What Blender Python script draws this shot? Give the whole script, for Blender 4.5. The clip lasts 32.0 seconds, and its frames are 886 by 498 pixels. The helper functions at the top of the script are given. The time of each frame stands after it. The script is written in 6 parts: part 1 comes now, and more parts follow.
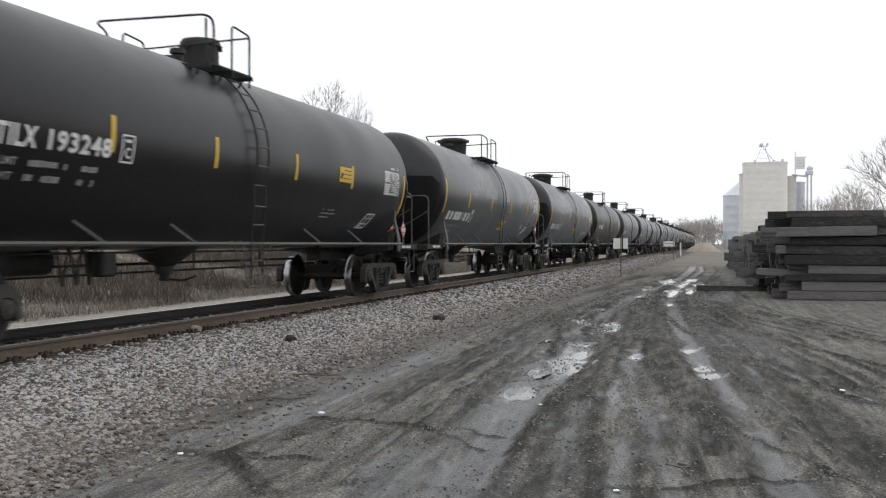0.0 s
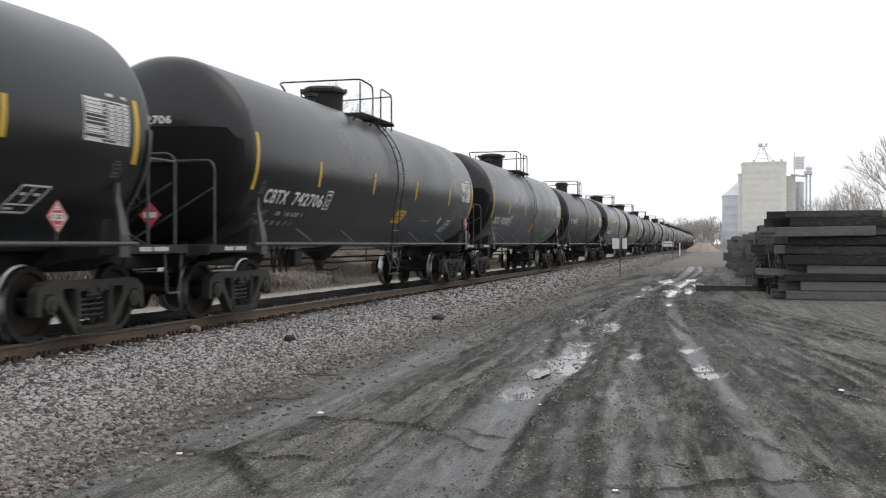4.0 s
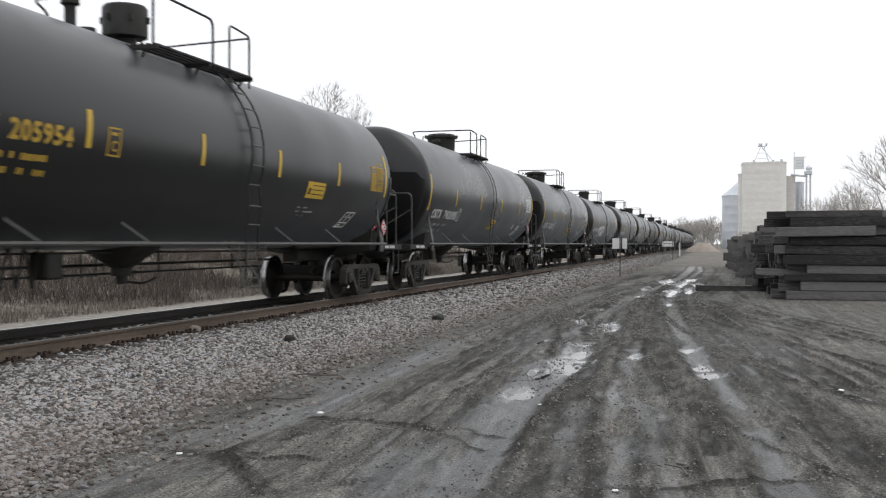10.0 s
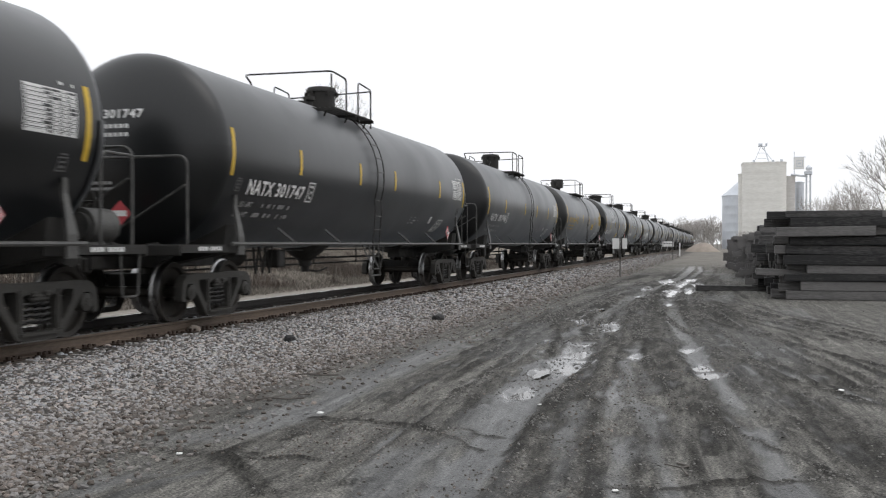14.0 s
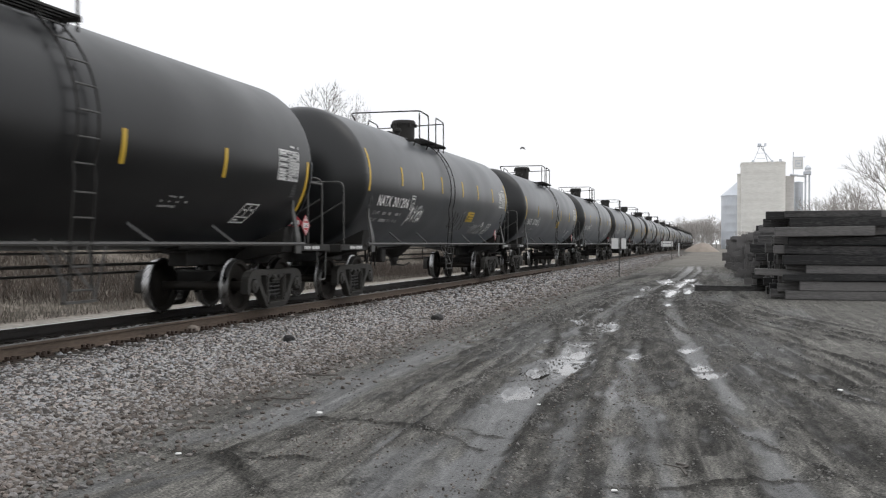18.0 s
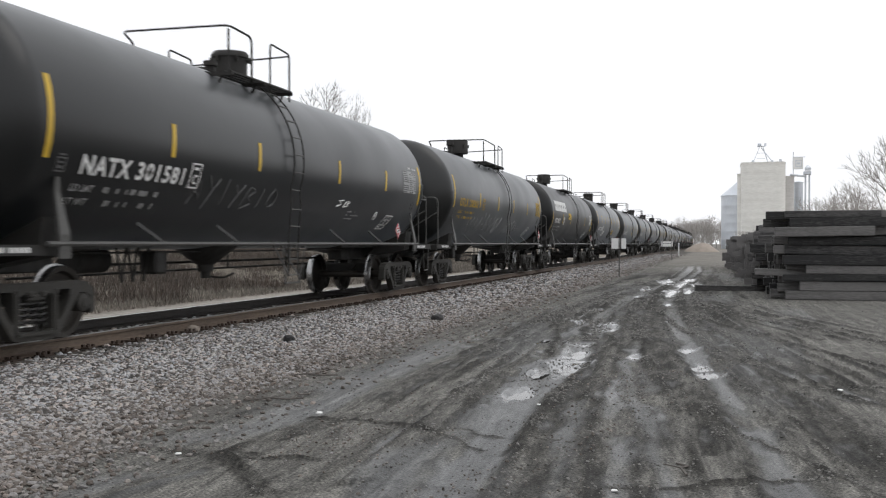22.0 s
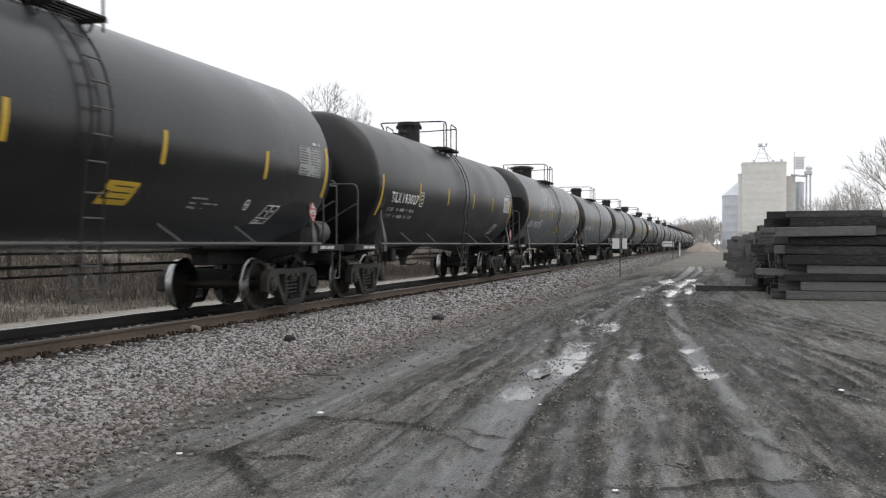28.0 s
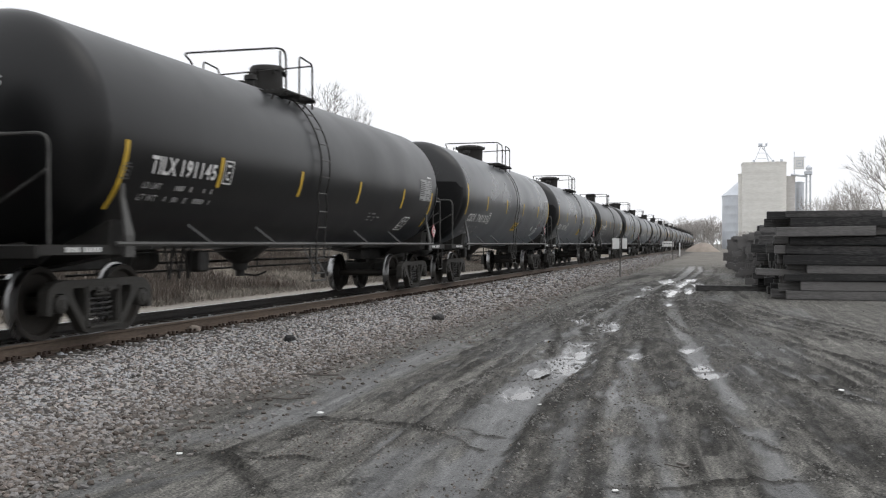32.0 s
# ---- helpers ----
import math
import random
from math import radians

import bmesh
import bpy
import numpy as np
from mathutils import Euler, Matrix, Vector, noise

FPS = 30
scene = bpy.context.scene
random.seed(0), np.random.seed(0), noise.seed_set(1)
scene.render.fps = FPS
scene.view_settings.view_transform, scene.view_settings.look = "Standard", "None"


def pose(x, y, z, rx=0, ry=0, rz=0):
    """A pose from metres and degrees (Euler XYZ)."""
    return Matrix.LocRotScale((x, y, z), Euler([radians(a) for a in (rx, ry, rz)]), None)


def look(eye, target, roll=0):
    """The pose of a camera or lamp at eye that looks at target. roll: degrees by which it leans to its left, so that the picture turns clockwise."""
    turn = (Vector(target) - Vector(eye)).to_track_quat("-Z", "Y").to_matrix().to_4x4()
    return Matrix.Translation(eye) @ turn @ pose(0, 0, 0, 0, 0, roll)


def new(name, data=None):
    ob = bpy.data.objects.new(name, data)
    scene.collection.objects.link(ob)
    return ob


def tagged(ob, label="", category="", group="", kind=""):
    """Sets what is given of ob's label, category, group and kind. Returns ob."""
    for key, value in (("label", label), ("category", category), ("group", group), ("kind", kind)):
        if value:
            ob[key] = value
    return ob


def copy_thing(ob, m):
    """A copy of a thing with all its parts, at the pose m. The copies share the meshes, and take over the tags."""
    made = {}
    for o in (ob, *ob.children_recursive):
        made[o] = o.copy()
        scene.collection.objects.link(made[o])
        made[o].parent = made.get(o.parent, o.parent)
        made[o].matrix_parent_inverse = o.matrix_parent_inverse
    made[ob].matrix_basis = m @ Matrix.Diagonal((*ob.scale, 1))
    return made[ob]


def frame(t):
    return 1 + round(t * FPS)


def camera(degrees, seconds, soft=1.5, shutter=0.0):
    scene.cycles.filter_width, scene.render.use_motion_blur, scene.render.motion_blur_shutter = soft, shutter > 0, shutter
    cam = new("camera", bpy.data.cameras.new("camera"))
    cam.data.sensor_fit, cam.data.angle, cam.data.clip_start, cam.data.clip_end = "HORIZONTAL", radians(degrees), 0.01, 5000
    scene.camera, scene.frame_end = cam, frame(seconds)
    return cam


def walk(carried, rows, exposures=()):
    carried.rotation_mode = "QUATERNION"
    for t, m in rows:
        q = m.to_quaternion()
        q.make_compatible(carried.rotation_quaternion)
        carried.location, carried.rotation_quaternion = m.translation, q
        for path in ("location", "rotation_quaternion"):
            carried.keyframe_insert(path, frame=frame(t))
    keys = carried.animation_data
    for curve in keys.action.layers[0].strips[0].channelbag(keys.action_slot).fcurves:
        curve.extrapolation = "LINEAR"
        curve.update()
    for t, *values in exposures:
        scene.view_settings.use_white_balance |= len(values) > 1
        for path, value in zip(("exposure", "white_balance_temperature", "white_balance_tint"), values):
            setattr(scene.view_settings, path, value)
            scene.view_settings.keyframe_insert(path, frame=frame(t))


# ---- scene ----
import collections

cam = camera(47.54, 32.0, soft=1.15, shutter=0.25)

# ---- plan ----
EYE = (0.0, 0.0, 1.5)      # eye over the mud lot, which is z = 0
TURN = 15.27               # degrees from the track's line to the middle of the view
TILT = -0.29
D = 8.80                   # the track's centre line lies this far to the west of the eye
RAIL = 0.31                # height of the rail heads
CURVE_AT, CURVE_R = 300.0, 2500.0
CAR = 18.14                # length of a tank car over its couplers


def travel(t):
    """How far the train has rolled at t seconds."""
    return 24.138 + 10.6312 * t + 0.0066557 * t * t


def along(s, side=0.0, z=0.0):
    """The pose at s metres along the track, side metres to its right."""
    if s < CURVE_AT:
        return pose(-D + side, s, z)
    a = (s - CURVE_AT) / CURVE_R
    r = CURVE_R + side
    return pose(-D - CURVE_R + r * math.cos(a), CURVE_AT + r * math.sin(a), z, 0, 0, math.degrees(a))


def eye_pose(sway):
    return pose(*EYE, 90 + TILT, 0, TURN + sway)


walk(cam, [(0, eye_pose(0.05)), (1.3, eye_pose(0.05)), (2.2, eye_pose(0)), (14.6, eye_pose(0)), (16.4, eye_pose(-0.05)),
           (24.5, eye_pose(-0.05)), (25.4, eye_pose(0)), (32, eye_pose(0))])

# ---- light: a bright, even overcast sky ----
world = bpy.data.worlds.new("world")
scene.world = world
world.use_nodes = True
wn = world.node_tree.nodes
sky = wn.new("ShaderNodeTexSky")
sky.sky_type, sky.sun_disc = "NISHITA", False
sky.sun_elevation, sky.sun_rotation = radians(62), radians(77)
sky.air_density, sky.dust_density = 1.0, 4.0
cover = wn.new("ShaderNodeMix")
cover.data_type = "RGBA"
cover.inputs[0].default_value = 0.93
# an overcast sky is brighter overhead than at the horizon
up, rise, tone = wn.new("ShaderNodeTexCoord"), wn.new("ShaderNodeSeparateXYZ"), wn.new("ShaderNodeValToRGB")
world.node_tree.links.new(up.outputs["Generated"], rise.inputs[0])
world.node_tree.links.new(rise.outputs["Z"], tone.inputs[0])
tone.color_ramp.elements[0].position, tone.color_ramp.elements[0].color = 0.2, (10.7, 10.8, 11.1, 1)
tone.color_ramp.elements[1].position, tone.color_ramp.elements[1].color = 0.9, (13.2, 13.4, 13.8, 1)
world.node_tree.links.new(tone.outputs[0], cover.inputs[7])
world.node_tree.links.new(sky.outputs[0], cover.inputs[6])
world.node_tree.links.new(cover.outputs[2], wn["Background"].inputs[0])
wn["Background"].inputs[1].default_value = 0.1
sun = new("sun", bpy.data.lights.new("sun", "SUN"))
sun.data.energy, sun.data.angle, sun.data.color = 0.42, radians(40), (1.0, 0.98, 0.95)
sun.matrix_world = look((26, 6, 50), (0, 0, 0))


# ---- materials ----
def material(name, rough=0.6, metal=0.0, dark=(0.1, 0.1, 0.1), light=(0.2, 0.2, 0.2), scale=8.0, bump=0.2, fine=60.0,
             by_object=0.0, by_island=0.0, spec=0.5, stretch=(1, 1, 1), rough_var=0.15, depth=0.02):
    """A surface mottled between two colours at a coarse and a fine scale, with fine relief."""
    m = bpy.data.materials.new(name)
    m.use_nodes = True
    n, l = m.node_tree.nodes, m.node_tree.links
    b = n["Principled BSDF"]
    co = n.new("ShaderNodeTexCoord")
    mp = n.new("ShaderNodeMapping")
    mp.inputs["Scale"].default_value = stretch
    l.new(co.outputs["Object"], mp.inputs["Vector"])
    t1, t2 = n.new("ShaderNodeTexNoise"), n.new("ShaderNodeTexNoise")
    for t, s, d in ((t1, scale, 6), (t2, fine, 3)):
        t.inputs["Scale"].default_value, t.inputs["Detail"].default_value = s, d
        l.new(mp.outputs[0], t.inputs["Vector"])
    mean = n.new("ShaderNodeMath")
    mean.operation = "MULTIPLY_ADD"
    l.new(t2.outputs["Fac"], mean.inputs[0])
    mean.inputs[1].default_value = 0.45
    half = n.new("ShaderNodeMath")
    half.operation = "MULTIPLY"
    half.inputs[1].default_value = 0.55
    l.new(t1.outputs["Fac"], half.inputs[0])
    l.new(half.outputs[0], mean.inputs[2])
    fac = mean.outputs[0]
    if by_object or by_island:
        src = n.new("ShaderNodeObjectInfo").outputs["Random"] if by_object else n.new("ShaderNodeNewGeometry").outputs["Random Per Island"]
        add = n.new("ShaderNodeMath")
        add.operation = "MULTIPLY_ADD"
        l.new(src, add.inputs[0])
        k = by_object or by_island
        add.inputs[1].default_value = k
        off = n.new("ShaderNodeMath")
        off.operation = "SUBTRACT"
        l.new(fac, off.inputs[0])
        off.inputs[1].default_value = k / 2
        l.new(off.outputs[0], add.inputs[2])
        fac = add.outputs[0]
    ramp = n.new("ShaderNodeValToRGB")
    ramp.color_ramp.elements[0].position, ramp.color_ramp.elements[0].color = 0.3, (*dark, 1)
    ramp.color_ramp.elements[1].position, ramp.color_ramp.elements[1].color = 0.7, (*light, 1)
    l.new(fac, ramp.inputs[0])
    l.new(ramp.outputs[0], b.inputs["Base Color"])
    rr = n.new("ShaderNodeMapRange")
    rr.inputs["From Min"].default_value, rr.inputs["From Max"].default_value = 0.3, 0.7
    rr.inputs["To Min"].default_value, rr.inputs["To Max"].default_value = max(rough - rough_var, 0.02), min(rough + rough_var, 1)
    l.new(t1.outputs["Fac"], rr.inputs["Value"])
    l.new(rr.outputs[0], b.inputs["Roughness"])
    b.inputs["Metallic"].default_value = metal
    b.inputs["Specular IOR Level"].default_value = spec
    if bump:
        bp = n.new("ShaderNodeBump")
        bp.inputs["Strength"].default_value, bp.inputs["Distance"].default_value = bump, depth
        l.new(mean.outputs[0], bp.inputs["Height"])
        l.new(bp.outputs[0], b.inputs["Normal"])
    return m


PAINT = {
    "C": material("grey_black_tank_paint", 0.3, 0, (0.0046, 0.0049, 0.0054), (0.0094, 0.0099, 0.0107), 0.5, 0, 30, by_object=0.25, rough_var=0.06, spec=0.46),
    "N": material("green_black_tank_paint", 0.33, 0, (0.005, 0.0055, 0.0059), (0.0102, 0.0111, 0.0117), 0.5, 0, 30, by_object=0.25, rough_var=0.06, spec=0.46),
    "T": material("deep_black_tank_paint", 0.36, 0, (0.0022, 0.0023, 0.0026), (0.0052, 0.0054, 0.0058), 0.5, 0, 30, by_object=0.2, rough_var=0.06, spec=0.5),
    "U": material("brown_black_tank_paint", 0.34, 0, (0.0052, 0.0056, 0.0055), (0.0105, 0.0112, 0.0108), 0.5, 0, 30, by_object=0.2, rough_var=0.06, spec=0.46),
}
# a bluish dust-like sheen greys the tanks at a slant, standing in for haze
for dusty in PAINT.values():
    b_ = dusty.node_tree.nodes["Principled BSDF"]
    b_.inputs["Sheen Weight"].default_value, b_.inputs["Sheen Roughness"].default_value = 0.2, 0.3
    if dusty is PAINT["T"]:
        b_.inputs["Sheen Weight"].default_value, b_.inputs["Specular IOR Level"].default_value = 0.06, 0.36
    b_.inputs["Sheen Tint"].default_value = (0.85, 0.92, 1.0, 1)
SHEET = material("weathered_pale_sheet", 0.7, 0, (0.26, 0.265, 0.265), (0.42, 0.425, 0.42), 5, 0.05, 70)
STAMP = material("grey_stamp_ink", 0.7, 0, (0.07, 0.07, 0.07), (0.13, 0.13, 0.13), 9, 0.02, 60)
SCRAWL = material("thin_white_spray", 0.7, 0, (0.2, 0.2, 0.2), (0.42, 0.42, 0.41), 9, 0.02, 60)
FRAME = material("sooty_steel", 0.7, 0.1, (0.008, 0.0075, 0.007), (0.026, 0.024, 0.021), 5, 0.2, 60)
MATTE = material("matte_black_plate", 0.95, 0, (0.004, 0.004, 0.0042), (0.009, 0.009, 0.0094), 2, 0, 30, spec=0.25)
PIPE = material("worn_grey_pipe", 0.5, 0.3, (0.03, 0.03, 0.03), (0.12, 0.117, 0.11), 6, 0.1, 60)
CAST = material("dusty_cast_steel", 0.75, 0.1, (0.014, 0.0132, 0.0118), (0.056, 0.053, 0.047), 5, 0.3, 50)
WHEEL = material("rusty_wheel", 0.6, 0.5, (0.014, 0.0125, 0.011), (0.045, 0.039, 0.033), 5, 0.2, 40)
STRUT = material("dark_grey_strut", 0.6, 0.1, (0.012, 0.012, 0.012), (0.05, 0.05, 0.05), 6, 0.1, 60)
TREAD = material("polished_tread", 0.32, 1.0, (0.22, 0.22, 0.22), (0.5, 0.5, 0.5), 10, 0.05, 60)
SPRING = material("grey_spring", 0.55, 0.3, (0.03, 0.03, 0.03), (0.09, 0.088, 0.085), 10, 0.1, 50)
WHITE = material("white_stencil", 0.7, 0, (0.55, 0.55, 0.54), (0.8, 0.8, 0.79), 5, 0.05, 70)
YELLOW = material("yellow_reflector", 0.5, 0, (0.5, 0.32, 0.025), (0.68, 0.46, 0.05), 5, 0.05, 50)
OCHRE = material("ochre_stencil", 0.7, 0, (0.36, 0.23, 0.03), (0.55, 0.36, 0.05), 5, 0.05, 50)
RED = material("red_placard", 0.6, 0, (0.36, 0.035, 0.045), (0.5, 0.07, 0.085), 5, 0.05, 50)
RAILM = material("rusty_rail", 0.65, 0.3, (0.07, 0.05, 0.037), (0.17, 0.13, 0.1), 4, 0.2, 40, stretch=(1, 0.2, 1))
SPIKE = material("dark_rusty_plate", 0.8, 0.2, (0.025, 0.017, 0.013), (0.075, 0.052, 0.04), 8, 0.2, 40)
# darker copy of the rail steel: shade under the train put into its colour
SHADED_RAIL = material("greased_rail", 0.55, 0.2, (0.016, 0.014, 0.013), (0.05, 0.044, 0.04), 4, 0.2, 40, stretch=(1, 0.2, 1))
HEAD = material("bright_rail_head", 0.25, 1.0, (0.35, 0.34, 0.33), (0.55, 0.55, 0.54), 4, 0.05, 40, stretch=(1, 0.1, 1))
# darker, rougher colour for the head of the near rail
DULL_HEAD = material("dull_rail_head", 0.5, 0.6, (0.1, 0.093, 0.085), (0.22, 0.21, 0.2), 4, 0.05, 40, stretch=(1, 0.1, 1))
TIE = material("weathered_tie", 0.85, 0, (0.022, 0.018, 0.015), (0.08, 0.068, 0.055), 4, 0.5, 30, by_object=0.4, stretch=(0.3, 2, 2))
OLDTIE = material("creosoted_tie", 0.8, 0, (0.016, 0.0157, 0.016), (0.16, 0.154, 0.15), 2.0, 0.7, 25, by_object=0.5, stretch=(0.25, 2, 2))
STONE = material("ballast_stone", 0.85, 0, (0.065, 0.06, 0.056), (0.43, 0.415, 0.405), 6, 0.4, 60, by_island=0.8)
CLOD = material("mud_clod", 0.85, 0, (0.06, 0.058, 0.054), (0.18, 0.174, 0.163), 6, 0.4, 60, by_island=0.7)
MUD = material("wet_mud", 0.75, 0, (0.07, 0.066, 0.06), (0.16, 0.15, 0.135), 0.9, 0.6, 14, rough_var=0.2, depth=0.04)
GRASS = material("dead_grass", 0.9, 0, (0.095, 0.086, 0.074), (0.22, 0.198, 0.17), 0.7, 0.4, 40, by_island=0.3)
BRAMBLE = material("brown_bramble", 0.9, 0, (0.035, 0.028, 0.023), (0.12, 0.095, 0.078), 0.9, 0.3, 30, by_island=0.4)
WATER = material("puddle_water", 0.06, 0, (0.03, 0.028, 0.025), (0.05, 0.046, 0.04), 3, 0.03, 20, rough_var=0.04, depth=0.005)
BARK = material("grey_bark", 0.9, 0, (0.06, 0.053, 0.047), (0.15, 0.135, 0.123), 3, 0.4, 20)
# bark of the farther trees: distance haze is mixed into these paler colours
HALF_HAZED_BARK = material("weathered_grey_bark", 0.9, 0, (0.2, 0.185, 0.175), (0.36, 0.34, 0.325), 3, 0.4, 20)
HAZED_BARK = material("pale_bark", 0.9, 0, (0.24, 0.225, 0.21), (0.45, 0.425, 0.4), 3, 0.4, 20)
CONCRETE = material("pale_concrete", 0.8, 0, (0.66, 0.65, 0.61), (0.86, 0.85, 0.81), 0.12, 0.1, 1.5, stretch=(0.5, 0.5, 1.6))
SIDE_CONCRETE = material("stained_concrete", 0.85, 0, (0.5, 0.485, 0.465), (0.68, 0.665, 0.645), 0.15, 0.1, 1.5, stretch=(0.5, 0.5, 1.6))
TIN = material("galvanised_steel", 0.45, 0.6, (0.5, 0.53, 0.57), (0.68, 0.71, 0.75), 0.3, 0.1, 3)
SIGNM = material("white_sign_face", 0.5, 0, (0.72, 0.72, 0.7), (0.82, 0.82, 0.81), 3, 0.03, 30)
# dirt has washed into the ballast along its foot
def foul(m):
    n, l = m.node_tree.nodes, m.node_tree.links
    b = n["Principled BSDF"]
    src = b.inputs["Base Color"].links[0].from_socket
    co, sep, rng_ = n.new("ShaderNodeTexCoord"), n.new("ShaderNodeSeparateXYZ"), n.new("ShaderNodeMapRange")
    t = n.new("ShaderNodeTexNoise")
    t.inputs["Scale"].default_value = 1.6
    l.new(co.outputs["Object"], t.inputs["Vector"])
    l.new(co.outputs["Object"], sep.inputs[0])
    add = n.new("ShaderNodeMath")
    add.operation = "MULTIPLY_ADD"
    l.new(t.outputs["Fac"], add.inputs[0])
    add.inputs[1].default_value = 1.6
    l.new(sep.outputs["X"], add.inputs[2])
    rng_.inputs["From Min"].default_value, rng_.inputs["From Max"].default_value = -5.3, -3.7
    rng_.inputs["To Max"].default_value = 0.6
    l.new(add.outputs[0], rng_.inputs["Value"])
    mix = n.new("ShaderNodeMix")
    mix.data_type = "RGBA"
    l.new(rng_.outputs[0], mix.inputs[0])
    l.new(src, mix.inputs[6])
    mix.inputs[7].default_value = (0.115, 0.095, 0.08, 1)
    l.new(mix.outputs[2], b.inputs["Base Color"])


for node in STONE.node_tree.nodes:
    if node.type == "VALTORGB":
        for at_, col in ((0.42, (0.19, 0.162, 0.145)), (0.56, (0.25, 0.255, 0.26))):
            node.color_ramp.elements.new(at_).color = (*col, 1)


# stones of several quarries: bluish, tan and reddish among the grey
def many_hues(m):
    n, l = m.node_tree.nodes, m.node_tree.links
    b = n["Principled BSDF"]
    src = b.inputs["Base Color"].links[0].from_socket
    g, w, r, x = n.new("ShaderNodeNewGeometry"), n.new("ShaderNodeTexWhiteNoise"), n.new("ShaderNodeValToRGB"), n.new("ShaderNodeMix")
    w.noise_dimensions = "1D"
    l.new(g.outputs["Random Per Island"], w.inputs["W"])
    l.new(w.outputs["Value"], r.inputs[0])
    r.color_ramp.interpolation = "CONSTANT"
    r.color_ramp.elements[0].position, r.color_ramp.elements[0].color = 0.0, (0.93, 0.97, 1.01, 1)
    r.color_ramp.elements[1].position, r.color_ramp.elements[1].color = 0.85, (1.06, 0.95, 0.88, 1)
    for at_, col in ((0.4, (1.0, 1.0, 1.0)), (0.68, (1.03, 1.0, 0.94))):
        r.color_ramp.elements.new(at_).color = (*col, 1)
    x.data_type, x.blend_type = "RGBA", "MULTIPLY"
    x.inputs[0].default_value = 1.0
    l.new(src, x.inputs[6])
    l.new(r.outputs[0], x.inputs[7])
    l.new(x.outputs[2], b.inputs["Base Color"])


many_hues(STONE)
foul(STONE)
GRAVEL = material("pale_gravel", 0.9, 0, (0.22, 0.185, 0.155), (0.38, 0.33, 0.285), 0.8, 0.5, 12)


# ---- builders ----
def part(name, bm, mat, parent=None, label="", smooth=False):
    """One mesh object of the bmesh, under its thing or part."""
    me = bpy.data.meshes.new(name)
    bmesh.ops.recalc_face_normals(bm, faces=bm.faces)
    bm.to_mesh(me)
    bm.free()
    for m in (mat if isinstance(mat, (list, tuple)) else [mat]):
        me.materials.append(m)
    if smooth:
        me.polygons.foreach_set("use_smooth", [True] * len(me.polygons))
        me.set_sharp_from_angle(angle=radians(40))
    ob = new(name, me)
    ob.parent = parent
    if label:
        ob["label"] = label
    return ob


def share(name, ob, parent, m, label=""):
    """Another object on the same mesh."""
    o = new(name, ob.data)
    o.parent = parent
    o.matrix_local = m
    if "kind" in ob:
        o["kind"] = ob["kind"]
    if label:
        o["label"] = label
    return o


def empty(name, m=None):
    ob = new(name)
    ob.empty_display_size = 0.3
    if m is not None:
        ob.matrix_world = m
    return ob


def box(bm, x, y, z, sx, sy, sz, turn=None, bevel=0.0):
    v = bmesh.ops.create_cube(bm, size=1)["verts"]
    m = Matrix.Translation((x, y, z)) @ (turn or Matrix()) @ Matrix.Diagonal((sx, sy, sz, 1))
    bmesh.ops.transform(bm, matrix=m, verts=v)
    if bevel:
        bmesh.ops.bevel(bm, geom=list({e for q in v for e in q.link_edges}), offset=bevel, segments=1, affect="EDGES")


def rod(bm, a, b, r, n=6, r2=None):
    a, b = Vector(a), Vector(b)
    d = b - a
    v = bmesh.ops.create_cone(bm, cap_ends=True, segments=n, radius1=r, radius2=r if r2 is None else r2, depth=d.length)["verts"]
    bmesh.ops.transform(bm, matrix=Matrix.Translation((a + b) / 2) @ d.to_track_quat("Z", "Y").to_matrix().to_4x4(), verts=v)


def bar(bm, a, b, w, d, bevel=0.0):
    """A square bar from a to b, w wide in the plane across x and d deep along x."""
    a, b = Vector(a), Vector(b)
    q = (b - a).normalized()
    up = Vector((1, 0, 0)).cross(q).normalized()
    rot = Matrix((Vector((1, 0, 0)), q, up)).transposed().to_4x4()
    c = (a + b) / 2
    box(bm, c.x, c.y, c.z, d, (b - a).length, w, rot, bevel)


def tube(bm, pts, r, n=6, closed=False):
    """A round pipe along points."""
    pts = [Vector(p) for p in pts]
    rings, side = [], None
    for i, p in enumerate(pts):
        d = (pts[min(i + 1, len(pts) - 1)] - pts[max(i - 1, 0)]).normalized()
        if side is None:
            side = d.orthogonal().normalized()
        side = (side - d * side.dot(d)).normalized()
        other = d.cross(side)
        rings.append([bm.verts.new(p + r * (math.cos(2 * math.pi * k / n) * side + math.sin(2 * math.pi * k / n) * other)) for k in range(n)])
    for a, b in zip(rings, rings[1:]):
        for k in range(n):
            bm.faces.new((a[k], a[(k + 1) % n], b[(k + 1) % n], b[k]))
    bm.faces.new(rings[0][::-1])
    bm.faces.new(rings[-1])


def rounded(pts, r=0.12, n=4):
    """The polyline with its inner corners rounded."""
    pts = [Vector(p) for p in pts]
    out = [pts[0]]
    for a, b, c in zip(pts, pts[1:], pts[2:]):
        p, q = b + (a - b).normalized() * min(r, (a - b).length / 2), b + (c - b).normalized() * min(r, (c - b).length / 2)
        for k in range(n + 1):
            t = k / n
            out.append((1 - t) ** 2 * p + 2 * t * (1 - t) * b + t * t * q)
    return out + [pts[-1]]


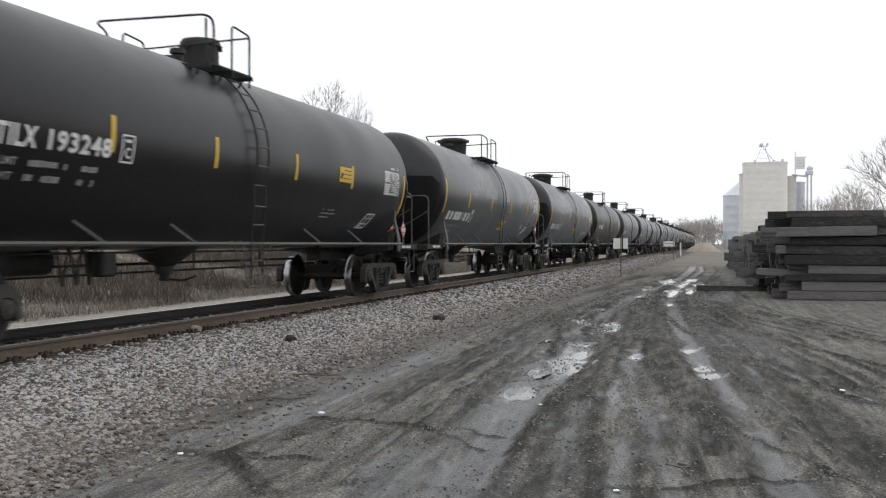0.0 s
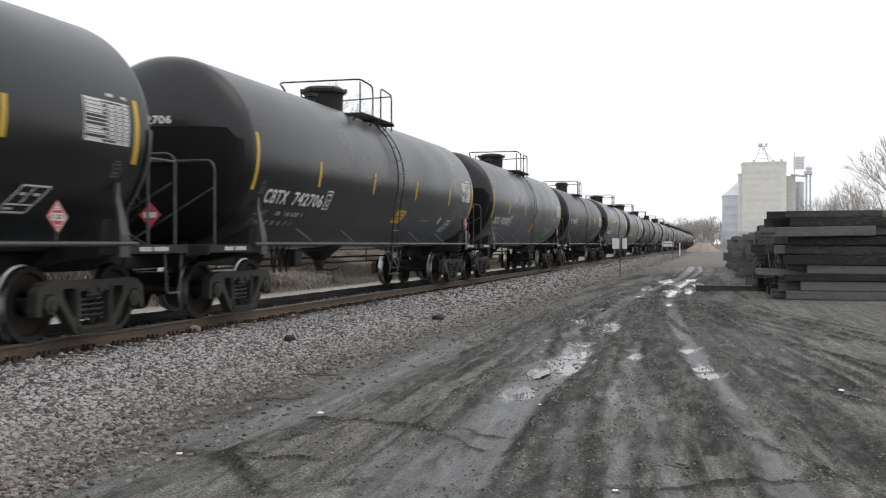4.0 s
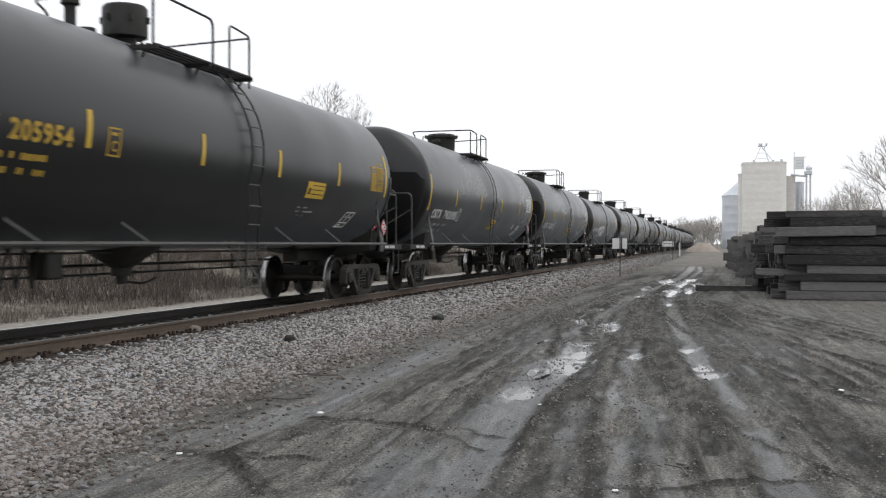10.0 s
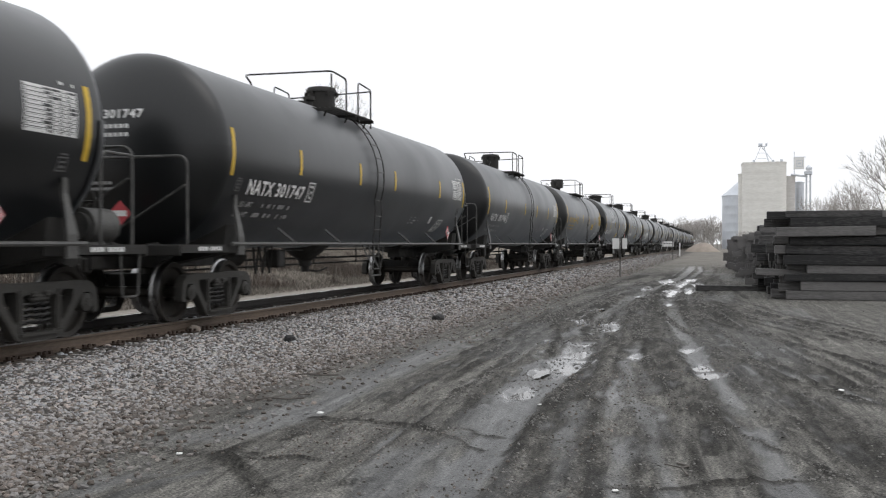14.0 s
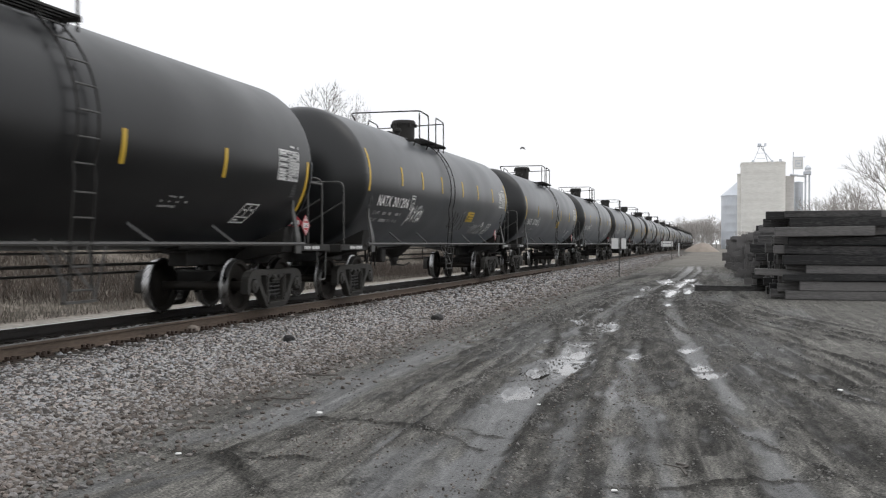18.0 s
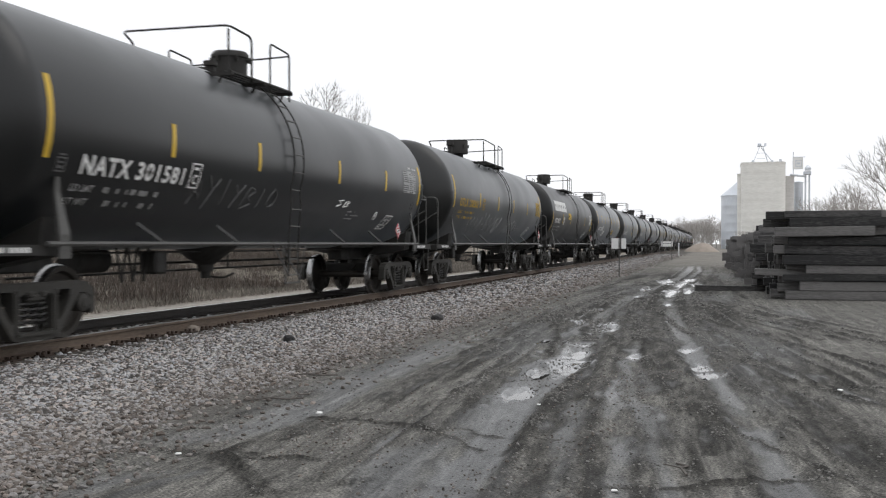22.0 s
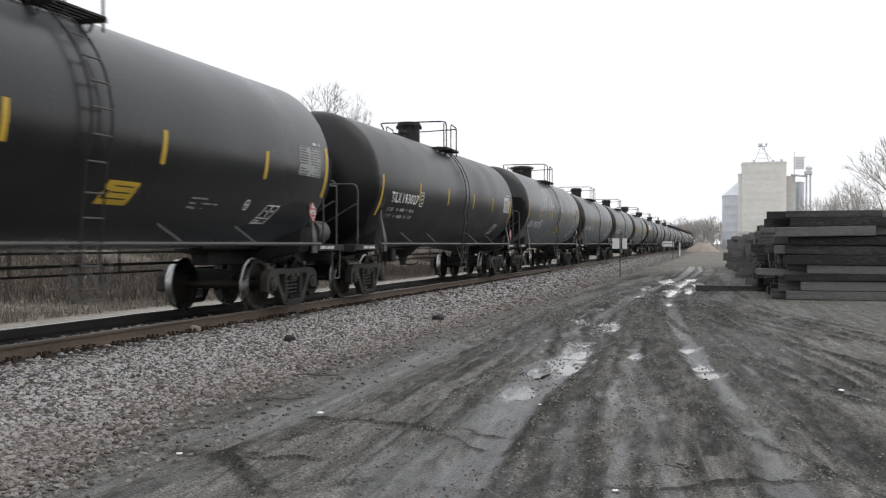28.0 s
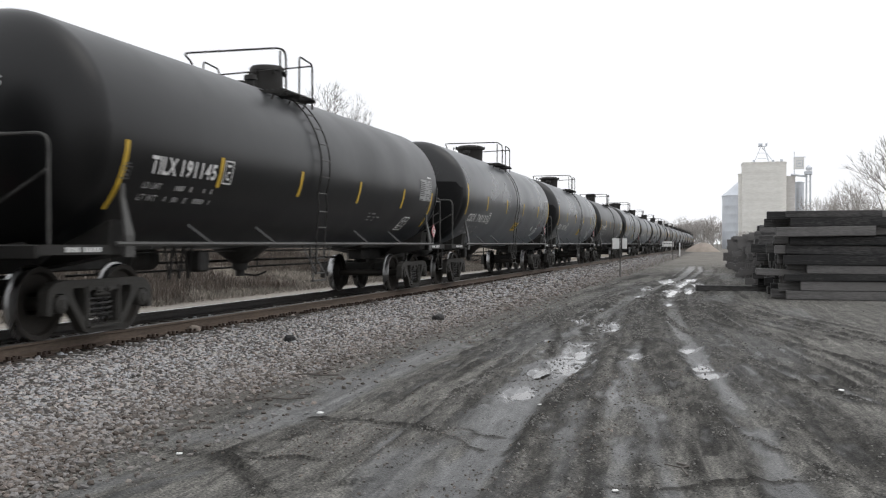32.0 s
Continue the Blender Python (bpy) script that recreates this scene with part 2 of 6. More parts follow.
def lathe(bm, profile, m=None, n=32):
    """Turn the (radius, height) profile about z, then place it."""
    rings, made = [], []
    for r, z in profile:
        if r < 1e-5:
            rings.append([bm.verts.new((0, 0, z))])
        else:
            rings.append([bm.verts.new((r * math.cos(2 * math.pi * k / n), r * math.sin(2 * math.pi * k / n), z)) for k in range(n)])
        made += rings[-1]
    faces = []
    for a, b in zip(rings, rings[1:]):
        for k in range(n):
            q = [a[k % len(a)], a[(k + 1) % len(a)], b[(k + 1) % len(b)], b[k % len(b)]]
            q = list(dict.fromkeys(q))
            if len(q) > 2:
                faces.append(bm.faces.new(q))
    if m is not None:
        bmesh.ops.transform(bm, matrix=m, verts=made)
    return faces


def from_arrays(name, verts, faces, mat, parent=None, label=""):
    me = bpy.data.meshes.new(name)
    me.from_pydata(verts, [], faces)
    me.materials.append(mat)
    ob = new(name, me)
    ob.parent = parent
    if label:
        ob["label"] = label
    return ob


# ---- the tank cars: y forward, x to the side of the lot, z = 0 at the rail head ----
R, ZC = 1.55, 2.65


def set_size(kind):
    """The larger tanks of one owner, and the common size."""
    global R, ZC
    R, ZC = (1.6, 2.7) if kind == "C" else (1.55, 2.65)


SHELL, HEAD_D = 7.45, 0.66


def skin(y, z, off=0.006, side=1):
    """A point on the tank's side, off metres proud of it."""
    a = math.asin(max(-1, min(1, (z - ZC) / R)))
    return Vector((side * (R + off) * math.cos(a), y, ZC + (R + off) * math.sin(a)))


def patch(bm, y0, y1, z0, z1, off=0.006, side=1, lean=0.0, n=5):
    """A thin plate that follows the tank's curve."""
    cols = []
    for k in range(n + 1):
        z = z0 + (z1 - z0) * k / n
        dy = lean * (z - z0)
        cols.append([[bm.verts.new(skin(y + dy, z, o, side)) for o in (off - 0.005, off)] for y in (y0, y1)])
    for a, b in zip(cols, cols[1:]):
        bm.faces.new((a[0][1], a[1][1], b[1][1], b[0][1]))
        for i in (0, 1):
            bm.faces.new((a[i][0], a[i][1], b[i][1], b[i][0]))
    for c in (cols[0], cols[-1]):
        bm.faces.new((c[0][0], c[0][1], c[1][1], c[1][0]))


def outline(bm, y0, y1, z0, z1, w, lean=0.0, side=1):
    patch(bm, y0, y1, z0, z0 + w, lean=lean, side=side, n=1)
    patch(bm, y0 + lean * (z1 - w - z0), y1 + lean * (z1 - w - z0), z1 - w, z1, lean=lean, side=side, n=1)
    patch(bm, y0 + lean * w, y0 + w + lean * w, z0 + w, z1 - w, lean=lean, side=side, n=2)
    patch(bm, y1 - w + lean * w, y1 + lean * w, z0 + w, z1 - w, lean=lean, side=side, n=2)


LETTERS = {}


def cast_letters(texts):
    """Flat meshes of the texts in the built-in font, in boxes one unit wide and high."""
    made = {}
    for text in texts:
        cu = bpy.data.curves.new("letters", "FONT")
        cu.body, cu.size, cu.resolution_u, cu.offset, cu.space_character = text, 1.0, 3, 0.03, 1.12
        made[text] = bpy.data.objects.new("letters", cu)
        scene.collection.objects.link(made[text])
    graph = bpy.context.evaluated_depsgraph_get()
    for text, ob in made.items():
        me = bpy.data.meshes.new_from_object(ob.evaluated_get(graph))
        co = np.array([v.co[:] for v in me.vertices])
        lo, hi = co.min(0), co.max(0)
        for v in me.vertices:
            v.co.x, v.co.y = (v.co.x - lo[0]) / (hi[0] - lo[0]), (v.co.y - lo[1]) / (hi[1] - lo[1])
        LETTERS[text] = me
    for ob in made.values():
        cu = ob.data
        bpy.data.objects.remove(ob)
        bpy.data.curves.remove(cu)


def letters(text):
    bm = bmesh.new()
    bm.from_mesh(LETTERS[text])
    return bm


cast_letters(("TILX", "CBTX", "NATX", "UTLX", "PROX", "C", "LD LMT", "LT WT", "1267", "193248", "742508", "742706", "301694", "742530", "742695", "205954", "301746", "301747", "301235", "301206",
              "45072", "208301", "301581", "310017", "742677", "193027", "743134", "743133", "191145"))


def stencil(name, text, y0, y1, z0, z1, mat, parent, label=""):
    """Lettering painted on the tank's side."""
    bm = letters(text)
    for k in range(1, 6):
        bmesh.ops.bisect_plane(bm, geom=bm.verts[:] + bm.edges[:] + bm.faces[:], plane_co=(0, k / 6, 0), plane_no=(0, 1, 0))
    for v in bm.verts:
        v.co = skin(y0 + v.co.x * (y1 - y0), z0 + v.co.y * (z1 - z0), 0.006)
    return part(name, bm, mat, parent, label)


def small_print(name, y0, y1, z, h, mat, parent, rnd, words=4):
    """A line of writing too small to read."""
    bm = bmesh.new()
    y = y0
    while y < y1 - 0.03:
        w = rnd.choice((0.03, 0.045, 0.045, 0.06))
        if rnd.random() < 0.24:
            y += 0.16
        patch(bm, y, min(y + w, y1), z + rnd.uniform(0, 0.012), z + h - rnd.uniform(0, 0.012), n=1)
        y += w + 0.018
    return tagged(part(name, bm, mat, parent), kind="stuff")


def head_curve():
    pts = [(R * math.cos(a), SHELL + HEAD_D * math.sin(a)) for a in [math.radians(d) for d in range(0, 91, 6)]]
    pts[-1] = (0.0, SHELL + HEAD_D)
    return pts


def cast_plate(bm, loops, thick):
    """A casting in the y-z plane: its outline, then the windows in it, all with eased corners."""
    edges = []
    for loop in loops:
        n = len(loop)
        eased = []
        for k in range(n):
            (ay, az), (by, bz), (cy, cz) = loop[k - 1], loop[k], loop[(k + 1) % n]
            for u in (0.28, 0.1):
                eased.append((by + (ay - by) * u, bz + (az - bz) * u))
            for u in (0.1, 0.28):
                eased.append((by + (cy - by) * u, bz + (cz - bz) * u))
        vs = [bm.verts.new((-thick / 2, y, z)) for y, z in eased]
        edges += [bm.edges.new((vs[k - 1], vs[k])) for k in range(len(vs))]
    face = [f for f in bmesh.ops.triangle_fill(bm, use_beauty=True, use_dissolve=False, edges=edges)["geom"] if isinstance(f, bmesh.types.BMFace)]
    made = bmesh.ops.extrude_face_region(bm, geom=face)["geom"]
    bmesh.ops.translate(bm, verts=[v for v in made if isinstance(v, bmesh.types.BMVert)], vec=(thick, 0, 0))
    bmesh.ops.recalc_face_normals(bm, faces=bm.faces[:])


def build_truck(name):
    """A two-axle truck: bolster with side frames, springs and wheelsets."""
    bm = bmesh.new()
    box(bm, 0, 0, 0.58, 2.0, 0.38, 0.26, bevel=0.03)
    lathe(bm, [(0, 0.70), (0.24, 0.70), (0.24, 0.80), (0, 0.80)], n=16)
    truck = part(name, bm, FRAME)
    bm = bmesh.new()
    half = [(0.3, 0.735), (0.72, 0.745), (0.98, 0.72), (1.12, 0.62), (1.15, 0.34), (1.05, 0.31), (1.03, 0.54), (0.96, 0.585), (0.84, 0.585), (0.76, 0.5),
            (0.6, 0.32), (0.42, 0.09), (0.3, 0.055)]
    cast_plate(bm, [half + [(-y, z) for y, z in half[::-1]],
                    [(0.4, 0.64), (0.64, 0.64), (0.63, 0.53), (0.5, 0.35), (0.42, 0.26), (0.39, 0.3)],
                    [(-0.4, 0.64), (-0.64, 0.64), (-0.63, 0.53), (-0.5, 0.35), (-0.42, 0.26), (-0.39, 0.3)],
                    [(-0.3, 0.15), (0.3, 0.15), (0.29, 0.4), (0.31, 0.6), (-0.31, 0.6), (-0.29, 0.4)]], 0.14)
    bar(bm, (0, -0.36, 0.135), (0, 0.36, 0.135), 0.03, 0.22)
    box(bm, 0.02, 0, 0.555, 0.13, 0.34, 0.1, bevel=0.03)
    for k in (-1, 1):
        box(bm, 0.08, k * 0.12, 0.6, 0.06, 0.12, 0.08, bevel=0.02)
        bar(bm, (0.06, k * 0.35, 0.16), (0.06, k * 0.35, 0.66), 0.05, 0.06, 0.01)
    frame_a = part("side_frame", bm, CAST, truck, "dusty cast steel side frame")
    frame_a.matrix_local = pose(1.03, 0, 0)
    share("side_frame", frame_a, truck, pose(-1.03, 0, 0, 0, 0, 180))
    bm = bmesh.new()
    for dy in (-0.17, 0, 0.17):
        turns = [(0.075 * math.cos(a), dy + 0.075 * math.sin(a), 0.225 + 0.27 * k / 32) for k, a in ((k, k * math.pi / 4) for k in range(33))]
        tube(bm, turns, 0.015, 5)
    spring = part("spring_nest", bm, SPRING, truck, "grey coil springs", True)
    spring.matrix_local = pose(1.0, 0, 0)
    share("spring_nest", spring, truck, pose(-1.0, 0, 0))
    bm = bmesh.new()
    lathe(bm, [(0, -0.10), (0.085, -0.10), (0.115, -0.07), (0.115, 0.10), (0.06, 0.115), (0.06, 0.13), (0, 0.13)], pose(0, 0, 0, 0, 90, 0), 14)
    cap = part("bearing", bm, CAST, truck, "", True)
    cap.matrix_local = pose(1.02, 0.889, 0.457)
    for sx, sy in ((1, -1), (-1, 1), (-1, -1)):
        share("bearing", cap, truck, pose(sx * 1.02, sy * 0.889, 0.457, 0, 0, 0 if sx > 0 else 180))
    bm = bmesh.new()
    lathe(bm, [(0, -0.95), (0.08, -0.95), (0.085, 0.95), (0, 0.95)], pose(0, 0, 0, 0, 90, 0), 12)
    prof = [(0.09, -0.11), (0.14, -0.11), (0.15, -0.05), (0.2, -0.03), (0.36, 0.0), (0.39, 0.05), (0.452, 0.062), (0.457, 0.05),
            (0.459, -0.045), (0.487, -0.06), (0.487, -0.085), (0.46, -0.095), (0.40, -0.075), (0.37, -0.04), (0.2, -0.07), (0.15, -0.11), (0.09, -0.11)]
    for s in (-1, 1):
        faces = lathe(bm, prof, pose(s * 0.755, 0, 0, 0, 90 * s, 0), 40)
        for i, f in enumerate(faces):
            if 6 <= i // 40 <= 10:
                f.material_index = 1
    beam = bmesh.new()
    for s in (-1, 1):
        bar(beam, (-0.7, s * 0.36, 0.42), (0.7, s * 0.36, 0.42), 0.1, 0.16, 0.02)
        bar(beam, (-0.1, s * 0.36, 0.45), (0.05, s * 0.1, 0.75), 0.08, 0.08)
        for k in (-1, 1):
            box(beam, k * 0.74, s * 0.41, 0.44, 0.1, 0.07, 0.34, bevel=0.02)
    part("brake_beam", beam, FRAME, truck, "black brake beams and shoes")
    axle = part("wheelset", bm, [WHEEL, TREAD], truck, "rusty steel wheels with polished treads", True)
    axle.matrix_local = pose(0, 0.889, 0.457)
    share("wheelset", axle, truck, pose(0, -0.889, 0.457), "rusty steel wheels with polished treads")
    return truck


def build_car(paint, ly, hoop0, hoop1, rail0, rail1, stand_off=False):
    """A car whose ladder stands at ly, its ladder hoop from hoop0 to hoop1 and its high railing from rail0 to rail1."""
    car = empty("tank_car")
    # tank
    bm = bmesh.new()
    cur = head_curve()
    prof = [(r, -y) for r, y in cur[::-1]] + [(R, y) for y in (-5, -2.5, 0, 2.5, 5)] + cur
    lathe(bm, prof, Matrix.Translation((0, 0, ZC)) @ Euler((radians(-90), 0, 0)).to_matrix().to_4x4(), 64)
    tank = part("tank", bm, paint, car, "", True)
    # half-height shields over the heads, standing off them on the larger tanks
    bm = bmesh.new()
    if stand_off:
        lathe(bm, [(cur[1][0] * 0.94, cur[1][1] - 0.02)] + [(r * 0.95, y + 0.36) for r, y in cur[1:]], pose(0, 0, ZC, -90), 48)
    else:
        lathe(bm, [(r * 1.012 + 0.004, y + 0.022) for r, y in cur], pose(0, 0, ZC, -90), 48)
    cut = bm.verts[:] + bm.edges[:] + bm.faces[:]
    bmesh.ops.bisect_plane(bm, geom=cut, plane_co=(0, 0, ZC + (0.32 if stand_off else 0.05)), plane_no=(0, 0, 1), clear_outer=True)
    if stand_off:
        for x in (-1, 1):
            bmesh.ops.bisect_plane(bm, geom=bm.verts[:] + bm.edges[:] + bm.faces[:], plane_co=(x * 1.38, 0, ZC + 0.32), plane_no=(x * 0.8, 0, 0.6), clear_outer=True)
        bmesh.ops.solidify(bm, geom=bm.faces[:], thickness=0.025)
    shield = part("head_shield", bm, MATTE if stand_off else paint, tank, "", True)
    share("head_shield", shield, tank, pose(0, 0, 0, 0, 0, 180))
    # stub sills, bolsters, couplers, decks
    for s in (1, -1):
        turn = pose(0, 0, 0, 0, 0, 0 if s > 0 else 180)
        if s > 0:
            bm = bmesh.new()
            box(bm, 0, 7.2, 0.98, 0.36, 3.6, 0.34, bevel=0.02)
            box(bm, 0, 6.2, 1.16, 0.9, 3.0, 0.14, bevel=0.03)
            sill = part("stub_sill", bm, FRAME, car)
            bm = bmesh.new()
            bar(bm, (0, 8.9, 0.88), (0, 9.02, 0.88), 0.26, 0.24, 0.04)
            box(bm, 0.06, 9.03, 0.88, 0.16, 0.12, 0.3, bevel=0.03)
            bar(bm, (0, 8.4, 0.88), (0, 8.95, 0.88), 0.14, 0.14)
            coupler = part("coupler", bm, CAST, sill, "rusty cast coupler")
            bm = bmesh.new()
            tube(bm, [(0.3, 8.8, 0.9), (0.32, 8.95, 0.7), (0.2, 9.05, 0.5), (0.05, 9.07, 0.45)], 0.025)
            hose = part("brake_hose", bm, FRAME, sill, "black rubber brake hose", True)
            bm = bmesh.new()
            for x in (-1, 1):
                vs = [bm.verts.new(p) for p in ((x * 0.25, 6.75, 0.86), (x * 1.3, 6.75, 1.05), (x * 1.36, 6.75, 1.5), (x * 0.7, 6.75, 1.2),
                                                (x * 0.25, 7.2, 0.86), (x * 1.3, 7.2, 1.05), (x * 1.36, 7.2, 1.5), (x * 0.7, 7.2, 1.2))]
                for q in ((0, 1, 2, 3), (7, 6, 5, 4), (0, 4, 5, 1), (1, 5, 6, 2), (2, 6, 7, 3), (3, 7, 4, 0)):
                    bm.faces.new([vs[i] for i in q])
            bolster = part("body_bolster", bm, FRAME, car)
            bm = bmesh.new()
            # a tapered plate that stands against the tank
            rows_ = []
            for z, w, x in ((1.02, 0.11, 1.5), (1.3, 0.1, 1.5), (1.55, 0.07, 1.45), (1.78, 0.05, 1.4), (1.97, 0.035, 1.4)):
                rows_.append([bm.verts.new((x + dx, 7.0 + dy, z)) for dx, dy in ((0.02, -w), (0.02, w), (-0.02, w), (-0.02, -w))])
            for a, b in zip(rows_, rows_[1:]):
                for i in range(4):
                    bm.faces.new((a[i], a[(i + 1) % 4], b[(i + 1) % 4], b[i]))
            bm.faces.new(rows_[0][::-1])
            bm.faces.new(rows_[-1])
            post = part("bolster_post", bm, PIPE, bolster, "worn grey steel post")
            bm = bmesh.new()
            box(bm, 0, 8.0, 1.165, 2.86, 1.45, 0.03)
            box(bm, 1.42, 7.95, 1.12, 0.03, 1.5, 0.12)
            box(bm, -1.42, 7.95, 1.12, 0.03, 1.5, 0.12)
            box(bm, 0, 8.72, 1.1, 2.86, 0.05, 0.16, bevel=0.01)
            deck = part("end_deck", bm, FRAME, car)
            bm = bmesh.new()
            tube(bm, rounded([(1.38, 8.45, 1.12), (1.38, 8.45, 2.47), (-1.38, 8.45, 2.47), (-1.38, 8.45, 1.12)], 0.16), 0.022)
            rail = part("end_handrail", bm, PIPE, deck, "grey pipe handrail", True)
            bm = bmesh.new()
            tube(bm, rounded([(1.38, 7.75, 1.12), (1.38, 7.75, 2.35), (1.38, 8.43, 2.35)], 0.14), 0.02)
            brace = part("side_handrail", bm, PIPE, deck, "", True)
            bm = bmesh.new()
            rod(bm, (1.34, 8.43, 2.05), (-0.2, 8.43, 1.17), 0.016)
            rod(bm, (-1.34, 8.43, 2.05), (0.2, 8.43, 1.17), 0.016)
            cross = part("handrail_brace", bm, PIPE, deck)
            bm = bmesh.new()
            tube(bm, rounded([(1.4, 8.15, 1.1), (1.4, 8.2, 0.5), (1.4, 8.55, 0.5), (1.4, 8.6, 1.1)], 0.05, 2), 0.016)
            step = part("stirrup_step", bm, PIPE, deck)
            share("stirrup_step", step, deck, pose(-2.8, 0, 0))
            bm = bmesh.new()
            rod(bm, (1.08, 7.75, 1.42), (1.08, 8.3, 1.42), 0.23, 18)
            rod(bm, (1.08, 7.7, 1.42), (1.08, 8.35, 1.42), 0.17, 14)
            box(bm, 1.08, 8.0, 1.22, 0.2, 0.3, 0.12)
            part("air_reservoir", bm, PIPE, deck, "grey steel air drum", True)
            bm = bmesh.new()
            box(bm, -0.3, 8.5, 1.64, 0.27, 0.012, 0.27, pose(0, 0, 0, 0, 45, 0))
            plac2 = part("hazard_placard", bm, RED, deck, "red diamond hazard placard")
            bm = bmesh.new()
            box(bm, -0.3, 8.508, 1.64, 0.23, 0.004, 0.085)
            mark2 = part("placard_mark", bm, WHITE, plac2, "white band")
            bm = bmesh.new()
            for k in range(9):
                box(bm, 1.437, 7.5 + k * 0.075 + (0.05 if k > 3 else 0), 1.12, 0.006, 0.05, 0.06)
            writing = tagged(part("sill_writing", bm, WHITE, deck, "white stencilled writing"), kind="stuff")
            ends = [sill, bolster, deck]
            rest = [(coupler, sill), (hose, sill), (post, bolster), (rail, deck), (brace, deck), (cross, deck), (step, deck),
                    (plac2, deck), (writing, deck)]
        else:
            made = {}
            for o in ends:
                made[o] = share(o.name.split(".")[0], o, car, turn)
            for o, p in rest:
                if o is writing:
                    # the near side again: shift along, do not turn
                    q = share(o.name.split(".")[0], o, made[p], turn.inverted() @ pose(0, -15.44 - (0.25 if o is writing else 0), 0))
                else:
                    q = share(o.name.split(".")[0], o, made[p], Matrix())
                if o is post:
                    q.matrix_local = turn.inverted() @ Matrix.Diagonal((1, -1, 1, 1))
                if o is plac2:
                    share("placard_mark", mark2, q, Matrix(), "white band")
            # hand brake and gear on the rear deck
            bm = bmesh.new()
            tube(bm, [(0.28 * math.cos(a), 0, 0.28 * math.sin(a)) for a in [k * math.pi / 10 for k in range(21)]], 0.02)
            rod(bm, (-0.28, 0, 0), (0.28, 0, 0), 0.015)
            rod(bm, (0, 0, -0.28), (0, 0, 0.28), 0.015)
            part("brake_wheel", bm, FRAME, made[deck], "", True).matrix_world = pose(-0.6, -8.35, 1.75)
            bm = bmesh.new()
            box(bm, -0.6, -8.2, 1.5, 0.3, 0.2, 0.7, bevel=0.03)
            part("brake_housing", bm, FRAME, made[deck]).matrix_world = Matrix()
            bm = bmesh.new()
            box(bm, 0.55, -8.05, 1.32, 0.7, 0.32, 0.26, bevel=0.05)
            rod(bm, (0.2, -8.05, 1.35), (1.2, -8.05, 1.35), 0.12, 10)
            tube(bm, rounded([(1.15, -8.0, 1.3), (1.3, -7.7, 1.45), (1.35, -7.3, 1.25)], 0.1), 0.03)
            part("brake_cylinder", bm, FRAME, made[deck]).matrix_world = Matrix()
            # the brake valve and its pipes by the handrail
            bm = bmesh.new()
            box(bm, 1.1, -7.72, 1.34, 0.34, 0.46, 0.14, bevel=0.03)
            box(bm, 1.16, -7.6, 1.48, 0.22, 0.2, 0.2, bevel=0.04)
            rod(bm, (1.12, -7.95, 1.42), (1.12, -7.75, 1.42), 0.1, 12)
            rod(bm, (1.22, -7.62, 1.56), (1.22, -7.62, 1.74), 0.035, 8)
            rod(bm, (1.22, -7.62, 1.72), (1.22, -7.62, 1.75), 0.09, 12)
            rod(bm, (1.2, -7.4, 1.4), (1.34, -7.4, 1.4), 0.08, 10)
            tube(bm, rounded([(1.1, -7.95, 1.36), (0.7, -8.1, 1.3), (0.2, -8.05, 1.42)], 0.1), 0.025)
            tube(bm, rounded([(1.2, -7.5, 1.5), (1.3, -7.3, 1.62), (1.32, -7.2, 1.2)], 0.1), 0.02)
            part("brake_valve", bm, STRUT, made[deck], "dusty brake valve with pipes").matrix_world = Matrix()
    # side pipes on struts
    bm = bmesh.new()
    tube(bm, [(1.5, -7.3, 1.19), (1.5, 0, 1.19), (1.5, 7.3, 1.19)], 0.032, 8)
    pipe = part("side_pipe", bm, PIPE, car, "grey steel side pipe", True)
    share("side_pipe", pipe, car, pose(0, 0, 0, 0, 0, 180), "grey steel side pipe")
    bm = bmesh.new()
    bar(bm, (1.27, -0.36, 1.47), (1.49, 0.0, 1.19), 0.05, 0.014)
    strut = None
    for y in (-4.75, -2.5, 2.26, 4.6):
        for s in (1, -1):
            m = pose(0, y, 0) if s > 0 else pose(0, y, 0, 0, 0, 180)
            if strut is None:
                strut = part("pipe_strut", bm, STRUT, pipe)
                strut.matrix_local = m
            else:
                share("pipe_strut", strut, pipe, m)
    # ladders
    bm = bmesh.new()
    arc = [skin(0, ZC + R * math.sin(math.radians(a)), 0.09) for a in range(-42, 70, 8)]
    pts = [Vector((1.52, 0, 0.62)), Vector((1.52, 0, 1.2)), Vector((1.58, 0, 1.9))] + [p for p in arc if p.z > 2.1]
    tube(bm, [p + Vector((0, -0.21, 0)) for p in pts], 0.016, 4)
    ladder = part("ladder", bm, FRAME, car, "black steel side ladder")
    ladder.matrix_local = pose(0, ly, 0)
    share("stringer", ladder, ladder, pose(0, 0.42, 0))
    bm = bmesh.new()
    bar(bm, (1.52, -0.21, 0.66), (1.42, -0.72, 1.24), 0.035, 0.012)
    bar(bm, (1.52, 0.19, 0.66), (1.42, -0.42, 1.24), 0.035, 0.012)
    part("ladder_brace", bm, PIPE, ladder)
    bm = bmesh.new()
    rod(bm, (0, -0.21, 0), (0, 0.21, 0), 0.013)
    rung = None
    heights = [0.64, 0.92, 1.2, 1.5, 1.8] + [ZC + (R + 0.09) * math.sin(a) for a in [math.radians(d) for d in range(-18, 66, 11)]]
    places = [(1.52, z) for z in heights[:3]] + [(1.55, heights[3]), (1.575, heights[4])]
    places += [((R + 0.09) * math.cos(math.radians(d)), ZC + (R + 0.09) * math.sin(math.radians(d))) for d in range(-18, 66, 11)]
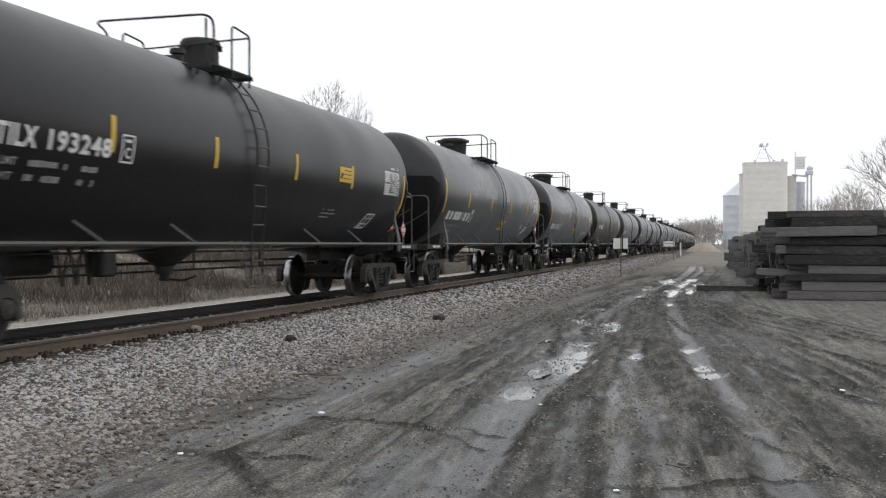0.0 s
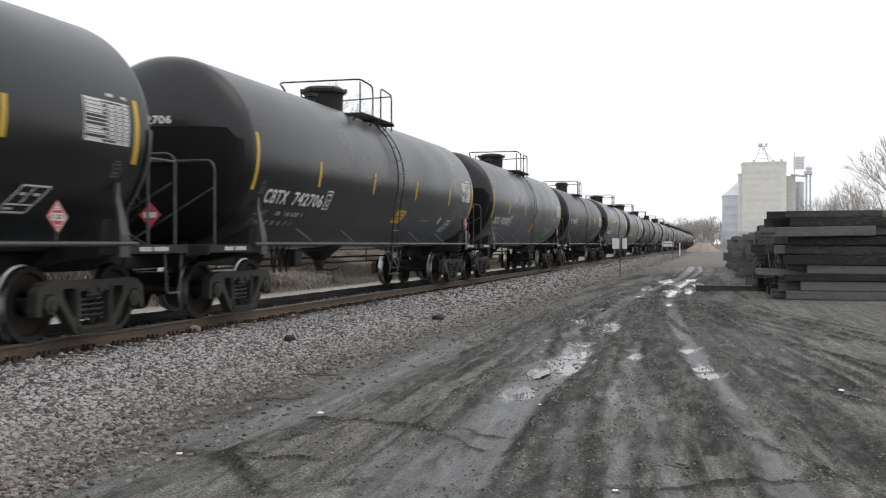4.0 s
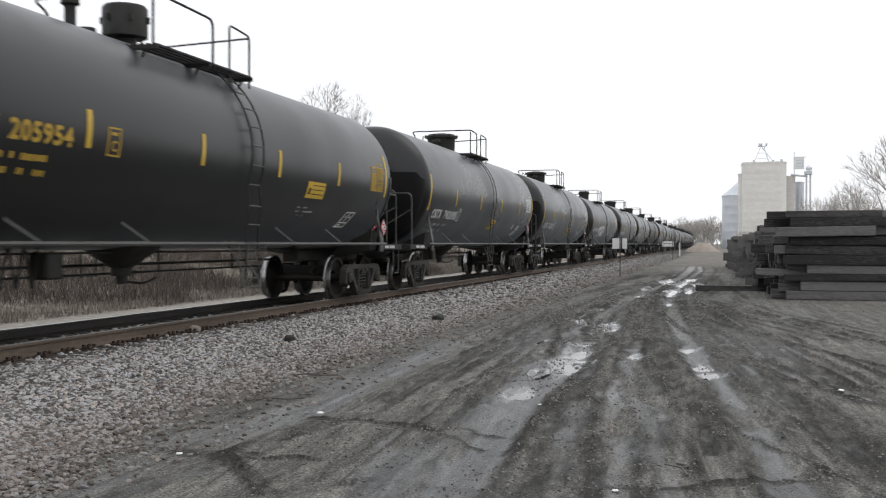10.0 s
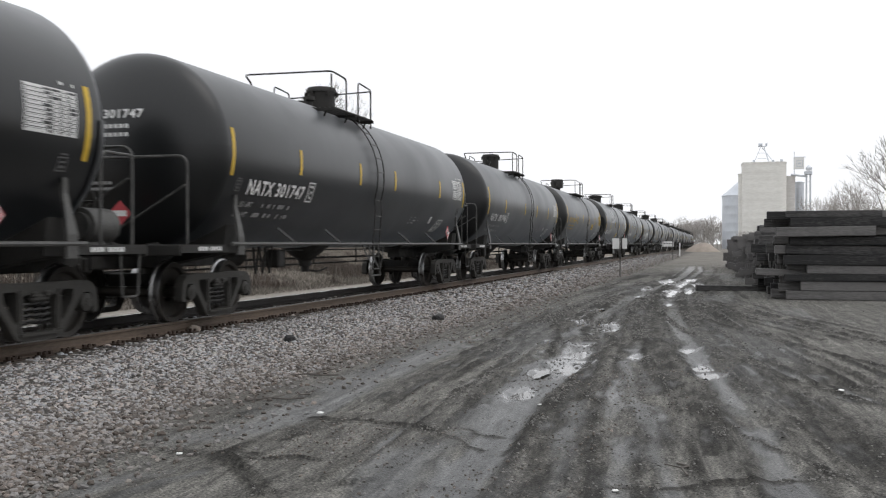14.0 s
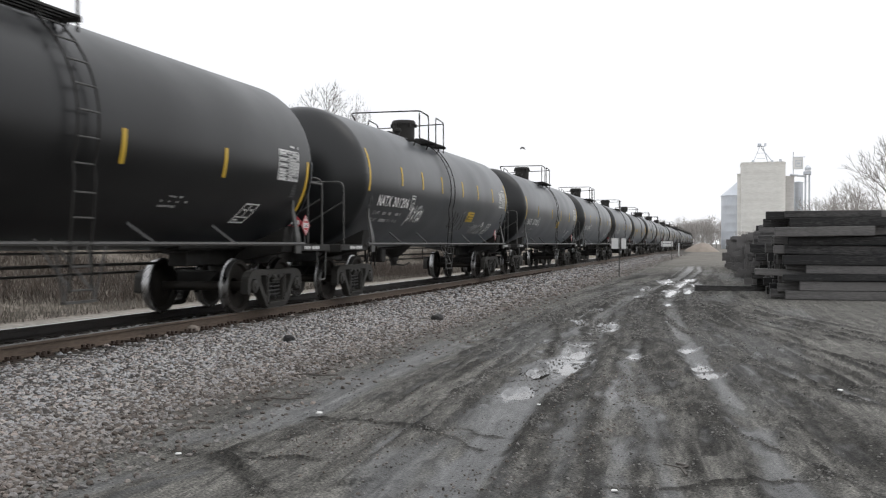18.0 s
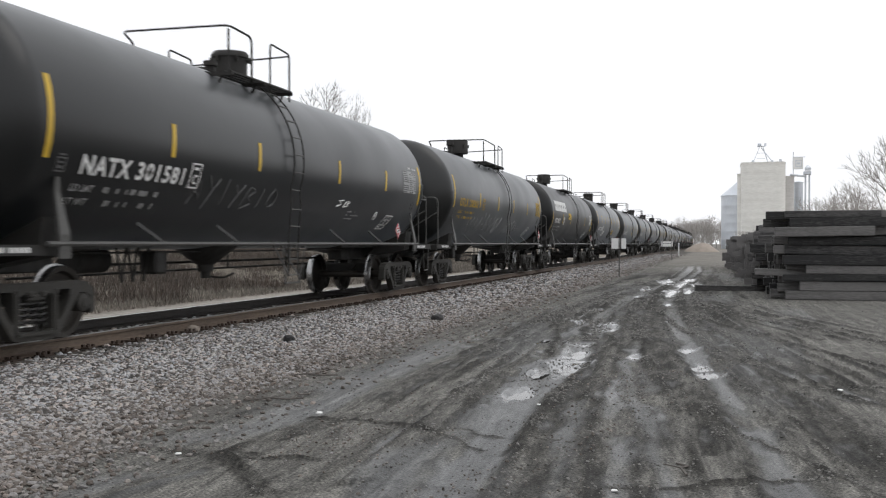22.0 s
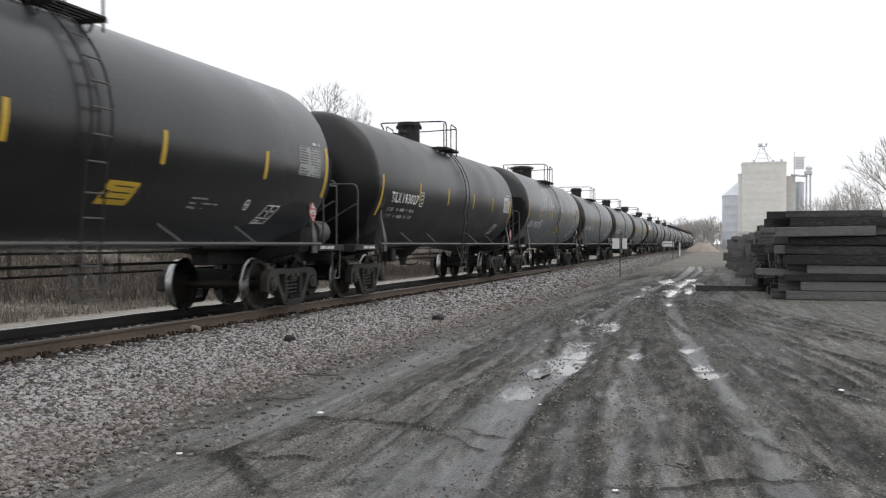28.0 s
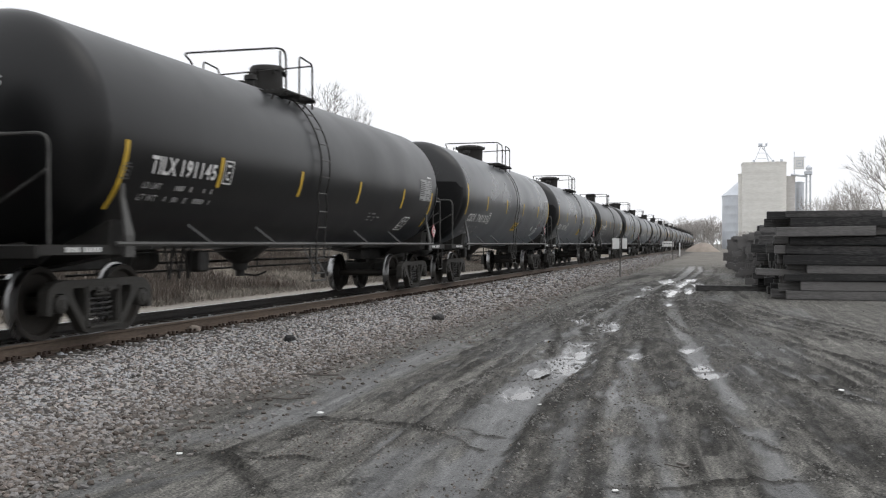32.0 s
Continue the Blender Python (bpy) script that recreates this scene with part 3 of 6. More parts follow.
    for x, z in places:
        if rung is None:
            rung = part("rung", bm, PIPE, ladder)
            rung.matrix_local = pose(x, 0, z)
        else:
            share("rung", rung, ladder, pose(x, 0, z))
    far = share("ladder", ladder, car, pose(0, ly, 0, 0, 0, 180), "black steel side ladder")
    share("stringer", ladder, far, pose(0, 0.42, 0))
    for x, z in places[::2]:
        share("rung", rung, far, pose(x, 0, z))
    bm = bmesh.new()
    for s in (-1, 1):
        bar(bm, (1.53, s * 0.5, 1.17), (1.5, s * 0.3, 0.5), 0.03, 0.012)
        bar(bm, (1.53, s * 0.12, 1.17), (1.5, s * 0.3, 0.5), 0.03, 0.012)
    bar(bm, (1.5, -0.32, 0.5), (1.5, 0.32, 0.5), 0.03, 0.06)
    part("ladder_foot", bm, PIPE, ladder, "worn grey foot step")
    # top platform with its railings
    zt = ZC + R
    bm = bmesh.new()
    mid, span = (rail0 + hoop1) / 2, hoop1 - rail0
    for k in range(5):
        box(bm, 0.78 + k * 0.11, mid, zt - 0.22, 0.06, span, 0.03)
    for y in (rail0, mid, hoop1 - 0.05):
        box(bm, 1.0, y, zt - 0.26, 0.56, 0.05, 0.06)
        rod(bm, (1.1, y, zt - 0.26), (1.0, y, zt - 0.45), 0.02)
    plat = part("platform", bm, FRAME, car, "black steel walkway grating")
    bm = bmesh.new()
    hoop = [(1.2, rail1, zt - 0.3), (1.2, rail1, zt + 0.48), (1.2, rail0, zt + 0.52), (-0.75, rail0, zt + 0.52), (-0.75, rail0 + 0.35, zt + 0.4), (-0.75, rail0 + 0.4, zt - 0.05)]
    tube(bm, rounded(hoop, 0.14), 0.02)
    part("high_railing", bm, FRAME, plat, "", True)
    bm = bmesh.new()
    rod(bm, (1.18, rail0 + 0.04, zt - 0.3), (1.18, rail0 + 0.04, zt + 0.47), 0.018)
    part("railing_post", bm, FRAME, plat)
    for x in (1.2, -0.8):
        bm = bmesh.new()
        tube(bm, rounded([(x, hoop0, zt - 0.35), (x, hoop0, zt + 0.52), (x, hoop1, zt + 0.47), (x, hoop1, zt - 0.4)], 0.1), 0.018)
        part("low_railing", bm, FRAME, plat, "", True)
    bm = bmesh.new()
    rod(bm, (1.2, hoop1, zt + 0.44), (-0.8, hoop1, zt + 0.36), 0.016)
    part("cross_rail", bm, FRAME, plat)
    return car, tank, plat


def bottom_outlet(car):
    bm = bmesh.new()
    lathe(bm, [(0, 0.70), (0.16, 0.70), (0.18, 0.82), (0.62, 1.10), (0.7, 1.16), (0, 1.16)], Matrix.Translation((0, -0.9, 0)) @ Matrix.Diagonal((0.7, 1.25, 1, 1)), 16)
    rod(bm, (0, -0.9, 0.72), (0, -0.9, 0.58), 0.09, 10)
    tube(bm, rounded([(0, -0.9, 0.62), (0.25, -0.7, 0.58), (0.35, -0.5, 0.66)], 0.08), 0.02)
    part("bottom_outlet", bm, FRAME, car, "", True)
    rods = None
    for p, q, r in (((-0.5, -5.6, 0.86), (-0.5, 5.6, 0.86), 0.024), ((-0.75, -5.2, 0.70), (-0.75, 5.4, 0.72), 0.02), ((0.2, -5.4, 1.06), (0.2, 5.4, 1.06), 0.016)):
        bm = bmesh.new()
        rod(bm, p, q, r)
        one = part("brake_rod", bm, FRAME, car)
        rods = rods or one
    bm = bmesh.new()
    box(bm, 0, 0, 0.93, 0.03, 0.035, 0.46)
    hang = part("rod_hanger", bm, FRAME, rods)
    for i, y in enumerate((-4.4, -1.9, 1.4, 3.7)):
        m = pose(-0.5 if i % 2 else -0.75, y, 0)
        if i == 0:
            hang.matrix_local = m
        else:
            share("rod_hanger", hang, rods, m)
    bm = bmesh.new()
    bar(bm, (0.3, -0.12, 1.15), (0.3, 0.02, 0.62), 0.03, 0.03)
    bar(bm, (0.3, 0.15, 1.15), (0.3, 0.02, 0.62), 0.03, 0.03)
    bracket = part("lever_bracket", bm, FRAME, car)
    bracket.matrix_local = pose(0, -4.0, 0)
    for y in (-3.7, -3.4):
        share("lever_bracket", bracket, car, pose(0, y, 0))
    bm = bmesh.new()
    rod(bm, (-0.3, -4.4, 0.95), (-0.3, -3.6, 0.95), 0.2, 14)
    part("brake_reservoir", bm, FRAME, car, "", True)
    bm = bmesh.new()
    box(bm, 0.3, -3.1, 0.9, 0.3, 0.35, 0.36, bevel=0.03)
    part("control_valve", bm, FRAME, car)


MANWAY = {
    "drum": [(0, -0.1), (0.32, -0.1), (0.32, 0.46), (0.35, 0.46), (0.35, 0.52), (0.31, 0.57), (0, 0.58)],
    "wide": [(0, -0.1), (0.44, -0.1), (0.45, 0.33), (0.46, 0.36), (0.51, 0.36), (0.51, 0.43), (0.47, 0.45), (0.42, 0.49), (0.2, 0.52), (0, 0.52)],
    "tall": [(0, -0.1), (0.18, -0.1), (0.18, 0.14), (0.34, 0.16), (0.34, 0.6), (0.31, 0.64), (0, 0.65)],
}


def manway(plat, style, my):
    zt = ZC + R
    bm = bmesh.new()
    lathe(bm, MANWAY[style], pose(0, my, zt), 24)
    hatch = part("manway", bm, FRAME, plat, "black steel manway drum", True)
    bm = bmesh.new()
    box(bm, 0, 0, 0, 0.05, 0.05, 0.1)
    bolt = None
    for k in range(6):
        a = k * math.pi / 3 + 0.3
        m = pose((0.51 if style == "wide" else 0.35) * math.cos(a), my + (0.51 if style == "wide" else 0.35) * math.sin(a), zt + 0.42)
        if bolt is None:
            bolt = part("lid_bolt", bm, FRAME, hatch)
            bolt.matrix_local = m
        else:
            share("lid_bolt", bolt, hatch, m)
    for x, y, h in ((0.1, my - 1.5 if style == "tall" else my - 0.95, 0.5 if style == "tall" else 0.24), (-0.25, my - 0.6, 0.2)):
        bm = bmesh.new()
        lathe(bm, [(0, -0.1), (0.08, -0.1), (0.08, h * 0.6), (0.13, h * 0.65), (0.12, h), (0, h + 0.02)], pose(x, y, zt), 12)
        part("relief_valve", bm, FRAME, plat, "", True)


def reflectors(car, mat, ys):
    first = {}
    for y, z0, z1 in ys:
        key = round(z1 - z0, 2)
        if key not in first:
            bm = bmesh.new()
            patch(bm, -0.05, 0.05, z0, z1, n=6)
            first[key] = part("reflector", bm, mat, car, "yellow reflective stripe" if mat is YELLOW else "")
            first[key].matrix_local = pose(0, y, 0)
        else:
            share("reflector", first[key], car, pose(0, y, 0), "yellow reflective stripe" if mat is YELLOW else "")


def stripes(low, high, places, long_low, long_high, ends):
    """Short stripes at the places along the side, and a long one by each end."""
    return [(-ends, long_low, long_high)] + [(y, low, high) for y in places] + [(ends, long_low, long_high)]


LAYOUT = collections.namedtuple("LAYOUT", "stripes mark number z box table")
C_SIDE = LAYOUT(stripes(2.27, 2.73, (-4.69, -1.59, 1.58, 4.77), 2.08, 3.01, 7.38), (-6.81, -5.88), (-5.63, -4.26), 1.89, -4.14, (6.1, 7.08, 2.43))
U_SIDE = LAYOUT(stripes(2.34, 2.8, (-3.95, -1.17, 1.5, 4.3), 2.25, 3.18, 7.2), (-6.51, -5.52), (-5.35, -4.25), 2.31, -3.56, (6.2, 7.0, 2.35))
T_SIDE = LAYOUT(stripes(2.27, 2.73, (-4.3, -1.5, 1.5, 4.2), 1.85, 2.76, 7.22), (-6.51, -5.77), (-5.63, -4.37), 2.17, -4.2, (6.0, 6.95, 2.3))
M_SIDE = LAYOUT(stripes(2.3, 2.76, (-4.57, -0.83, 1.82, 4.65), 2.18, 3.07, 7.27), (-6.62, -5.66), (-5.38, -4.22), 1.98, -4.12, (6.1, 7.05, 2.43))
N_SIDE = LAYOUT(stripes(2.43, 2.88, (-4.69, -1.55, 0.82, 4.71), 2.26, 3.0, 7.32), (-6.65, -5.69), (-5.57, -4.38), 2.0, -4.22, (6.07, 7.02, 2.46))
P_SIDE = LAYOUT(stripes(2.21, 2.66, (-4.2, -1.5, 1.43, 4.18), 1.8, 2.69, 7.35), (-6.65, -6.0), (-5.89, -5.04), 2.18, -3.93, (6.1, 6.95, 2.3))
KIND_SIDE = {"C": C_SIDE, "U": U_SIDE, "T": T_SIDE, "S": T_SIDE, "M": M_SIDE, "N": N_SIDE, "P": P_SIDE}
# cars that differ from their kind
CAR_SIDE = {
    0: LAYOUT(stripes(2.33, 2.79, (-4.68, -2.0, 0.97, 3.8), 1.9, 2.81, 7.3), (-6.77, -6.1), (-5.9, -4.69), 2.25, -4.47, (5.85, 6.9, 2.31)),
    3: LAYOUT(stripes(2.32, 2.78, (-4.53, -0.7, 2.0, 4.7), 2.22, 3.04, 7.22), (-6.6, -5.5), (-5.4, -4.04), 1.97, -3.91, (6.1, 7.05, 2.43)),
    10: LAYOUT(stripes(2.57, 3.02, (-4.95, -3.2, -1.31, 1.0, 2.96, 5.1), 2.35, 3.27, 7.28), (-6.53, -5.58), (-5.43, -4.22), 2.06, -4.04, (6.1, 7.05, 2.43)),
    13: LAYOUT(stripes(2.39, 2.85, (-4.62, -1.9, 1.73, 4.65), 2.17, 3.12, 7.3), (-6.62, -5.56), (-5.42, -4.22), 2.03, -4.05, (5.95, 6.95, 2.43)),
    14: LAYOUT(stripes(2.26, 2.74, (-4.19, -1.18, 1.9, 4.87), 2.06, 3.03, 7.28), (-6.72, -5.81), (-5.25, -3.99), 2.0, -3.26, (5.56, 6.68, 2.26)),
    19: LAYOUT(stripes(2.05, 2.5, (-4.52, -1.47, 1.62, 4.68), 1.64, 2.52, 7.08), (-6.47, -5.8), (-5.67, -4.66), 2.14, -4.42, (6.0, 7.0, 2.3)),
}


def head_text(text, z0, z1, x0, x1, ink, car):
    """Writing on the rear head."""
    bm = letters(text)
    for v in bm.verts:
        x, z = x0 + v.co.x * (x1 - x0), z0 + v.co.y * (z1 - z0)
        r = min(math.hypot(x, z - ZC) / R, 0.999)
        v.co = (x, -(SHELL + HEAD_D * math.sqrt(1 - r * r)) - 0.02, z)
    part("head_number", bm, ink, car, "stencilled number on the tank head")


STROKES = [
    ((0, 0), (0.15, 1), (0.75, 0.85), (0.2, 0.5), (0.8, 0.25), (0.05, -0.05)), ((0.4, 1), (0.05, 0.6), (0.2, 0.05), (0.7, 0.2), (0.75, 0.8), (0.4, 1)),
    ((0.1, 0), (0.2, 1.05), (0.15, 0.5), (0.8, 1.0), (0.2, 0.5), (0.85, 0)), ((0.3, 0), (0.4, 0.75), (0.45, 0.95)), ((0.7, 0.9), (0.15, 0.75), (0.1, 0.5), (0.6, 0.55), (0.1, 0.3), (0.15, 0.05), (0.75, 0.1)),
    ((0.0, 1), (0.35, 0.5), (0.8, 1.1), (0.35, 0.45), (0.2, -0.15)), ((0.05, 0), (0.35, 1), (0.7, 0), (0.55, 0.4), (0.15, 0.4)), ((0.7, 0.95), (0.1, 0.8), (0.7, 0.35), (0.1, 0.0)),
]


def scrawl(car, y0, y1, z0, z1, letters_n, seed, mat, thick=0.012):
    """Spray-painted scribble on the tank's side."""
    r = random.Random(seed)
    w = (y1 - y0) / letters_n
    for k in range(letters_n):
        bm = bmesh.new()
        y, tall = y0 + k * w, (z1 - z0) * r.uniform(0.75, 1.05)
        pts = [(y + (a + r.uniform(-0.06, 0.06)) * w * 1.05 + 0.1 * w * b, z0 + (b + r.uniform(-0.06, 0.06)) * tall) for a, b in r.choice(STROKES)]
        dense = rounded([Vector((a, b, 0)) for a, b in pts], 0.12, 4)
        tube(bm, [skin(p.x, p.y, 0.0) for p in dense], thick, 4)
        part("graffiti_stroke", bm, mat, car, "white sprayed graffiti")


def markings(car, owner, side, mark, number, ink, rnd, plate_at=None, pale_table=False, box_mark="C"):
    """The writing on a car's side."""
    y0, z0, c0 = side.mark[0], side.z, side.box
    if mark:
        stencil("reporting_mark", mark, *side.mark, z0, z0 + 0.24, ink, car, "stencilled owner's letters")
        stencil("car_number", number, *side.number, z0, z0 + 0.24, ink, car, "stencilled car number")
        head_text(number, 3.1, 3.24, -0.25, 0.42, ink, car)
        for k in range(2):
            bm = bmesh.new()
            for j in range(5):
                z, x = 2.98 - k * 0.13, -0.2 + j * 0.09
                r = math.hypot(x, z - ZC) / R
                box(bm, x, -(SHELL + HEAD_D * math.sqrt(1 - r * r)) - 0.015, z, 0.06, 0.01, 0.06)
            tagged(part("head_stencil", bm, ink, car), kind="stuff")
    else:
        small_print("faded_number", y0, side.number[1], z0, 0.24, ink, car, rnd)
    faint = SCRAWL if ink is WHITE else ink
    for line, (words_, dz) in enumerate((("LD LMT", 0.2), ("LT WT", 0.36))):
        ya = y0 - 0.05
        if mark:
            tagged(stencil("load_letters", words_, ya, ya + 0.46, z0 - dz, z0 - dz + 0.085, faint, car), kind="stuff")
        small_print("load_stencil", ya + 0.68, ya + 1.3, z0 - dz, 0.08, faint, car, rnd)
        small_print("load_stencil", ya + 1.48, ya + 1.95, z0 - dz, 0.08, faint, car, rnd)
    # grey shop stamps near both ends of the tank
    for y in (-7.0, 6.88):
        bm = bmesh.new()
        outline(bm, y - 0.09, y + 0.09, 2.03, 2.2, 0.016)
        patch(bm, y - 0.05, y + 0.05, 2.07, 2.1, n=1)
        patch(bm, y - 0.05, y + 0.05, 2.13, 2.15, n=1)
        patch(bm, y - 0.06, y + 0.06, 2.22, 2.24, n=1)
        part("shop_stamp", bm, STAMP, car, "small grey shop stamp")
    bm = bmesh.new()
    outline(bm, c0, c0 + 0.28, z0 - 0.03, z0 + 0.33, 0.022)
    patch(bm, c0 + 0.07, c0 + 0.2, z0 + 0.23, z0 + 0.27, n=1)
    part("class_box", bm, ink, car, "outlined class letter")
    if mark:
        stencil("class_letter", box_mark, c0 + 0.08, c0 + 0.2, z0 + 0.03, z0 + 0.17, ink, car)
    # test table at the front end: a ruled white grid, or a pale sheet with dark writing
    t0, t1, u0 = side.table
    u1 = u0 + 0.53
    bm = bmesh.new()
    if pale_table:
        patch(bm, t0, t1, u0, u1)
    else:
        outline(bm, t0, t1, u0, u1, 0.014)
        for k in range(1, 11):
            z = u0 + (u1 - u0) * k / 11
            patch(bm, t0 + 0.014, t1 - 0.014, z - 0.005, z + 0.005, n=1)
        for y in (0.5, 0.68, 0.84):
            patch(bm, t0 + (t1 - t0) * y - 0.005, t0 + (t1 - t0) * y + 0.005, u0 + 0.014, u1 - 0.014, 0.007, n=3)
    table = part("test_table", bm, SHEET if pale_table else ink, car, "pale sheet of test dates" if pale_table else "stencilled table of test dates")
    bm = bmesh.new()
    for k in range(11):
        z = u0 + (u1 - u0) * (k + 0.3) / 11
        for a, b in ((0.04, rnd.uniform(0.3, 0.46)), (0.53, 0.64), (0.71, 0.8), (0.87, 0.96)):
            if rnd.random() < 0.8:
                patch(bm, t0 + (t1 - t0) * a, t0 + (t1 - t0) * b, z, z + 0.024, 0.009, n=1)
    tagged(part("table_writing", bm, STAMP if pale_table else ink, table), kind="stuff")
    small_print("table_heading", t0 + 0.5, t1 - 0.02, u1 + 0.05, 0.05, ink, car, rnd)
    bm = bmesh.new()
    outline(bm, 5.1, 5.6, 1.54, 1.86, 0.02, lean=0.6)
    patch(bm, 5.18, 5.62, 1.63, 1.645, lean=0.6, n=1)
    patch(bm, 5.4, 5.42, 1.66, 1.84, lean=0.6, n=2)
    patch(bm, 5.2, 5.34, 1.58, 1.6, n=1)
    patch(bm, 5.32, 5.4, 1.74, 1.77, n=1)
    patch(bm, 5.56, 5.64, 1.74, 1.77, n=1)
    part("stencil_frame", bm, WHITE, car, "white slanted outline mark")
    for k in range(3):
        small_print("builder_stencil", 2.7, 3.15 + 0.3 * (k == 1), 1.85 - 0.07 * k, 0.035, SCRAWL, car, rnd)
    if owner in ("C", "N"):
        bm = bmesh.new()
        ring = [skin(4.5 + 0.075 * math.cos(a), 1.83 + 0.09 * math.sin(a)) for a in [k * math.pi / 3 for k in range(7)]]
        tube(bm, ring, 0.01, 4)
        patch(bm, 4.45, 4.55, 1.82, 1.84, n=1)
        part("round_mark", bm, WHITE, car, "white six-sided mark")
    # two lines of writing low on the rear head
    bm = bmesh.new()
    for k in range(2):
        for q in range(6):
            x, z = -0.55 + q * 0.085, 2.12 - k * 0.09
            r_ = math.hypot(x, z - ZC) / R
            box(bm, x, -(SHELL + HEAD_D * math.sqrt(1 - r_ * r_)) - (0.4 if owner == "C" else 0.04), z, 0.06, 0.01, 0.045)
    tagged(part("head_notice", bm, faint, car), kind="stuff")
    if plate_at:
        y, z, lean, w = plate_at
        bm = bmesh.new()
        patch(bm, y, y + w, z, z + 0.3, 0.01, lean=lean)
        pl = part("notice_plate", bm, YELLOW, car, "yellow notice plate")
        bm = bmesh.new()
        for k in range(3):
            patch(bm, y + 0.2 + k * 0.03, y + w - 0.08 + k * 0.03, z + 0.07 + k * 0.08, z + 0.085 + k * 0.08, 0.014, n=1)
        patch(bm, y + 0.05, y + 0.14, z + 0.07, z + 0.18, 0.014, lean=0.5, n=1)
        tagged(part("notice_writing", bm, FRAME, pl), kind="stuff")


truck_a = build_truck("truck")
CARS = []


def finish_car(car):
    for s in (-1, 1):
        t = copy_thing(truck_a, pose(0, s * 6.96, 0))
        t.name = "truck"
        t.parent = car
    bottom_outlet(car)


# kind: paint, ladder, ladder hoop and high railing from and to, manway shape and place
KINDS = {
    "C": ("C", 0.0, -0.06, 0.74, -1.45, -0.62, "wide", -0.62), "N": ("N", -0.5, -0.77, 0.05, -2.34, -1.5, "drum", 0.05), "M": ("N", 0.3, -0.5, 0.4, -1.65, -0.85, "drum", -0.2),
    "T": ("T", -0.6, -0.85, -0.22, -1.7, -1.45, "drum", 0.3), "S": ("T", 0.35, 0.0, 0.65, -0.75, -0.5, "drum", -0.3),
    "U": ("U", 0.45, 0.3, 1.01, -1.98, -0.25, "tall", -0.8), "P": ("T", 0.55, 0.2, 0.95, -2.0, -0.45, "tall", -0.86),
}


def side_placard(car, y, z):
    """A diamond placard on a small bracket at the car's side."""
    bm = bmesh.new()
    box(bm, 1.505, y, z, 0.012, 0.27, 0.27, pose(0, 0, 0, 45))
    plac = part("hazard_placard", bm, RED, car, "red diamond hazard placard")
    bm = bmesh.new()
    box(bm, 1.513, y, z, 0.004, 0.21, 0.085)
    part("placard_band", bm, WHITE, plac, "white band")
    bm = letters("1267")
    for v in bm.verts:
        v.co = (1.518, y - 0.085 + 0.17 * v.co.x, z - 0.03 + 0.06 * v.co.y)
    part("placard_number", bm, FRAME, plac, "black number")
    bm = bmesh.new()
    for a, b in ((0, 90), (90, 180), (180, 270), (270, 360)):
        p, q = [(y + 0.165 * math.cos(radians(d)), z + 0.165 * math.sin(radians(d))) for d in (a, b)]
        bar(bm, (1.513, *p), (1.513, *q), 0.01, 0.004)
    part("placard_border", bm, WHITE, plac, "white border")
    bm = bmesh.new()
    for dz, w in ((0.11, 0.05), (0.085, 0.08), (-0.1, 0.05)):
        box(bm, 1.513, y, z + dz, 0.004, w, 0.018)
    tagged(part("placard_writing", bm, WHITE, plac), kind="stuff")
    bm = bmesh.new()
    rod(bm, (1.49, y, 1.19), (1.49, y, z), 0.014)
    part("placard_bracket", bm, PIPE, plac)


PLACARD = {"C": (6.92, 1.78), "N": (5.65, 1.5), "M": (5.65, 1.5), "U": (7.15, 1.56)}


def make_type(kind, paint, ly, hoop0, hoop1, rail0, rail1, style, my):
    set_size(kind)
    car, tank, plat = build_car(PAINT[paint], ly, hoop0, hoop1, rail0, rail1, kind == "C")
    finish_car(car)
    manway(plat, style, my)
    side_placard(car, *PLACARD.get(kind, (7.35, 1.53)))
    return car


# the train, car by car: order, kind, owner's letters, number, plate, how far ahead of even spacing
C_PLATE = (0.42, 1.7, 0.35, 0.7)
TRAIN = [
    (0, "T", "TILX", "193248", (3.05, 2.43, 0, 0.68), -8.48), (1, "C", "CBTX", "742508", C_PLATE, -8.35), (2, "C", "CBTX", "742706", C_PLATE, -8.12),
    (3, "N", "NATX", "301694", None, -8.05), (4, "C", "CBTX", "742530", C_PLATE, -8.02), (5, "C", "CBTX", "742695", C_PLATE, -7.77),
    (6, "U", "UTLX", "205954", (2.8, 2.05, 0, 0.85), -7.82), (7, "M", "NATX", "301746", None, -7.62), (8, "N", "NATX", "301747", None, -7.61),
    (9, "M", "NATX", "301235", (0.95, 1.95, 0, 0.62), -7.8), (10, "N", "NATX", "301206", (2.0, 1.87, 0, 0.8), -8.33), (11, "P", "PROX", "45072", (-2.46, 2.43, 0, 0.82), -8.28),
    (12, "U", "UTLX", "208301", None, -8.39), (13, "N", "NATX", "301581", None, -8.33), (14, "N", "NATX", "310017", None, -8.27),
    (15, "C", "CBTX", "742677", C_PLATE, -8.1), (16, "S", "TILX", "193027", None, -8.08), (17, "C", "CBTX", "743134", C_PLATE, -8.09),
    (18, "C", "CBTX", "743133", C_PLATE, -7.95), (19, "T", "TILX", "191145", None, -8.08), (20, "C", "", "", None, -8.08),
]
PROTO = {kind: make_type(kind, *row) for kind, row in KINDS.items()}
LABELS = {"C": "grey-black tank car with white stencils and a yellow plate", "N": "green-black tank car with white stencils on the rails", "M": "green-black tank car with white stencils on the rails",
          "T": "deep black tank car with bold white number", "S": "deep black tank car with bold white number", "U": "brown-black tank car with ochre stencils", "P": "black tank car with large white block lettering"}


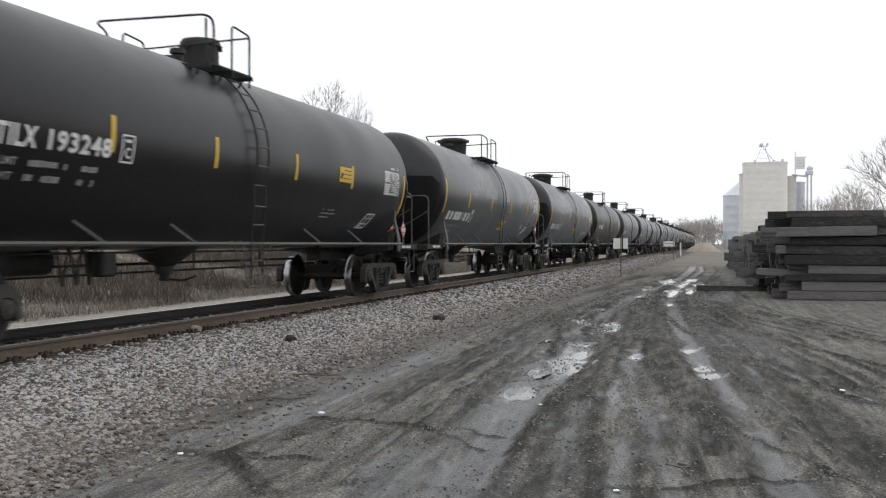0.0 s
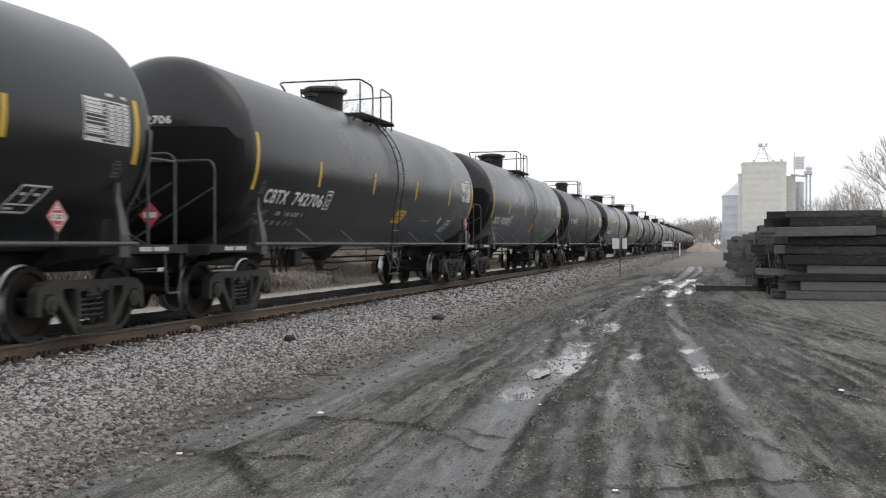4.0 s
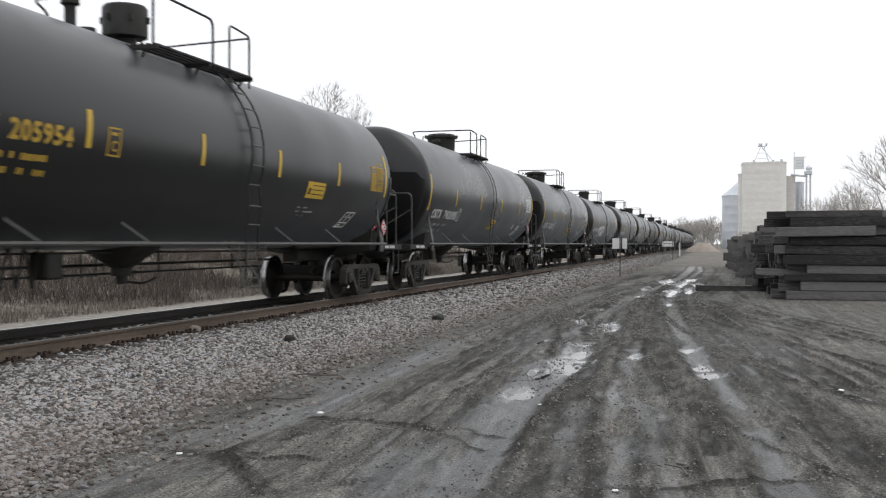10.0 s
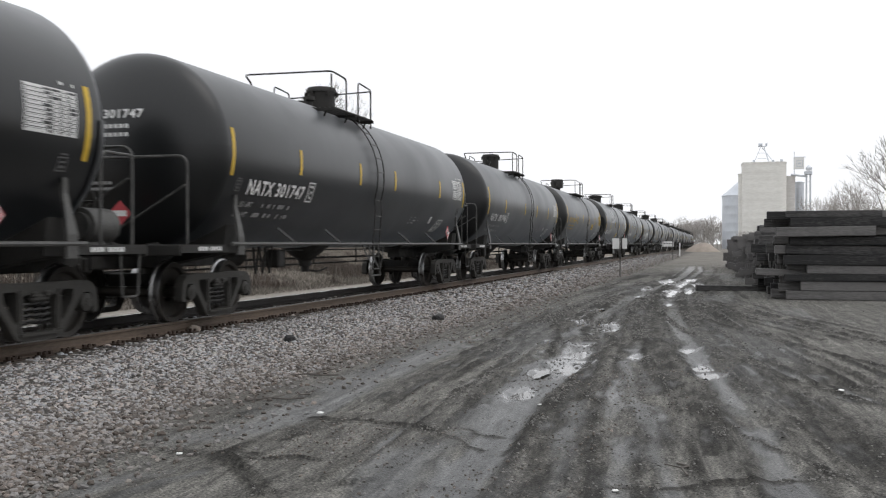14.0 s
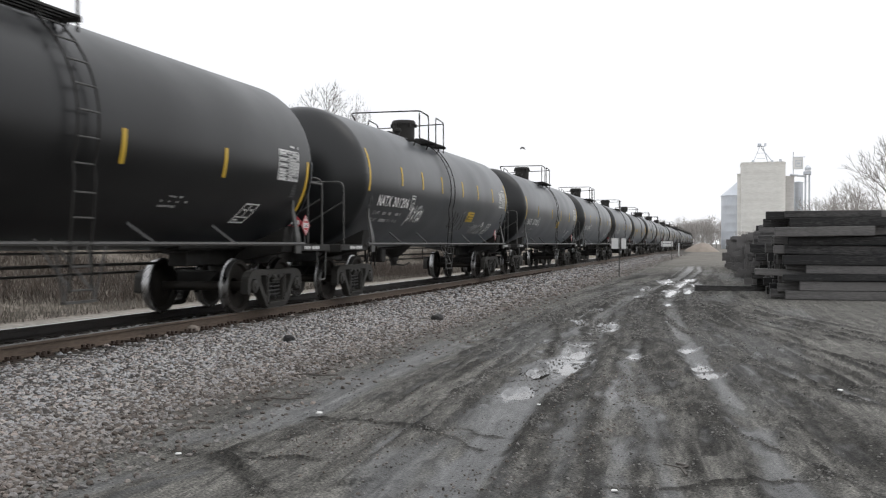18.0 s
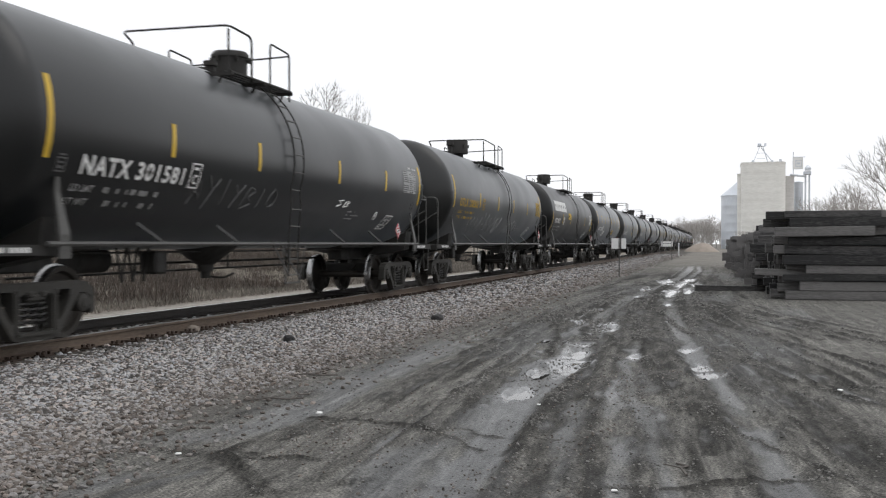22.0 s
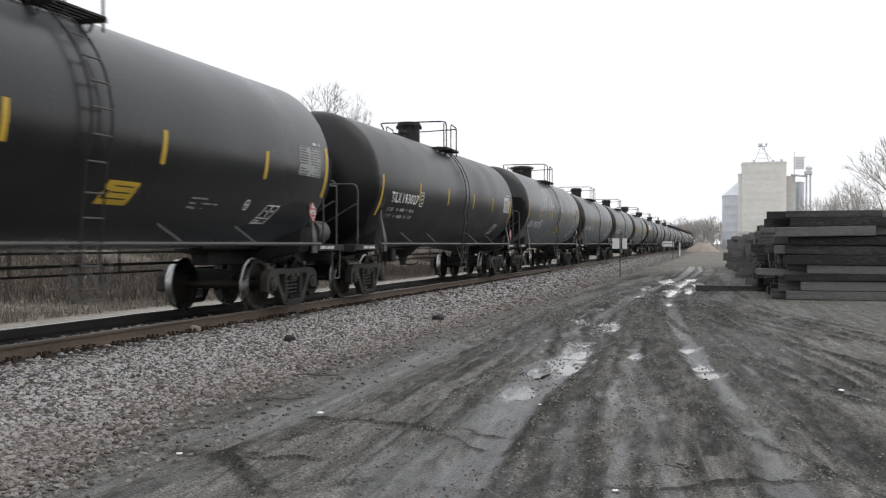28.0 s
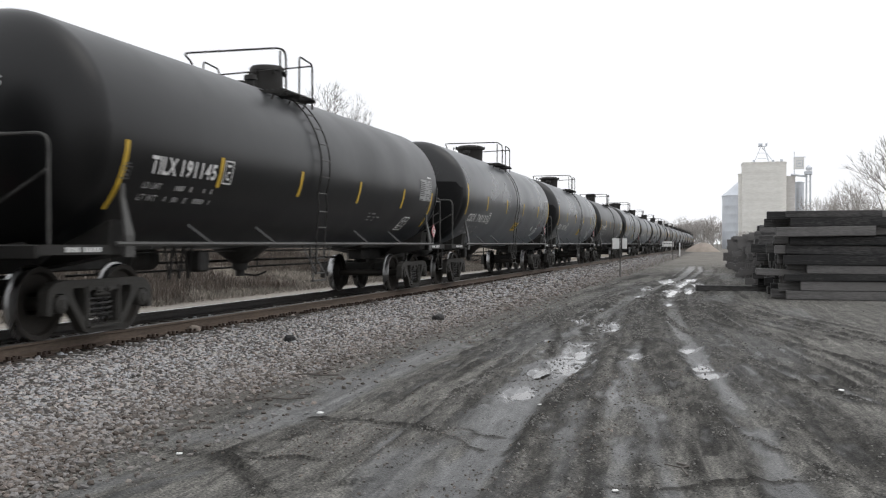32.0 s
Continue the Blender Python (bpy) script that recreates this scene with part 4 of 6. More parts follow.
DRUMS = (2, 7, 9, 14, 15, 17, 18)          # cars with an air drum on the front deck
PALE_TABLES = (13, 14, 15, 17, 18, 19)     # cars whose test table is a pale sheet


def add_car(k, kind, mark, number, plate_at, ahead):
    proto = PROTO[kind]
    car = copy_thing(proto, along(travel(0) - CAR * k + ahead, 0, RAIL))
    owner = {"M": "N", "S": "T"}.get(kind, kind)
    set_size(kind)
    for o in list(car.children_recursive):
        if k not in DRUMS and o.name.startswith("air_reservoir"):
            bpy.data.objects.remove(o)
    side = CAR_SIDE.get(k, KIND_SIDE[kind])
    reflectors(car, YELLOW, side.stripes)
    markings(car, owner, side, mark, number, OCHRE if owner == "U" else WHITE, random.Random(k + 50), plate_at, k in PALE_TABLES)
    tagged(car, LABELS[kind], "tank car", "tank cars of the train")
    if k < -3:
        # far down the line the smallest pieces cannot be told apart
        for o in car.children_recursive:
            if o.name.split(".")[0] in ("rung", "rod_hanger", "lid_bolt", "pipe_strut", "brake_hose", "placard_mark", "placard_band", "placard_writing", "placard_number", "placard_border", "placard_bracket", "shop_stamp", "table_writing", "head_notice", "lever_bracket", "brake_valve", "class_box", "round_mark", "weld_seam", "builder_stencil", "stirrup_step"):
                bpy.data.objects.remove(o)
    CARS.append((k, car, ahead))
    return car


made_cars = {row[0]: add_car(*row) for row in TRAIN}
for k in range(-1, -27, -1):
    kind = "C" if k == -1 else "CCNCNTCC"[k % 8]
    add_car(k, kind, "", "", C_PLATE if kind == "C" else None, -8.2)
for proto in PROTO.values():
    for o in (*proto.children_recursive, proto):
        bpy.data.objects.remove(o)
for o in (*truck_a.children_recursive, truck_a):
    bpy.data.objects.remove(o)
set_size("N")
scrawl(made_cars[3], -3.6, -0.4, 1.68, 2.35, 10, 3, WHITE, 0.022)
scrawl(made_cars[3], -3.5, -0.6, 1.75, 2.2, 9, 13, SCRAWL, 0.02)
scrawl(made_cars[3], 0.9, 2.9, 1.65, 2.1, 4, 4, SCRAWL, 0.02)
scrawl(made_cars[10], -4.0, -2.7, 1.74, 2.2, 6, 5, SCRAWL, 0.018)
scrawl(made_cars[10], -3.9, -2.8, 1.8, 2.1, 4, 15, WHITE, 0.014)
scrawl(made_cars[10], 0.2, 2.0, 1.6, 2.15, 5, 6, STAMP, 0.022)
scrawl(made_cars[10], 3.2, 4.9, 1.54, 1.86, 8, 7, SCRAWL, 0.016)
scrawl(made_cars[12], -4.9, -0.2, 1.6, 2.22, 10, 8, SCRAWL, 0.016)
scrawl(made_cars[12], 0.9, 2.9, 1.62, 2.1, 4, 9, SCRAWL, 0.014)
scrawl(made_cars[13], -3.9, -0.9, 1.8, 2.2, 7, 10, STAMP, 0.014)
scrawl(made_cars[13], 1.9, 2.7, 1.95, 2.1, 2, 11, WHITE, 0.014)
# the owner's name on one car, as plain white blocks
for j in range(6):
    bm = bmesh.new()
    y = -6.75 + j * 0.6
    outline(bm, y, y + 0.56, 2.76, 3.23, 0.165, lean=0.12)
    part("name_block", bm, WHITE, made_cars[11], "large white painted block")

# ---- track ----
track = tagged(empty("railway_track"), "straight railway track on grey stone ballast", "railway track", kind="structure")


def sweep(name, profile, s0, s1, side, mat, parent, label=""):
    stations = [s0, CURVE_AT] + [CURVE_AT + 12 * k for k in range(1, 60) if CURVE_AT + 12 * k < s1] + [s1]
    stations = [s for s in stations if s <= s1]
    vs, fs = [], []
    n = len(profile)
    for s in stations:
        m = along(s, side, 0)
        vs += [tuple(m @ Vector((x, 0, z))) for x, z in profile]
    for i in range(len(stations) - 1):
        for k in range(n):
            fs.append((i * n + k, i * n + (k + 1) % n, (i + 1) * n + (k + 1) % n, (i + 1) * n + k))
    return from_arrays(name, vs, fs, mat, parent, label)


H_ = RAIL
for side in (-0.755, 0.755):
    web = [(-0.075, H_ - 0.172), (0.075, H_ - 0.172), (0.075, H_ - 0.155), (0.012, H_ - 0.13), (0.012, H_ - 0.045), (0.036, H_ - 0.035),
           (0.036, H_ - 0.006), (-0.036, H_ - 0.006), (-0.036, H_ - 0.035), (-0.012, H_ - 0.045), (-0.012, H_ - 0.13), (-0.075, H_ - 0.155)]
    # the far rail's shade is painted in with the darker copy
    rail = sweep("rail", web, -40, 900, side, RAILM if side > 0 else SHADED_RAIL, track, "rusty brown steel rail" if side > 0 else "rail coloured near-black for the shade under the cars")
    head = [(-0.036, H_ - 0.006), (0.036, H_ - 0.006), (0.03, H_), (-0.03, H_)]
    sweep("rail_head", head, -40, 900, side, HEAD if side < 0 else DULL_HEAD, rail, "polished running surface" if side < 0 else "dull running surface")
TIE_TOP = RAIL - 0.174
bm = bmesh.new()
box(bm, 0, 0, -0.09, 2.6, 0.23, 0.18, bevel=0.012)
rnd = random.Random(5)
first = None
bm2 = bmesh.new()
box(bm2, 0.03, 0, 0.008, 0.42, 0.2, 0.02)
for x in (-0.11, 0.12, 0.19):
    for y in (-0.06, 0.06):
        box(bm2, x, y, 0.03, 0.035, 0.035, 0.045)
plate = None
for i in range(300):
    s = -4 + i * 0.5
    m = along(s + rnd.uniform(-0.03, 0.03), rnd.uniform(-0.05, 0.05), TIE_TOP) @ pose(0, 0, 0, 0, 0, rnd.uniform(-1, 1))
    if first is None:
        first = part("tie", bm, TIE, track)
        first.matrix_local = m
        tie = first
    else:
        tie = share("tie", first, track, m)
    if 2 < s < 50:
        if plate is None:
            plate = part("tie_plate", bm2, SPIKE, tie, "rusty tie plate with spikes")
            plate.matrix_local = pose(0.755, 0, 0)
        else:
            share("tie_plate", plate, tie, pose(0.755, 0, 0), "rusty tie plate with spikes")

# ---- ground ----
# width, depth, wetness and line of each wheel rut
RUTS = [
    (0.22, 0.05, 1, ((-1.58, 5.72), (-1.66, 7.28), (-1.84, 9.83), (-1.77, 12.82), (-1.94, 15.95), (-2.35, 20.98), (-2.36, 27.6), (-2.09, 35.85), (-1.57, 45.7), (-1.51, 63.95), (-3.02, 119.51))),
    (0.17, 0.045, 0.72, ((0.48, 6.28), (0.34, 7.42), (0.11, 10.36), (-0.13, 12.66), (-0.39, 15.44), (-1.02, 24.21), (-1.38, 31.07), (-1.28, 40.35), (-0.9, 57.41), (-1.95, 105.92))),
    (0.3, 0.03, 0.35, ((-3.89, 5.09), (-3.71, 5.94), (-3.81, 7.15), (-3.54, 8.58), (-3.59, 10.65), (-3.67, 13.34), (-3.75, 16.49), (-3.76, 21.47), (-3.58, 28.78), (-3.19, 39.83))),
    (0.16, 0.03, 0.5, ((-0.58, 5.99), (-0.71, 7.76), (-0.95, 10.47), (-1.15, 14.41), (-1.49, 19.65), (-1.92, 27.72), (-2, 35.87))),
    (0.16, 0.03, 0.4, ((-0.26, 6.08), (-0.42, 7.84), (-0.65, 10.15), (-0.97, 13.04), (-1.82, 18.86), (-2.11, 23.92))),
    (0.15, 0.03, 0.3, ((2.49, 16.68), (1.78, 19.44), (0.82, 22.73), (-0.15, 28.79), (-0.79, 37.7), (-1.12, 47.41))),
    (0.15, 0.03, 0.3, ((1.52, 10.2), (1.23, 11.49), (0.86, 13.87), (0.37, 17.62), (-0.38, 24.39), (-0.96, 33.08))),
    (0.15, 0.03, 0.3, ((1.04, 6.99), (0.8, 9.2), (0.49, 11.76), (0, 16.47), (-0.67, 23.27))),
    (0.04, 0.03, 0.2, ((-3.27, 8.04), (-2.91, 8.05), (-2.58, 7.95), (-2.13, 7.73))),
    (0.04, 0.03, 0.2, ((-3.8, 6.6), (-3.44, 6.54), (-3.05, 6.12), (-2.61, 5.53))),
    (0.03, 0.02, 0.2, ((-4.24, 6.53), (-3.92, 6.66), (-3.55, 6.66), (-3.13, 6.54), (-2.68, 6.49))),
    (0.035, 0.02, 0.2, ((-2.1, 7.97), (-1.85, 7.93), (-1.65, 7.84))),
    (0.2, 0.02, 0.6, ((-1.83, 5.65), (-1.85, 7.02), (-1.93, 8.46), (-2.08, 10.16), (-2.16, 12.72), (-2.38, 16.87))),
    (0.13, 0.03, 0.3, ((-1.06, 5.86), (-1.22, 7.19), (-1.38, 8.91), (-1.46, 11.74), (-1.72, 16), (-2.09, 21.05), (-2.21, 27.64))),
    (0.05, 0.02, 0.2, ((-1.19, 5.83), (-1.52, 6.05), (-1.97, 6.08), (-2.28, 5.88))),
    (0.05, 0.02, 0.2, ((-0.74, 6.26), (-0.24, 6.37), (0.27, 6.62), (0.75, 7.07))),
]

PUDDLES = [(-1.85, 14.1, 0.17, 0.75), (-1.76, 12.6, 0.17, 0.8), (-1.95, 10.15, 0.15, 0.38), (-2.05, 11.65, 0.12, 0.32), (-1.96, 15.5, 0.12, 0.35), (-2.43, 19.1, 0.1, 0.5), (-2.03, 19.2, 0.11, 0.5),
           (-1.85, 18.1, 0.13, 0.6), (-2.55, 15.3, 0.07, 0.3), (-1.2, 25.8, 0.10, 0.8), (-1.33, 31.8, 0.2, 1.9), (-1.28, 38.6, 0.25, 2.1), (-0.87, 33.1, 0.13, 1.6), (-0.43, 14.76, 0.10, 0.26), (-0.2, 12.75, 0.12, 0.3),
           (-0.11, 12.1, 0.14, 0.3), (-1.02, 13.7, 0.07, 0.2), (-2.3, 34.8, 0.15, 1.2), (-2.1, 29.5, 0.11, 0.8), (-1.07, 43, 0.20, 1.6), (-2.62, 23.1, 0.1, 0.5), (-2.0, 41.0, 0.2, 1.6), (-0.7, 38.0, 0.13, 1.5)]

# smooth wet smears: half-width and line
SMEARS = [
    (0.42, ((-4.1, 6.9), (-3.78, 7.25), (-3.74, 8.1), (-3.78, 9.27), (-3.84, 10.67), (-3.83, 12.78), (-3.98, 15.0))),
    (0.13, ((-3.5, 8.6), (-3.6, 9.7), (-3.72, 11.7), (-3.66, 13.0))),
    (0.16, ((-4.04, 5.07), (-3.77, 5.4), (-3.68, 5.69), (-3.52, 5.98))), (0.12, ((-3.47, 5.2), (-3.41, 5.5), (-3.3, 5.9))),
    (0.3, ((-1.95, 5.2), (-1.98, 5.8), (-2.05, 6.97), (-1.98, 8.44), (-1.92, 10.2), (-1.86, 12.8), (-1.95, 15.9))),
    (0.17, ((-1.33, 27.9), (-0.55, 17.4), (-0.2, 13.2), (0.13, 10.3), (0.33, 7.8), (0.42, 6.7), (0.5, 5.5))),
    (0.1, ((-1.11, 13.0), (-0.7, 9.41), (-0.47, 7.39), (-0.3, 6.2))), (0.12, ((-1.25, 9.6), (-1.12, 7.6), (-1.02, 6.0))),
]
# dark churned mud: half-width, height of its crumbs and line
CHURNS = [
    (0.055, 0.03, ((-4.34, 6.42), (-4.14, 6.64), (-3.78, 6.58), (-3.45, 6.47), (-3.05, 6.03), (-2.6, 5.45))), (0.035, 0.02, ((-3.65, 6.52), (-3.2, 6.42), (-2.76, 6.47))),
    (0.06, 0.025, ((-3.4, 8.11), (-2.91, 8.04), (-2.41, 8.04), (-2.19, 7.8))), (0.03, 0.02, ((-2.37, 7.91), (-2.0, 7.59), (-1.65, 7.23))),
    (0.035, 0.02, ((-2.1, 7.99), (-1.63, 7.78))), (0.03, 0.015, ((-1.37, 7.81), (-1.18, 7.72))),
    (0.13, 0.04, ((-0.27, 25.5), (0.65, 21.0), (1.49, 19.4), (2.6, 15.8))), (0.09, 0.03, ((-0.34, 21.5), (0.71, 17.2), (1.39, 15.1), (2.0, 13.0))),
    (0.07, 0.035, ((0.79, 11.74), (1.18, 11.04), (1.6, 9.7))), (0.08, 0.035, ((0.99, 11.42), (1.32, 11.34), (1.9, 11.1))), (0.06, 0.03, ((-0.16, 15.5), (0.42, 13.4), (0.79, 11.8))),
    (0.035, 0.025, ((0.18, 8.35), (0.51, 7.65), (0.75, 6.98), (0.95, 6.3))), (0.045, 0.02, ((-0.64, 6.28), (-0.3, 6.35), (0.11, 6.64), (0.53, 6.84), (0.9, 6.98))),
    (0.06, 0.015, ((-1.45, 7.12), (-1.48, 8.43), (-1.51, 10.31), (-1.6, 12.86), (-1.85, 15.9), (-2.3, 20.9))), (0.1, 0.03, ((-1.98, 15.9), (-2.54, 20.9), (-2.73, 30.0), (-1.91, 40.2))),
    (0.06, 0.03, ((-0.87, 13.06), (-1.33, 18.98), (-2.14, 25.03))), (0.04, 0.02, ((-0.14, 10.68), (0.0, 8.43), (0.08, 7.54))), (0.07, 0.03, ((-0.17, 16.42), (-0.71, 19.15), (-1.41, 24.1))),
    (0.09, 0.03, ((-3.0, 13.0), (-3.1, 18.0), (-3.3, 25.0), (-3.0, 34.0))), (0.06, 0.03, ((-2.5, 9.4), (-2.55, 11.5), (-2.75, 14.5), (-2.9, 19.0))), (0.08, 0.03, ((-1.2, 16.0), (-1.75, 23.0), (-1.8, 31.0), (-1.4, 42.0))),
    (0.1, 0.03, ((-0.3, 18.5), (-0.8, 24.0), (-1.05, 31.0), (-0.8, 43.0))), (0.12, 0.03, ((0.1, 17.5), (-0.4, 24.0), (-0.6, 32.0))), (0.1, 0.03, ((-3.3, 16.0), (-3.4, 24.0), (-2.9, 33.0), (-2.0, 46.0))),
    (0.08, 0.03, ((-2.2, 13.5), (-2.75, 18.5), (-2.95, 27.0), (-2.3, 38.0))),
]

# thin tyre lines beside the main ruts
spread = random.Random(12)
for w, deep, soak, line in list(RUTS[:8]) + [RUTS[13]]:
    for off in (-0.8, -0.62, -0.4, -0.27, 0.27, 0.4, 0.62, 0.8):
        if spread.random() < 0.85:
            o1, o2 = off + spread.uniform(-0.1, 0.1), off + spread.uniform(-0.25, 0.25)
            n_pts = len(line) - 1
            a, b = sorted((spread.uniform(0, 0.7), spread.uniform(0.3, 1.0)))
            pts = [(x + o1 + (o2 - o1) * i / n_pts, y) for i, (x, y) in enumerate(line) if a * n_pts - 1 <= i <= b * n_pts + 1]
            if len(pts) > 2:
                RUTS.append((spread.uniform(0.035, 0.08), spread.uniform(0.015, 0.03), spread.uniform(0, 0.5), tuple(pts)))


def steps(a, b, n):
    return [a + (b - a) * k / n for k in range(n)]


xs = steps(-2500, -300, 6) + steps(-300, -60, 12) + steps(-60, -10.5, 60) + steps(-10.5, -4.6, 60) + steps(-4.6, 4, 320) + steps(4, 14, 80) + steps(14, 60, 30) + steps(60, 400, 14) + [400, 1000, 2500]
ys = [-2500, -600, -150, -40, -15, -5, 0, 2]
while ys[-1] < 60:
    ys.append(ys[-1] + max(0.04, 0.0068 * ys[-1]))
while ys[-1] < 4000:
    ys.append(ys[-1] * 1.06)
X, Y = np.meshgrid(np.array(xs), np.array(ys))


def smooth01(v):
    v = np.clip(v, 0, 1)
    return v * v * (3 - 2 * v)


def lattice(ix, iy, seed):
    h = (ix * 374761393 + iy * 668265263 + seed * 1442695041) & 0xFFFFFFFF
    h = ((h ^ (h >> 13)) * 1274126177) & 0xFFFFFFFF
    return ((h ^ (h >> 16)) & 0xFFFF) / 32767.5 - 1.0


def fbm(x, y, scale, octaves=4, seed=0):
    """Smooth random relief, about -1 to 1."""
    out, amp = np.zeros(x.shape), 1.0
    for o in range(octaves):
        u, v = x * scale + 17.3 * o, y * scale - 9.1 * o
        iu, iv = np.floor(u).astype(np.int64), np.floor(v).astype(np.int64)
        fu, fv = smooth01(u - iu), smooth01(v - iv)
        a, b = lattice(iu, iv, seed + o), lattice(iu + 1, iv, seed + o)
        c, d = lattice(iu, iv + 1, seed + o), lattice(iu + 1, iv + 1, seed + o)
        out += amp * ((a * (1 - fu) + b * fu) * (1 - fv) + (c * (1 - fu) + d * fu) * fv)
        amp, scale = amp * 0.5, scale * 2
    return out / 1.5


near = (X > -12) & (X < 14) & (Y > 1.5) & (Y < 70)
# U runs across the wheel tracks, which bend as they run on
U = X - np.interp(Y, (0, 6, 10, 15.5, 24, 31, 40, 57, 106), (-0.3, -0.55, -0.87, -1.15, -1.7, -1.8, -1.65, -1.2, -2.2))
lump = fbm(U, Y * 0.22, 1.5, 4, 3) * near
fine = fbm(U, Y * 0.3, 6.0, 3, 9) * near
wob = fbm(X, Y, 0.45, 3, 21) * near


def to_line(px, py, line):
    best = np.full(px.shape, 1e9)
    for (ax, ay), (bx, by) in zip(line, line[1:]):
        dx, dy = bx - ax, by - ay
        t = np.clip(((px - ax) * dx + (py - ay) * dy) / (dx * dx + dy * dy), 0, 1)
        best = np.minimum(best, np.hypot(px - ax - t * dx, py - ay - t * dy))
    return best


rut, ridge, wet, churn = (np.zeros(X.shape) for _ in range(4))
for w, deep, soak, line in RUTS:
    d = to_line(X + 0.05 * wob + 0.02 * fine, Y, line)
    dip = np.exp(-(d / w) ** 6)
    rut = np.maximum(rut, deep * dip * (0.75 + 0.3 * lump))
    lip = np.exp(-((d - 1.3 * w) / (0.22 * w + 0.012)) ** 2)
    ridge = np.maximum(ridge, 0.7 * deep * lip * np.clip(0.6 + 1.2 * fine, 0, 2))
    churn = np.maximum(churn, np.clip(lip * (0.8 + 1.4 * fine), 0, 1) * np.clip(deep / 0.025, 0, 1))
    if soak < 0.35:
        churn = np.maximum(churn, dip * np.clip(0.8 + 0.9 * fine, 0, 1))
    wet = np.maximum(wet, smooth01((soak * np.exp(-(d / w) ** 2.5) * (1 + 0.5 * wob) + 0.4 * fine - 0.25) / 0.5))
# broken smears and churned crumbs
torn = fbm(U, Y * 0.35, 2.2, 4, 131) * near
for w, line in SMEARS:
    d = to_line(X + 0.12 * wob + 0.05 * torn, Y, line)
    soft_ = np.exp(-(d / (w * (0.9 + 0.01 * Y))) ** 2)
    wet = np.maximum(wet, 0.85 * smooth01((soft_ * (0.95 + 0.55 * torn) + 0.3 * fine + 0.25 * lump - 0.28) / 0.75))
crumbed = fbm(X, Y * 0.6, 7.0, 3, 88) * near
for w, tall, line in CHURNS:
    d = to_line(X + 0.06 * wob + 0.05 * crumbed, Y, line)
    body = np.exp(-(d / w) ** 4)
    ridge = np.maximum(ridge, tall * body * np.clip(0.35 + 1.1 * crumbed, 0, 1.5))
    churn = np.maximum(churn, np.clip(body * (0.95 + 0.8 * crumbed), 0, 1))
    wet = wet * (1 - 0.9 * body)
# the lot is churned black where the ruts draw together
muck = smooth01((Y - 13) / 10) * (1 - smooth01((Y - 46) / 16)) * smooth01((X + 4.3) / 0.9) * (1 - smooth01((X - 0.4 + 0.02 * Y) / 1.2))
churn = np.maximum(churn, muck * np.clip(0.5 + 1.3 * fbm(U, Y * 0.08, 2.6, 4, 145), 0, 1) * (1 - 0.8 * wet))
wet = wet * (1 - 0.5 * muck)
basin = np.zeros(X.shape)
pool = np.zeros(X.shape)
for px, py, rx, ry in PUDDLES:
    q = ((X - px) / (rx * 1.15)) ** 2 + ((Y - py) / (ry * 1.15)) ** 2
    basin = np.maximum(basin, np.exp(-q * q))
    q = ((X - px + 0.1 * torn) / (rx * 1.6 + 0.03)) ** 2 + ((Y - py) / (ry * 1.6)) ** 2
    pool = np.maximum(pool, smooth01((np.exp(-q) + 0.6 * fine + 0.5 * torn - 0.5) / 0.5))
mudness = smooth01((X + 4.4) / 0.6)
bank_fade = 1 - smooth01((Y - 230) / 60)
flat = 1 - 0.85 * np.clip(np.maximum(wet, pool), 0, 1)
crumb = np.abs(fbm(U, Y * 0.45, 9.0, 3, 41)) * near
Z = (0.010 * lump * mudness + 0.006 * fine + 0.014 * (crumb - 0.3) * mudness) * flat
Z += mudness * near * (ridge - np.maximum(rut, 0)) + 0.03 * muck * np.abs(fbm(U, Y * 0.06, 3.2, 3, 151)) * (1 - pool)
Z += basin * (0.012 * fine + 0.014 * fbm(X, Y, 5.0, 3, 77) - 0.028)
Z += 0.115 * smooth01((-4.0 - X) / 3.2) * (X > -D) + 0.115 * (X <= -D)
Z -= 0.10 * smooth01((-10.4 - X) / 2.0)
Z += smooth01((-13.5 - X) / 14.0) * 2.3 * bank_fade
ground_z = Z
wet = np.clip(np.maximum(wet, 0.4 * smooth01((fbm(U, Y * 0.16, 1.1, 4, 51) + 0.25 * fine - 0.1) / 0.4) * (np.abs(X + 1.3) < 3.2)) + basin, 0, 1) * mudness * near
ny, nx = X.shape
verts = np.stack([X, Y, Z], -1).reshape(-1, 3)
ii = np.arange(ny * nx).reshape(ny, nx)
quads = np.stack([ii[:-1, :-1], ii[:-1, 1:], ii[1:, 1:], ii[1:, :-1]], -1).reshape(-1, 4)


def fast_mesh(name, v, f, mat, parent=None, smooth=False):
    """A mesh object from arrays; all faces have the same number of corners."""
    me = bpy.data.meshes.new(name)
    n = f.shape[1]
    me.vertices.add(len(v))
    me.vertices.foreach_set("co", np.ascontiguousarray(v, dtype=np.float32).ravel())
    me.loops.add(f.size)
    me.loops.foreach_set("vertex_index", np.ascontiguousarray(f, dtype=np.int32).ravel())
    me.polygons.add(len(f))
    me.polygons.foreach_set("loop_start", np.arange(0, f.size, n, dtype=np.int32))
    me.polygons.foreach_set("use_smooth", np.full(len(f), smooth))
    me.update(calc_edges=True)
    me.validate()
    me.materials.append(mat)
    ob = new(name, me)
    ob.parent = parent
    return ob


